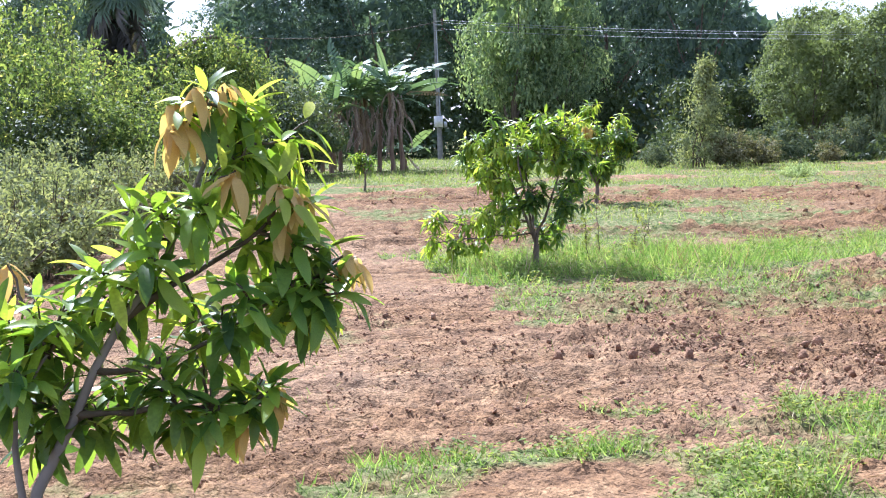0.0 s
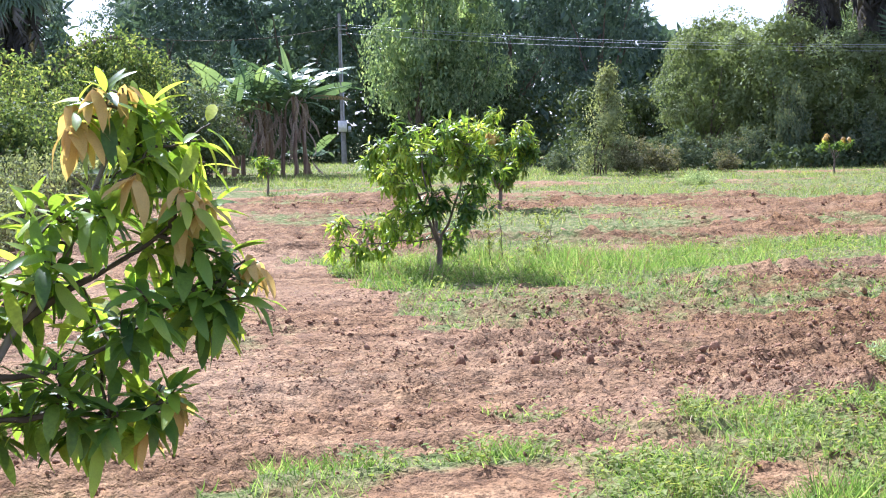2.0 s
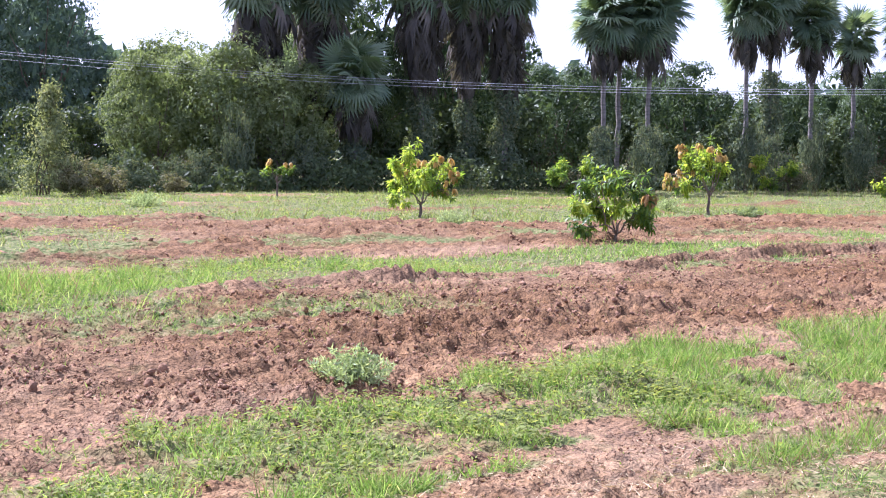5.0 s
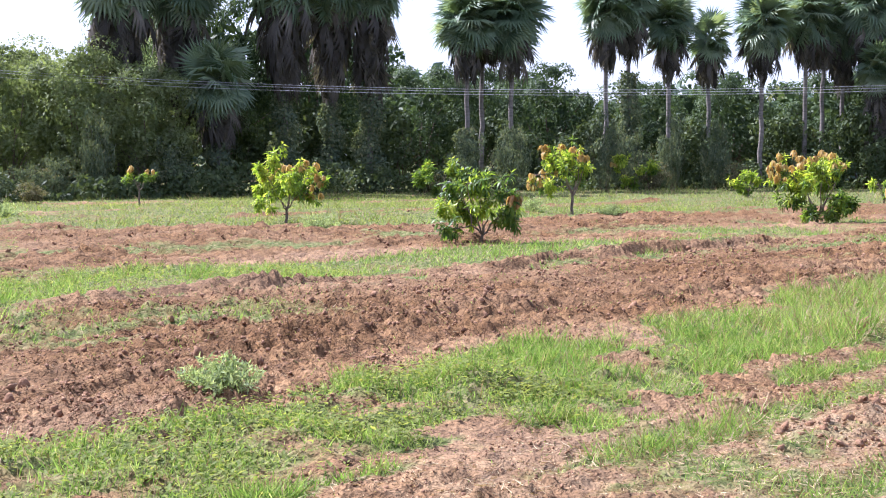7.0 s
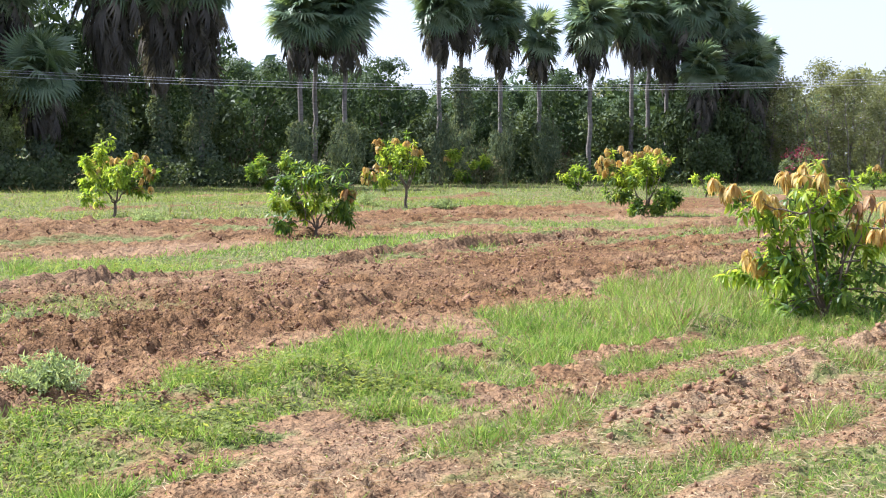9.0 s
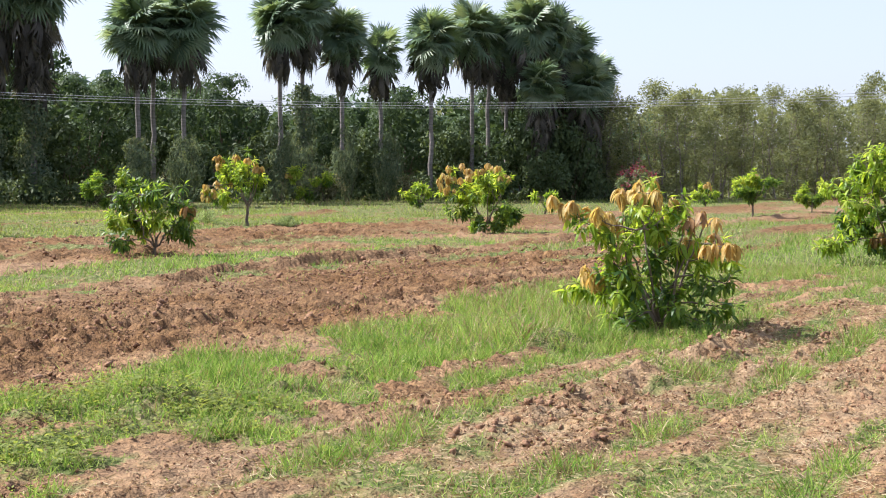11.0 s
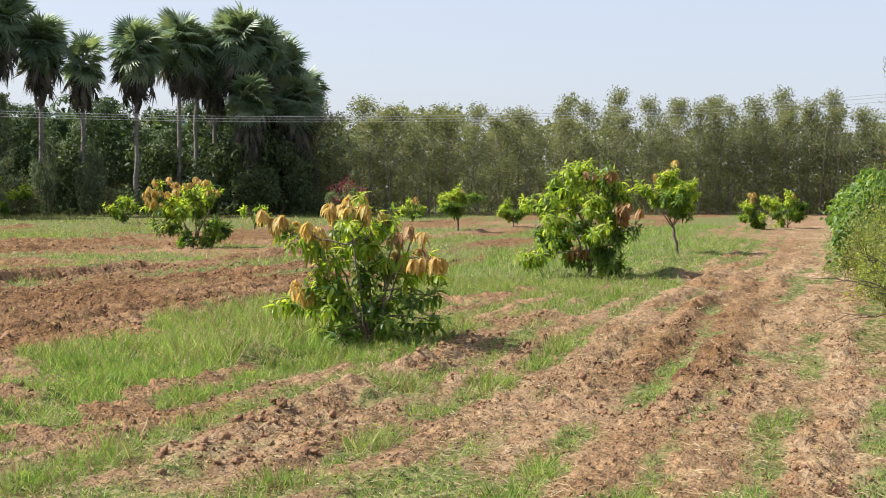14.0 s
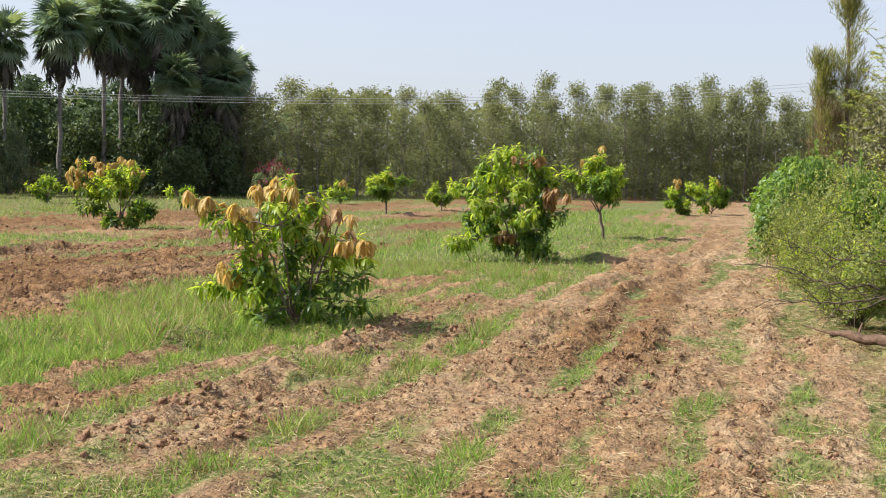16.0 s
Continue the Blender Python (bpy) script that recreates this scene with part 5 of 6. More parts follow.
def build_palms():
    live = [fan_template().mesh("frond", M_FROND) for _ in range(3)]
    dead = []
    for _ in range(2):
        s = fan_template(16, 0.7)
        for v in s.v:
            v[:, 1] *= 0.2
        dead.append(s.mesh("dead_frond", M_DEADFROND))

    def palm(az, d, zc, r, skirt, label, n=58, trunk=0.115, lean=0.0, ivy=0.0):
        x, y = polar(az, d)
        ob = thing("palmyra_palm", (x, y, 0), label, "palm tree", "palmyra palms before the grove")
        top = np.array([lean, 0.1 * lean, zc])
        w = Soup()
        tube(w, bend((0, 0, -0.1), top, 14, 0, 0.025), trunk * 1.15, trunk * 0.85, 10, 0.05)
        part("trunk", w.mesh("trunk", M_PALMBARK), ob)
        for k in range(n):
            a = k * 2.399 + rng.uniform(-0.2, 0.2)
            e = radians(84 - 158 * ((k + 0.5) / n) ** 0.8 + rng.uniform(-9, 9))
            d_ = np.array([[math.cos(a) * math.cos(e), math.sin(a) * math.cos(e), math.sin(e)]])
            rot = frames(d_, np.array([[-math.cos(a) * math.sin(e), -math.sin(a) * math.sin(e), math.cos(e)]]) + rng.normal(0, 0.6, (1, 3)))[0]
            s = r / 1.72 * rng.uniform(0.78, 1.04)
            part("frond", live[k % 3], ob, m=Matrix.Translation(top + (0, 0, 0.3 - 0.55 * k / n)) @ Matrix(rot.tolist()).to_4x4() @ Matrix.Diagonal((s, s, s, 1)))
        m = int(12 + skirt * 17)
        for k in range(m):
            a = k * 2.399
            e = radians(-52 - 32 * (k / max(m, 1)) ** 0.6 + rng.uniform(-4, 6))
            d_ = np.array([[math.cos(a) * math.cos(e), math.sin(a) * math.cos(e), math.sin(e)]])
            rot = frames(d_, np.array([[math.cos(a), math.sin(a), 0.3]]) + rng.normal(0, 1.0, (1, 3)))[0]
            s = r / 1.5 * rng.uniform(0.75, 1.05)
            z = zc - 0.15 - skirt * (k / max(m, 1)) ** 0.9
            part("dead_frond", dead[k % 2], ob, m=Matrix.Translation((top[0] * z / zc + 0.12 * math.cos(a), 0.12 * math.sin(a), z)) @ Matrix(rot.tolist()).to_4x4() @ Matrix.Diagonal((s, s, s, 1)))
        if ivy:
            s = Soup()
            c = int(900 * ivy)
            t = rng.random(c)
            a = rng.uniform(0, 2 * np.pi, c)
            rr = (0.75 - 0.35 * t) * (0.5 + 0.6 * rng.random(c)) * (1 + 0.35 * np.sin(t * 14 + a))
            pos = np.stack([rr * np.cos(a), rr * np.sin(a), 0.1 + t * ivy], -1)
            leaf_cloud(s, pos, np.stack([np.cos(a), np.sin(a), 0 * a], -1), 0.17, hang=0.7)
            part("creeper", s.mesh("creeper", M_CREEPER), ob, "creepers climbing the trunk")
        return ob

    hung = "tall palmyra palm with a thick skirt of dead hanging fronds"
    bare = "tall palmyra palm with a bare grey trunk and fan-leaf crown"
    ivied = "tall palmyra palm, its trunk wrapped in creepers"
    palm(32.3, 58, 9.6, 2.8, 3.8, hung, ivy=4.0)
    palm(34.8, 60, 9.4, 2.6, 3.2, hung, ivy=3.5)
    palm(36.4, 56.5, 4.9, 2.1, 1.1, "low palmyra palm with drooping fans and dead skirt", 40, ivy=2.2)
    palm(39.3, 58, 9.8, 2.8, 3.0, hung, ivy=4.5)
    palm(41.3, 60, 9.6, 2.5, 3.2, hung, ivy=4.0)
    palm(43.0, 60, 9.6, 2.5, 3.4, ivied, ivy=5.5)
    palm(47.2, 64, 8.3, 2.25, 0.9, bare, ivy=3.0, lean=0.15)
    palm(47.9, 66, 8.6, 1.9, 0.8, bare)
    palm(49.2, 65, 8.6, 2.35, 0.9, bare, ivy=3.0)
    palm(53.3, 68, 9.2, 2.0, 1.2, bare, ivy=2.6)
    palm(54.3, 69, 9.8, 2.2, 1.0, ivied, ivy=6.0)
    palm(56.0, 70, 8.6, 1.95, 1.0, bare, ivy=2.6)
    palm(57.7, 71, 7.9, 1.75, 1.0, bare, 26, ivy=2.6)
    palm(59.9, 71, 8.6, 2.1, 0.9, bare)
    palm(61.7, 73, 9.2, 2.2, 0.8, bare)
    palm(62.4, 74, 8.9, 1.8, 0.8, bare)
    palm(63.2, 75, 8.4, 1.9, 1.5, hung)
    palm(64.2, 74, 9.7, 2.2, 2.0, hung)
    palm(65.2, 75, 9.2, 2.2, 2.5, hung, ivy=4.0)
    palm(66.0, 76, 8.3, 2.1, 2.5, ivied, ivy=5.0)
    palm(66.7, 75, 6.4, 2.0, 2.5, ivied, ivy=5.0)
    palm(64.7, 72.5, 6.2, 1.7, 2.4, hung)
    palm(67.2, 78, 7.2, 1.5, 2.0, ivied, ivy=4.0)
    palm(-1.7, 42, 6.6, 1.9, 1.9, "palmyra palm with dark hanging fronds above the thicket")


rng = np.random.default_rng(6)
build_palms()


# ---- far plantation ----
def build_plantation():
    def slim(height, label, n):
        ob = thing("plantation_tree", (0, 0, 0), label, "tree", "slim trees of the far plantation")
        w, s = Soup(), Soup()
        for k in range(3):
            b = rng.normal(0, 0.35, 2)
            e = b + rng.normal(0, 0.4, 2)
            line = bend((*b, -0.1), (*e, height * rng.uniform(0.75, 0.95)), 9, 0, 0.05)
            tube(w, line, 0.05, 0.015, 5, 0.1)
            for q in range(7):
                i = rng.integers(2, 8)
                tip = line[i] + rng.normal(0, 0.5, 3) * (1, 1, 0.3) + (0, 0, 0.7)
                tube(w, bend(line[i], tip, 4), 0.015, 0.006, 3)
        # flat feathery tiers, most of them in the upper half
        tiers = 56
        ct = np.where(rng.random(tiers) < 0.2, rng.uniform(0.03, 0.4, tiers), 0.32 + 0.70 * rng.random(tiers) ** 0.95)
        reach = 0.28 + 0.95 * np.sin(np.pi * np.clip(ct, 0, 1) ** 1.1)
        ca = rng.uniform(0, 2 * np.pi, tiers)
        rr = reach * rng.random(tiers) ** 0.5
        mid = np.stack([np.cos(ca) * rr, np.sin(ca) * rr, ct * height], -1)
        cl = rng.integers(0, tiers, n)
        pos = mid[cl] + np.clip(rng.normal(0, 1, (n, 3)), -1.7, 1.7) * (0.30, 0.30, 0.26)
        pos[:, 2] = np.abs(pos[:, 2]) + 0.15
        for q in range(tiers):
            tube(w, bend((0, 0, max(0.3, mid[q, 2] - 0.8)), mid[q], 3), 0.013, 0.005, 3)
        leaf_cloud(s, pos, unit(rng.normal(size=(n, 3)) + (0, 0, 0.6)), 0.18, hang=0.3, aspect=0.8)
        part("trunk", w.mesh("trunk", M_PALE), ob)
        part("crown", s.mesh("crown", M_FARLEAF), ob)
        return ob

    protos = [slim(7.7, "slim grey-green plantation tree with thin pale stems", 3400), slim(8.3, "tall slim plantation tree with a feathery crown", 3600), slim(7.1, "slim plantation tree with sparse dull leaves", 2600)]
    rows = [[], [], []]
    line = [(70, 30.0), (78, 24.5), (88, 18.0), (97, 10.5), (101, 3.0), (102, -6.0), (101, -16)]
    xs, ys = [p[0] for p in line], [p[1] for p in line]
    t = np.linspace(0, 6, 38)
    for lane in range(3):
        for k, q in enumerate(t[::1 + lane]):
            x, y = np.interp(q, range(7), xs), np.interp(q, range(7), ys)
            far = 0.74 + 0.21 * np.clip((q - 1.5) / 1.5, 0, 1) + 0.06 * lane
            rows[(k * 7 + lane * 2) % 3].append((x + lane * 2.4 + rng.uniform(-0.6, 0.6), y + lane * 2.6 + rng.uniform(-0.6, 0.6), rng.uniform(0, 360), rng.uniform(1.0, 1.25), far * rng.uniform(0.95, 1.1)))
    for p, r in zip(protos, rows):
        spread(p, r)


build_plantation()


# ---- banana clump ----
def build_bananas():
    def blade(length, width, droop, tears):
        """A banana leaf: midrib arching along x, two torn halves."""
        n = 16
        t = np.linspace(0, 1, n)
        x, z = length * t * (1 - 0.18 * droop * t), length * (0.10 * t - droop * 0.55 * t ** 2.2)
        w = width * np.clip(np.sin(np.pi * np.clip(t * 0.93 + 0.07, 0, 1)), 0.03, 1) ** 0.6
        w[:2] = 0.02
        s = Soup()
        tube(s, np.stack([x, 0 * x, z], -1), 0.03, 0.008, 4)
        for sign in (1, -1):
            v, q = [], []
            for k in range(1, n - 1):
                torn = tears and rng.random() < tears
                d0 = 0.25 if torn else 0.0
                b = len(v)
                e = x[k + 1] - (0.015 * length if torn else 0)
                v += [(x[k], 0, z[k]), (e, 0, z[k + 1]), (e + 0.02, sign * w[k + 1], z[k + 1] + 0.10 * width - d0 * w[k + 1]), (x[k] + 0.02, sign * w[k], z[k] + 0.10 * width - d0 * w[k])]
                q.append((b, b + 1, b + 2, b + 3) if sign > 0 else (b, b + 3, b + 2, b + 1))
            s.add(np.array(v), np.array(q))
        return s

    live = [blade(2.3, w, d, t).mesh("leaf", M_BANANA) for w, d, t in ((0.22, 0.10, 0.0), (0.25, 0.45, 0.3), (0.24, 0.85, 0.45), (0.24, 0.65, 0.55))]
    dead = [blade(1.35, 0.075, 1.0, 0.75).mesh("dead_leaf", M_BANDEAD) for _ in range(3)]
    brown = blade(2.0, 0.2, 0.35, 0.9).mesh("dead_leaf", M_BANDEAD)

    def hang_on(ob, name, me, a, e, z, s):
        dd = np.array([[math.cos(a) * math.cos(e), math.sin(a) * math.cos(e), math.sin(e)]])
        rot = frames(dd, np.array([[-math.cos(a) * math.sin(e), -math.sin(a) * math.sin(e), math.cos(e)]]) + rng.normal(0, 0.45, (1, 3)))[0]
        part(name, me, ob, m=Matrix.Translation((0.08 * math.cos(a), 0.08 * math.sin(a), z)) @ Matrix(rot.tolist()).to_4x4() @ Matrix.Diagonal((s, s, s, 1)))

    for az, d, h, n, up in ((6.8, 50, 2.8, 10, 0), (7.6, 51, 3.2, 10, 0), (8.3, 50, 3.1, 10, 0), (8.9, 51, 3.4, 10, 0), (9.9, 49.5, 3.2, 8, 1), (7.2, 49.6, 2.5, 8, 0), (9.3, 50.2, 2.6, 8, 0), (10.3, 50, 3.0, 5, 0), (8.6, 52, 2.7, 6, 0), (10.5, 51.5, 0.8, 5, 0), (7.3, 52, 2.3, 6, 0)):
        x, y = polar(az, d)
        ob = thing("banana_plant", (x, y, 0), "banana plant with torn broad leaves and hanging dead leaves", "banana plant", "banana clump by the pole")
        w = Soup()
        tube(w, bend((0, 0, -0.05), (rng.normal(0, 0.12), rng.normal(0, 0.12), h), 9, 0, 0.015), 0.095, 0.05, 9, 0.08)
        part("stem", w.mesh("stem", M_BANSTEM), ob)
        turn = rng.uniform(0, 6.28)
        for k in range(n):
            hang_on(ob, "leaf", live[0 if k < up else int(rng.integers(1, 4))], turn + k * 2.399 + rng.uniform(-0.3, 0.3), radians(74 if k < up else rng.uniform(8, 58)), h - 0.04 * k, rng.uniform(0.8, 1.1) * (0.64 + 0.14 * h) * (0.72 if k < up else 1.0))
        if az == 10.3:
            hang_on(ob, "leaf", live[1], 0.1, radians(14), h, 0.95)
            hang_on(ob, "dead_leaf", brown, 0.05, radians(2), h - 0.05, 0.95)
        for k in range(22 if h > 2 else 1):
            hang_on(ob, "dead_leaf", dead[k % 3], rng.uniform(0, 6.28), radians(rng.uniform(-80, -42)), h * rng.uniform(0.5, 1.0), rng.uniform(0.4, 0.85))


rng = np.random.default_rng(8)
build_bananas()


# ---- power line ----
def build_line():
    ax, ay = polar(12.0, 67.0)
    bx, by = polar(97.0, 72.6)
    for x, y, lab in ((ax, ay, "slim grey concrete power pole with a pale meter box"), (bx, by, "slim grey concrete power pole behind the hedge")):
        ob = thing("power_pole", (x, y, 0), lab, "power pole", turn=-12)
        s = Soup()
        tube(s, bend((0, 0, -0.3), (-0.12 if y > 0 else 0, 0, 7.65), 8), 0.15, 0.085, 10)
        part("pole", s.mesh("pole", M_CONCRETE), ob)
        for z in (7.03, 6.85, 6.58):
            s = Soup()
            tube(s, bend((-0.12, -0.25, z), (0.24, -0.05, z), 3), 0.025, 0.025, 6)
            part("bracket", s.mesh("bracket", M_STEEL), ob)
        for z in (7.03, 6.85, 6.58):
            s = Soup()
            tube(s, np.array([(0.24, -0.05, z), (0.24, -0.05, z + 0.05), (0.24, -0.05, z + 0.1), (0.24, -0.05, z + 0.14)]), 0.06, 0.035, 8)
            part("insulator", s.mesh("insulator", M_PORCELAIN), ob)
        if y > 0:
            s = Soup()
            box(s, -0.06, -0.26, 1.95, 0.46, 0.22, 0.56, 0.03)
            b = part("meter_box", s.mesh("meter_box", M_BOX), ob, "pale grey metal meter box")
            s = Soup()
            box(s, -0.06, -0.375, 1.95, 0.38, 0.02, 0.48, 0.01)
            part("door", s.mesh("door", M_BOX), b)
            s = Soup()
            box(s, 0.30, -0.2, 1.8, 0.16, 0.14, 0.3, 0.02)
            part("switch_box", s.mesh("switch_box", M_STEEL), ob)
            s = Soup()
            tube(s, bend((0.03, -0.17, 2.2), (-0.05, -0.12, 6.6), 6), 0.025, 0.025, 6)
            part("conduit", s.mesh("conduit", M_STEEL), ob)
    for k, (z, side, sag) in enumerate(((7.10, 0.0, 3.05), (6.95, 0.2, 3.0), (6.65, 0.0, 2.80))):
        s = Soup()
        tube(s, bend((ax + 0.22 + 0.3 * side, ay - 0.1 - side, z), (bx + 0.22, by - 0.1 - side, z + 0.45), 60, -sag), 0.008, 0.008, 4)
        tagged(new("power_wire", s.mesh("power_wire", M_WIRE)), "bare sagging power wire strung between two poles", "wire", "power wires over the field")
    s = Soup()
    tube(s, bend((ax - 0.1, ay, 7.0), (ax - 12, ay - 6, 6.1), 24, -0.5), 0.02, 0.02, 5)
    tagged(new("service_wire", s.mesh("service_wire", M_TWIG)), "dark insulated service cable leaving the pole", "wire")


build_line()


# ---- thicket beside the close tree ----
def build_thicket():
    scrub = shrub("shrub", "pale green weedy scrub on rough ground", "shrub", (1.1, 1.0, 0.55), M_SCRUB, 22, 200, 0.07, "scrub by the thicket", hang=0.0, shoots=50)
    spread(scrub, [(-1.9, 13.5, 0, 0.9, 0.9), (-1.4, 15.4, 60, 1.0, 1.0), (-3.3, 15.0, 110, 1.0, 1.2), (-1.2, 17.8, 160, 1.0, 1.05), (-2.8, 18.0, 30, 1.1, 1.2), (-0.6, 20.4, 220, 1.0, 1.1), (-2.4, 21.0, 300, 1.2, 1.2),
                   (0.0, 23.4, 20, 1.1, 1.2), (-1.8, 24.2, 90, 1.2, 1.3), (0.7, 26.5, 140, 1.1, 1.2), (-3.6, 12.4, 75, 1.0, 1.0), (-4.4, 17.4, 0, 1.2, 1.3), (1.4, 29.4, 280, 1.2, 1.3)])
    grey = shrub("shrub", "dull grey-green brush with dry twigs", "shrub", (1.0, 0.9, 0.6), M_DRYBUSH, 16, 200, 0.08, "scrub by the thicket", hang=0.0)
    spread(grey, [(-1.7, 16.6, 0, 0.8, 0.9), (-0.8, 19.2, 80, 0.8, 0.9), (-2.4, 14.0, 150, 0.8, 0.8), (-0.3, 22.0, 200, 0.9, 1.0)])
    vine = shrub("vine_thicket", "dark thicket smothered in bright climbing vines", "shrub", (2.2, 1.8, 1.75), M_VINE, 34, 260, 0.115, "vine thickets", hang=0.5, shoots=70)
    spread(vine, [(-1.9, 29.0, 0, 1.0, 1.0), (-4.6, 27.0, 80, 1.1, 1.25), (-0.2, 33.0, 160, 0.9, 0.95), (-3.2, 34.0, 230, 1.1, 1.4), (1.6, 37.5, 20, 0.9, 1.15), (-6.8, 30, 100, 1.2, 1.5)])
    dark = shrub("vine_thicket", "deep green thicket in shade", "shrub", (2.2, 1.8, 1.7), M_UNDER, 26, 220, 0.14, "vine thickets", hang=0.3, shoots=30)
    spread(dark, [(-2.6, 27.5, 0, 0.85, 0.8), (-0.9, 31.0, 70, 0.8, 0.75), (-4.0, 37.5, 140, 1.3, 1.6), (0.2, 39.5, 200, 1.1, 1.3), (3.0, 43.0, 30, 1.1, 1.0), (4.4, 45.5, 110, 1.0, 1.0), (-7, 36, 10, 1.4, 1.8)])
    round_ = shrub("shrub", "rounded mid-green bush beside the banana plants", "shrub", (1.6, 1.4, 1.5), M_THICKET, 24, 300, 0.12, "vine thickets", hang=0.3)
    spread(round_, [(3.9, 44.0, 0, 1.1, 1.25), (5.2, 47.0, 90, 1.0, 1.0)])
    arch = thing("vine_arch", (0.6, 38.0, 0), "leaning tree hung with an arching curtain of vines", "tree")
    w, s = Soup(), Soup()
    line = np.array([(-1.6, 0, -0.1), (-1.4, 0, 1.8), (-0.9, 0, 3.2), (0.0, 0, 4.1), (1.0, 0, 4.4), (1.7, 0, 4.0), (2.1, 0, 3.1)])
    t = np.linspace(0, 6, 30)
    pts = np.stack([np.interp(t, range(7), line[:, k]) for k in range(3)], -1)
    tube(w, pts, 0.12, 0.03, 6, 0.1)
    part("trunk", w.mesh("trunk", M_BARK), arch)
    k = rng.integers(8, 30, 5200)
    pos = pts[k] + rng.normal(0, 0.30, (5200, 3)) * (1, 1.3, 0.8) - np.stack([0 * k, 0 * k, np.abs(rng.normal(0, 0.55, 5200))], -1)
    leaf_cloud(s, pos, unit(rng.normal(size=(5200, 3))), 0.13, hang=0.8)
    part("vines", s.mesh("vines", M_VINE), arch)


rng = np.random.default_rng(10)
build_thicket()


# ---- hedge beside the path ----
def briar(size, canes, per, leaf):
    """A wild shrub of canes that rise from one root and arch over, leafy in sprays along their outer length."""
    ob = thing("hedge_shrub", (0, 0, 0), "wild hedge shrub of arching canes and small yellow-green leaves", "shrub", "hedge along the path")
    wood, s, bright = Soup(), Soup(), Soup()
    for k in range(canes):
        a, reach = rng.uniform(0, 2 * np.pi), rng.random() ** 0.6
        out = np.array([math.cos(a) * size[0], math.sin(a) * size[1], 0]) * reach
        top = size[2] * (1.0 - 0.45 * reach ** 2) * rng.uniform(0.55, 1.05)
        t = np.linspace(0, 1, 10)[:, None]
        line = out * (0.1 + 0.9 * t ** 1.2) + np.array([0, 0, 1.0]) * top * (1.55 * t - (0.6 + 0.35 * reach) * t ** 2.4) + rng.normal(0, 0.02, (10, 3)) * t
        line[:, 2] = np.maximum(line[:, 2], 0.03 * np.arange(10))
        tube(wood, line, 0.009, 0.003, 3)
        for _ in range(4):
            i = int(rng.integers(3, 10))
            e = line[i] + rng.normal(0, 0.17, 3) + (0, 0, 0.06)
            tube(wood, bend(line[i], e, 4, 0.02), 0.004, 0.002, 3)
            n = per // 4
            q = line[i] + (e - line[i]) * rng.uniform(0.1, 1.15, (n, 1)) + rng.normal(0, leaf * 0.75, (n, 3))
            q[:, 2] = np.maximum(q[:, 2], 0.03)
            leaf_cloud(bright if rng.random() < 0.14 else s, q, unit(rng.normal(size=(n, 3)) + (0, 0, 0.6)), leaf, hang=0.15)
    tagged(part("stem", wood.mesh("stem", M_TWIG), ob), kind="stuff")
    part("leaves", s.mesh("leaves", M_HEDGE), ob)
    part("young_leaves", bright.mesh("young_leaves", M_LIME), ob, "bright lime green young leaves")
    return ob


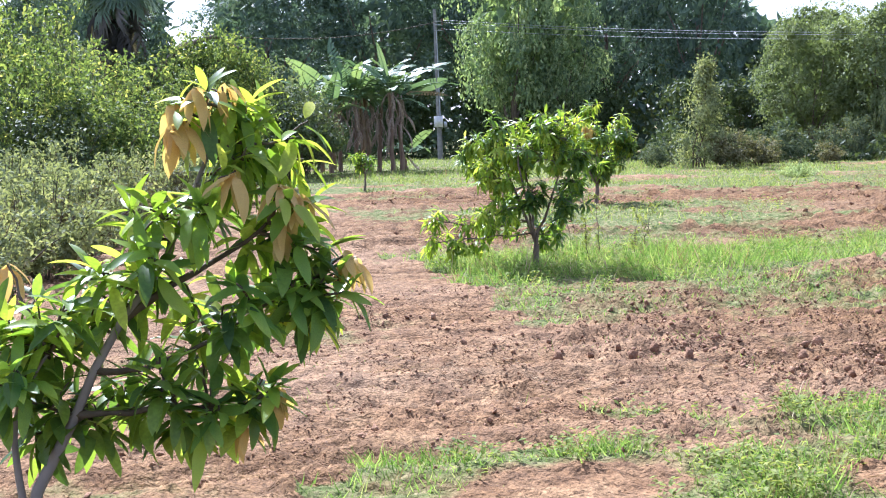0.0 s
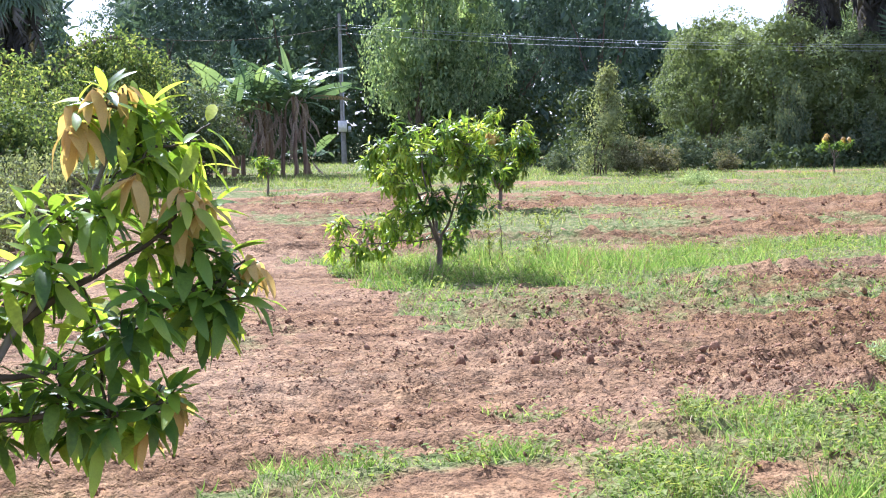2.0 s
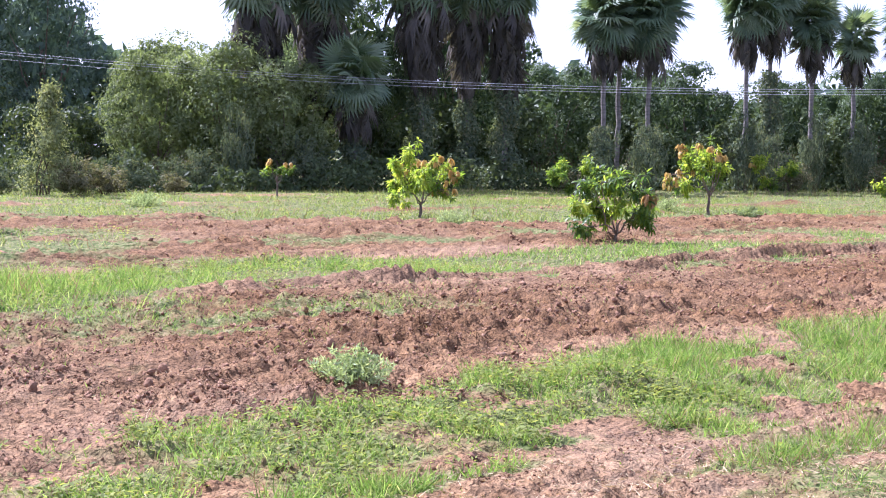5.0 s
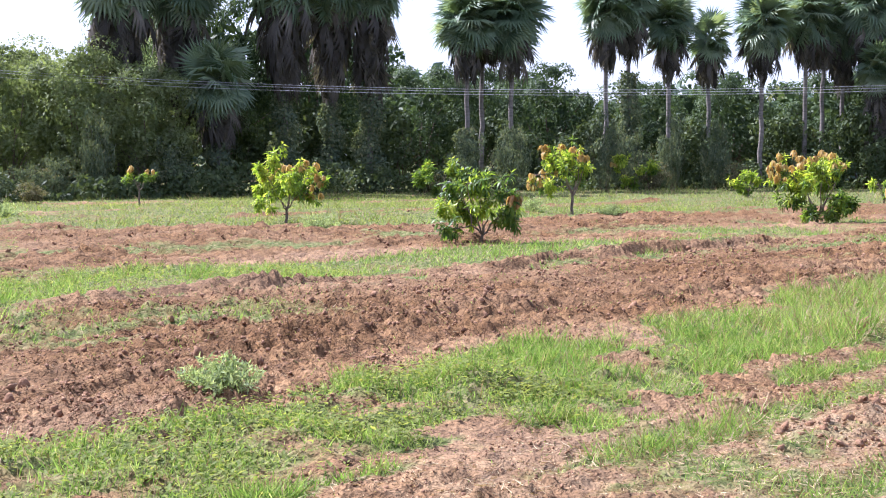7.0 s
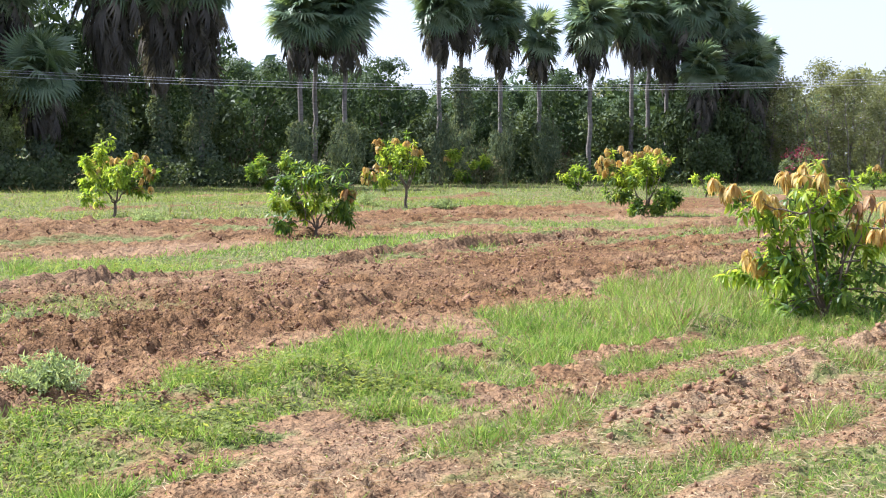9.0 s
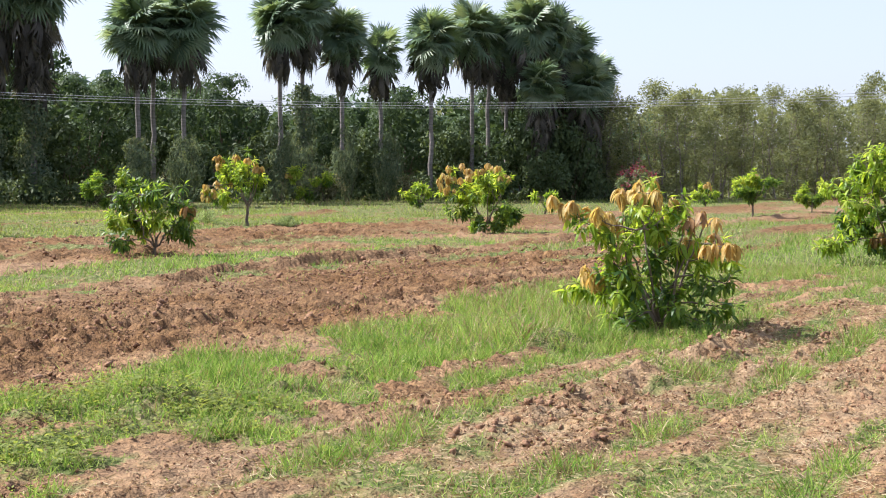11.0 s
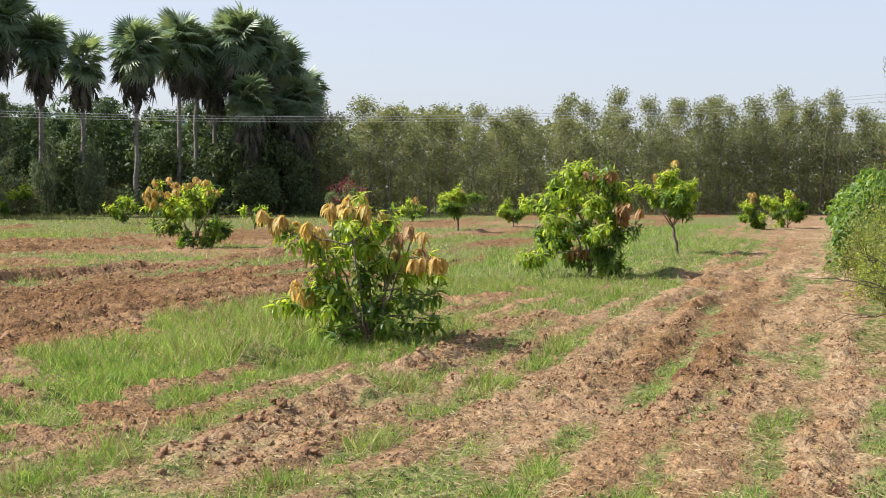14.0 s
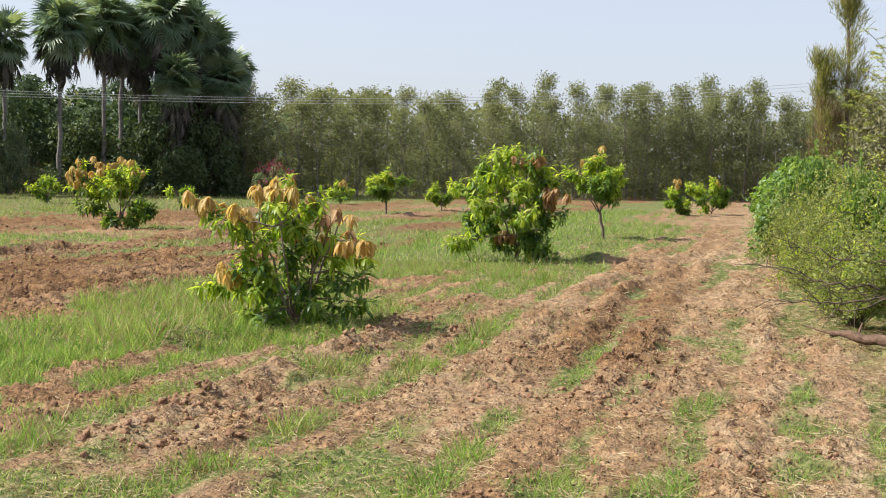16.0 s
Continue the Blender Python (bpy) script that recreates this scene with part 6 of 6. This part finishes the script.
def build_hedge():
    h = briar((1.5, 1.25, 2.1), 110, 100, 0.055)
    climber = shrub("hedge_shrub", "green broad-leaved climber over the hedge", "shrub", (0.8, 0.7, 0.5), M_BROAD, 18, 100, 0.085, "hedge along the path", 8, hang=0.2, shoots=40)
    spread(climber, [(15.2, -1.6, 0, 0.6, 1.5), (17.8, -1.3, 200, 0.5, 1.75), (22.8, -0.9, 40, 0.75, 2.0), (25.4, -0.8, 120, 0.6, 1.9)])
    spread(h, [(14.4, -1.75, 0, 0.9, 0.8), (14.6, -1.05, 200, 0.45, 0.45), (16.4, -0.9, 120, 0.5, 0.6), (18.2, -0.75, 10, 0.5, 0.7), (20.6, -0.6, 50, 0.55, 0.8), (15.6, -2.0, 70, 1.0, 0.95), (17.6, -1.8, 140, 1.0, 1.0), (19.6, -1.7, 210, 1.05, 1.0), (22.0, -1.5, 280, 1.1, 1.05), (24.6, -1.4, 30, 1.1, 1.05)])
    g = shrub("hedge_shrub", "darker broad-leaved shrub in the hedge", "shrub", (1.35, 1.2, 1.2), M_BROAD, 26, 190, 0.15, "hedge along the path", 10, hang=0.4)
    spread(g, [(25.5, -0.5, 200, 0.6, 0.75), (28.6, -1.2, 90, 1.0, 1.05), (31.6, -1.1, 130, 1.1, 1.1), (35.0, -1.2, 0, 1.1, 1.15), (38.5, -1.9, 80, 1.2, 1.2), (43.0, -2.0, 170, 1.2, 1.2), (49, -2.3, 20, 1.4, 1.3), (56, -3.0, 60, 1.4, 1.3)])
    d = shrub("hedge_shrub", "dry brown bush behind the hedge", "shrub", (2.0, 1.6, 1.6), M_DRYBUSH, 24, 300, 0.11, "hedge along the path", 12)
    spread(d, [(42, -3.6, 0, 1.2, 1.5), (47, -4.0, 90, 1.2, 1.6), (36, -4.2, 40, 1.1, 1.3)])
    # dead twigs that hang out over the path
    for p0, p1 in (((13.4, -1.5, 0.52), (13.5, -0.05, 0.42)), ((13.6, -1.2, 0.55), (13.9, 0.0, 0.75)), ((14.1, -1.3, 0.8), (14.2, -0.25, 0.95)), ((13.3, -1.6, 0.75), (13.2, -0.7, 0.25))):
        ob = thing("dead_branch", (0, 0, 0), "bare thorny dead branch reaching out of the hedge", "branch", "dead branches of the hedge")
        line = bend(p0, p1, 14, -0.04, 0.018)
        s = Soup()
        tube(s, line, 0.016, 0.003, 5)
        part("stem", s.mesh("stem", M_TWIG), ob)
        for k in range(16):
            i = rng.integers(3, 13)
            e = line[i] + rng.normal(0, 0.14, 3) + (0, 0.12, 0)
            side = bend(line[i], e, 5, 0.02, 0.006)
            s = Soup()
            tube(s, side, 0.006, 0.002, 3)
            tube(s, bend(side[2], side[2] + rng.normal(0, 0.07, 3), 3), 0.003, 0.0015, 3)
            part("twig", s.mesh("twig", M_TWIG), ob)
    # casuarina: two spires of fine upswept sprays, a dry brown lower skirt
    ob = thing("casuarina_tree", (39.5, -2.6, 0), "feathery casuarina tree with olive and dry brown needles above the hedge", "tree")
    w, s, dry = Soup(), Soup(), Soup()
    for bx_, by_, top, wide, count in ((0.1, 0.35, 8.2, 0.095, 46), (0.0, 1.05, 5.2, 0.13, 30)):
        tube(w, bend((bx_, by_ * 0.4, -0.1), (bx_, by_, top), 9, 0, 0.03), 0.10, 0.015, 7)
        for k in range(count):
            z = top * (0.30 + 0.68 * rng.random())
            a = rng.uniform(0, 6.28)
            r = (top + 0.4 - z) * wide * rng.uniform(0.6, 1.5) + 0.12
            root = np.array([bx_, by_ * (0.4 + 0.6 * z / top), z])
            tip = root + np.array([math.cos(a) * r, math.sin(a) * r, 0.9 * r + 0.25])
            tube(w, bend(root, tip, 4, -0.05), 0.014, 0.004, 3)
            n = 190
            t = rng.random(n)[:, None]
            pos = root * (1 - t) + tip * t + rng.normal(0, 0.10, (n, 3))
            dd = unit(unit(tip - root) * 0.8 + rng.normal(0, 0.45, (n, 3)) + (0, 0, 0.5))
            scatter(dry if z < 3.4 and rng.random() < 0.6 else s, *SLIVER, pos, frames(dd, rng.normal(size=(n, 3))), np.stack([rng.uniform(0.14, 0.30, n), np.full(n, 0.014), np.full(n, 0.2)], -1))
    part("trunk", w.mesh("trunk", M_BARK), ob)
    part("needles", s.mesh("needles", M_NEEDLE), ob)
    if dry.n:
        part("dry_needles", dry.mesh("dry_needles", M_DRYNEEDLE), ob, "dry brown needles")
    # acacia whose sprays reach into the sky over the hedge
    ob = thing("acacia_tree", (20.3, -2.38, 0), "slender acacia with bright feathery sprays above the hedge", "tree")
    w, s = Soup(), Soup()
    tube(w, bend((0, 0, -0.1), (0.3, 0.5, 3.6), 8, 0, 0.03), 0.06, 0.02, 6)
    for k in range(30):
        z = rng.uniform(2.0, 3.6)
        a = rng.uniform(0, 6.28)
        tip = np.array([0.3 + math.cos(a) * 0.75, 0.5 + math.sin(a) * 0.75, z + rng.uniform(-0.1, 0.8)])
        line = bend((0.2, 0.35, z - 0.3), tip, 8, 0.1)
        tube(w, line, 0.007, 0.003, 3)
        for i in range(3, 8):      # feather leaves: a rib with two rows of leaflets
            b = rng.uniform(0, 6.28)
            rib = bend(line[i], line[i] + np.array([math.cos(b), math.sin(b), rng.uniform(-0.3, 0.3)]) * rng.uniform(0.16, 0.28), 9, 0.02)
            tube(w, rib, 0.002, 0.001, 3)
            q = np.repeat(rib[1:], 4, axis=0) + rng.normal(0, 0.008, (32, 3))
            side = np.tile([[1.0], [-1.0], [1.0], [-1.0]], (8, 1)) * np.array([-math.sin(b), math.cos(b), 0])
            scatter(s, *DIAMOND, q, frames(side + rng.normal(0, 0.25, (32, 3)), np.tile([0, 0, 1.0], (32, 1)) + rng.normal(0, 0.3, (32, 3))), rng.uniform(0.035, 0.055, 32))
    part("trunk", w.mesh("trunk", M_TWIG), ob)
    part("leaves", s.mesh("leaves", M_HEDGE), ob)
    # fallen log
    s = Soup()
    tube(s, bend((12.95, -0.72, 0.16), (12.15, -1.55, 0.10), 12, 0.02, 0.014), 0.03, 0.075, 8, 0.2)
    tube(s, bend((12.75, -0.95, 0.16), (12.9, -1.0, 0.28), 4), 0.02, 0.008, 5)
    tube(s, bend((12.95, -0.72, 0.16), (13.25, -0.45, 0.2), 5), 0.012, 0.004, 4)
    tagged(new("fallen_log", s.mesh("fallen_log", M_LOG)), "bleached dead branch lying on dry grass by the hedge", "log")


rng = np.random.default_rng(9)
build_hedge()


def pink_bush():
    ob = shrub("bougainvillea", "bush with magenta flowers among green leaves", "shrub", (1.3, 1.1, 1.0), M_THICKET, 16, 180, 0.13)
    ob.matrix_basis = pose(62.0, 24.0, 0)
    n = 420
    c = rng.integers(0, 12, n)
    cp = ellipsoid_points(12, 0.8) * (1.25, 1.0, 0.9) + (0, 0, 1.15)
    s = Soup()
    leaf_cloud(s, np.abs(cp[c] * (0, 0, 1)) + cp[c] * (1, 1, 0) + rng.normal(0, 0.15, (n, 3)), unit(rng.normal(size=(n, 3))), 0.13)
    tagged(part("flowers", s.mesh("flowers", M_PINK), ob, "magenta bracts"), kind="stuff")


pink_bush()


# ---- grass, weeds, straw, clods ----
def sample(n, u0, u1, v0, v1, weight):
    u, v = rng.uniform(u0, u1, n), rng.uniform(v0, v1, n)
    az = np.degrees(np.arctan2(u, v))
    keep = (rng.random(n) < weight(u, v) * np.clip(0.85 + 0.6 * vnoise(u, v, 0.28, 61), 0.1, 1)) & (az > -9) & (az < 97)
    return u[keep], v[keep]


def blades(name, label, areas, length, width, material, weight, lie=0.35, lift=0.0, raised=0.0):
    s = Soup()
    for n, u0, u1, v0, v1, k in areas:
        u, v = sample(n, u0, u1, v0, v1, weight)
        m = len(u)
        if not m:
            continue
        a = rng.uniform(0, 2 * np.pi, m)
        tall = 0.5 + 0.85 * np.clip(cover_of(u, v) - 0.4, 0, 1)
        d = np.stack([np.cos(a) * lie, np.sin(a) * lie, np.ones(m) - lift], -1) + rng.normal(0, 0.25, (m, 3))
        clump = 0.75 + 0.55 * vnoise(u, v, 0.35, 51)
        ln = length * rng.uniform(0.45, 1.25, m) * k ** 0.45 * tall * clump
        scatter(s, *SLIVER, drop(u, v) + (0, 0, raised - 0.01), frames(d, rng.normal(size=(m, 3))), np.stack([ln, width * k * rng.uniform(0.7, 1.3, m), ln], -1))
    tagged(new(name, s.mesh(name, material)), label, "grass", kind="stuff")


def lush(u, v):
    return np.clip((cover_of(u, v) - 0.28) * 1.5, 0, 1)


blades("grass", "fresh green grass in strips between the tilled rows", (
    (95000, 0.2, 10, 4.4, 7.8, 1.0), (62000, 10, 22, 2.2, 8.2, 1.15), (80000, 2, 12, -0.8, 4.8, 0.9), (56000, 2, 12, 9.5, 16.5, 1.1), (26000, 12, 34, 12, 16, 1.7), (16000, 22, 62, 1.5, 8, 2.0), (16000, 17, 50, 7, 13, 1.8)), 0.20, 0.0064, M_GRASS, lush, 0.7)
blades("seedling_grass", "thin seedling grass scattered over the tilled earth", ((26000, 0.5, 12, 5.5, 13, 0.8), (26000, 3, 16, -1.5, 5, 0.8), (16000, 10, 34, 7, 13, 1.3), (22000, 3, 40, 14.5, 32, 1.5)), 0.13, 0.006, M_GRASS,
       lambda u, v: np.clip(0.16 + 0.5 * vnoise(u, v, 0.9, 63) + 0.3 * vnoise(u * 0.2, v, 0.5, 64), 0, 1) * (1 - 0.8 * np.clip(3.0 + 0.05 * v - u, 0, 1) * (v > 5.4)), 0.8)
blades("pale_grass", "pale dry blades among the grass", ((46000, 0.5, 22, 2.5, 7.8, 1.0), (9000, 2, 30, 10, 16.5, 1.5), (8000, 17, 50, 7, 13, 1.9), (8000, 5, 60, 18, 45, 2.6)), 0.22, 0.006, M_STRAW, lush, 0.6)
blades("meadow_grass", "short meadow grass before the grove", ((70000, 5, 40, 20, 48, 1.6), (36000, 30, 75, 8, 44, 2.0), (20000, 0, 22, 38, 70, 2.4)), 0.15, 0.010, M_MEADOW, lush, 0.6)
blades("dry_straw", "dry cut straw lying on the tilled earth", ((80000, 2.5, 16, -2.5, 5.0, 1.0), (14000, 16, 45, -1.5, 4, 1.7), (22000, -1, 10, 6.5, 13, 0.6)), 0.19, 0.0042, M_STRAW,
       lambda u, v: np.clip(straw_of(u, v) * 3.0 + 0.25, 0, 1), 1.6, 0.85, 0.02)


def weeds():
    s = Soup()
    for n, u0, u1, v0, v1, k in ((4600, 1.2, 7, 4.8, 7.0, 0.8), (1500, 7, 22, 3.8, 8, 0.8), (2500, 2, 12, 11.5, 16, 0.9), (4000, 5, 40, 20, 40, 1.3), (900, 2, 12, 0, 4.8, 0.75)):
        u, v = sample(n, u0, u1, v0, v1, lush)
        m = len(u)
        k2 = np.repeat(np.arange(m), 7)
        a = rng.uniform(0, 2 * np.pi, 7 * m)
        base = drop(u, v)[k2] + np.stack([np.cos(a), np.sin(a), 0 * a], -1) * 0.03 * k + np.stack([0 * a, 0 * a, rng.uniform(0.01, 0.13, 7 * m) * k], -1)
        e = rng.uniform(-0.3, 0.7, 7 * m)
        d = np.stack([np.cos(a), np.sin(a), e], -1)
        sz = rng.uniform(0.03, 0.065, 7 * m) * k
        scatter(s, *DIAMOND, base, frames(d, np.tile([0, 0, 1.0], (7 * m, 1)) + rng.normal(0, 0.2, (7 * m, 3))), sz)
    tagged(new("low_weeds", s.mesh("low_weeds", M_WEED)), "low broad-leaved weeds among the grass", "weeds", kind="stuff")


weeds()


def weed_clump(at, wide, tall, label, sprigs=90):
    """A bushy weed: sprigs with narrow leaves, shorter towards the rim."""
    ob = thing("weed_clump", (*at, float(height_of(np.array(at[0]), np.array(at[1])))), label, "weed", "bushy weeds on the field")
    s, w = Soup(), Soup()
    a, lean = rng.uniform(0, 6.28, sprigs), rng.random(sprigs) ** 0.7
    for k in range(sprigs):
        side = np.array([math.cos(a[k]), math.sin(a[k]), 0]) * lean[k] * wide
        tip = side + (0, 0, rng.uniform(0.4, 1.0) * tall * (1.1 - 0.55 * lean[k]))
        line = bend(side * 0.5, tip, 6, 0.01, 0.006)
        q = line[rng.integers(0, 6, 26)] + rng.normal(0, 0.03 * wide, (26, 3))
        leaf_cloud(s, q, unit(rng.normal(size=(26, 3))), 0.13 * wide, LANCE, hang=-0.7, aspect=0.8)
        if k < 16:
            tube(w, line, 0.004, 0.002, 3)
    part("leaves", s.mesh("leaves", M_BLUEWEED), ob)
    part("stem", w.mesh("stem", M_TWIG), ob)


weed_clump((5.15, 7.0), 0.33, 0.25, "bushy blue-green weed clump alone on bare earth")
for at, wide, tall in (((18.5, 21.5), 0.5, 0.35), ((28.8, 24.0), 0.5, 0.45), ((28.2, 20.8), 0.45, 0.3), ((17.4, 33.5), 0.7, 0.4)):
    weed_clump(at, wide, tall, "blue-green weed clump in the short meadow grass", 60)


def tall_weed(at, height):
    """A thin weed with a few side shoots and sparse small leaves."""
    ob = thing("tall_weed", (*at, float(height_of(np.array(at[0]), np.array(at[1])))), "thin upright weed with sparse yellowish leaves in grass", "weed", "tall weeds by the mango tree", turn=rng.uniform(0, 360))
    w, s = Soup(), Soup()
    main = bend((0, 0, -0.03), (rng.normal(0, 0.06), rng.normal(0, 0.06), height), 8, 0, 0.012)
    tube(w, main, 0.006, 0.002, 4)
    for k in range(9):
        i = int(rng.integers(2, 8))
        e = main[i] + np.array([rng.normal(0, 0.09), rng.normal(0, 0.09), rng.uniform(0.06, 0.16)])
        tube(w, bend(main[i], e, 4, 0.01), 0.003, 0.0015, 3)
        q = main[i] + (e - main[i]) * rng.uniform(0.2, 1.1, (12, 1)) + rng.normal(0, 0.018, (12, 3))
        leaf_cloud(s, q, unit(rng.normal(size=(12, 3)) + (0, 0, 0.5)), 0.05, LANCE, hang=0.1)
    part("stem", w.mesh("stem", M_TWIG), ob)
    part("leaves", s.mesh("leaves", M_WEED), ob)


for at, height in (((4.75, 14.2), 0.62), ((5.0, 14.6), 0.7), ((5.25, 14.1), 0.55), ((4.9, 15.3), 0.6), ((5.6, 14.8), 0.5), ((4.45, 14.9), 0.5)):
    tall_weed(at, height)


def clods():
    """Broken lumps of earth on the tilled strips."""
    phi = (1 + 5 ** 0.5) / 2
    ico = unit(np.array([(-1, phi, 0), (1, phi, 0), (-1, -phi, 0), (1, -phi, 0), (0, -1, phi), (0, 1, phi), (0, -1, -phi), (0, 1, -phi), (phi, 0, -1), (phi, 0, 1), (-phi, 0, -1), (-phi, 0, 1)], float))
    tri = np.array([(0, 11, 5), (0, 5, 1), (0, 1, 7), (0, 7, 10), (0, 10, 11), (1, 5, 9), (5, 11, 4), (11, 10, 2), (10, 7, 6), (7, 1, 8), (3, 9, 4), (3, 4, 2), (3, 2, 6), (3, 6, 8), (3, 8, 9), (4, 9, 5), (2, 4, 11), (6, 2, 10), (8, 6, 7), (9, 8, 1)])
    eight_f = np.array([(0, 2, 4), (2, 3, 4), (3, 1, 4), (1, 0, 4), (2, 0, 5), (3, 2, 5), (1, 3, 5), (0, 1, 5)])
    s = Soup()
    for shape in range(6):
        t = np.array([(1, -0.7, 0.5), (-1, -0.8, 0.6), (0.9, 0.8, 0.45), (-0.8, 0.9, 0.6), (0.3, 0.1, 1.0), (0.1, 0, -0.9)], float) * rng.uniform(0.75, 1.2, (6, 3))
        for n, u0, u1, v0, v1, k in ((9500, -1.5, 9, 5.8, 12.2, 0.9), (6500, 3, 16, -0.5, 5, 1.1), (4500, 8, 30, 7, 12.5, 1.2), (4500, 3, 30, 15, 30, 1.3)):
            u, v = sample(n, u0, u1, v0, v1, lambda u, v: np.clip(0.75 - cover_of(u, v) * 0.9, 0, 1) * np.clip(0.55 + 0.8 * vnoise(u, v, 0.5, 41), 0.05, 1) * (1 - 0.75 * np.clip(3.4 - u + 0.05 * v, 0, 1) * (v > 5.2)))
            m = len(u)
            sz = (0.005 + 0.022 * rng.random(m) ** 5 + 0.03 * rng.random(m) ** 22) * k
            if v1 <= 5:
                crest = np.clip(0.35 + 1.3 * vnoise(u * 0.3, v, 0.5, 75), 0, 1)
                sz = (0.007 + 0.023 * rng.random(m) ** 3.2) * (0.5 + 0.7 * crest)
            rot = frames(unit(rng.normal(size=(m, 3))), rng.normal(size=(m, 3)))
            scatter(s, t, eight_f, drop(u, v) + (0, 0, 0.2) * sz[:, None], rot, sz[:, None] * rng.uniform(0.7, 1.3, (m, 3)) * (1, 1, 0.75))
    crumb = np.array([(1, 0.1, -0.3), (-0.6, 0.8, -0.4), (-0.5, -0.9, -0.2), (0.1, 0.0, 0.9)], float)
    crumb_f = np.array([(0, 1, 3), (1, 2, 3), (2, 0, 3), (0, 2, 1)])
    for n, u0, u1, v0, v1, k in ((60000, -1.0, 9, 5.6, 12.5, 1.0), (50000, 3, 12, -0.6, 5, 1.0), (26000, 9, 24, 7, 12.5, 1.5)):
        u, v = sample(n, u0, u1, v0, v1, lambda u, v: np.clip(0.85 - cover_of(u, v) * 0.9, 0, 1) * np.clip(0.5 + 0.9 * vnoise(u, v, 0.35, 43), 0.08, 1))
        m = len(u)
        sz = (0.005 + 0.011 * rng.random(m) ** 2) * k * np.clip(np.hypot(u, v) / 9, 0.55, 1.0)
        scatter(s, crumb, crumb_f, drop(u, v) + (0, 0, 0.2) * sz[:, None], frames(unit(rng.normal(size=(m, 3))), rng.normal(size=(m, 3))), sz[:, None] * rng.uniform(0.7, 1.4, (m, 3)) * (1, 1, 0.7))
    tagged(new("earth_clods", s.mesh("earth_clods", M_CLOD)), "broken clods of red earth on the tilled strips", "clods", kind="stuff")
    for u, v, r in ((3.35, 8.6, 0.045), (3.05, 8.25, 0.04), (3.4, 8.1, 0.045), (4.15, 7.95, 0.05), (4.5, 8.4, 0.05), (2.6, 8.5, 0.05), (5.9, 8.3, 0.05), (6.6, 6.2, 0.06), (10.6, 5.1, 0.07)):
        t = ico * rng.uniform(0.6, 1.3, (12, 1)) * (r, r * 0.75, r * 1.3)
        me = mesh_of("earth_clod", t, tri, M_CLOD)
        ob = new("earth_clod", me)
        ob.matrix_basis = pose(u, v, float(height_of(np.array(u), np.array(v))) + r * 0.5, 0, 0, rng.uniform(0, 360))
        tagged(ob, "large dry clod of red earth on tilled ground", "clod", "large clods on the field")


clods()
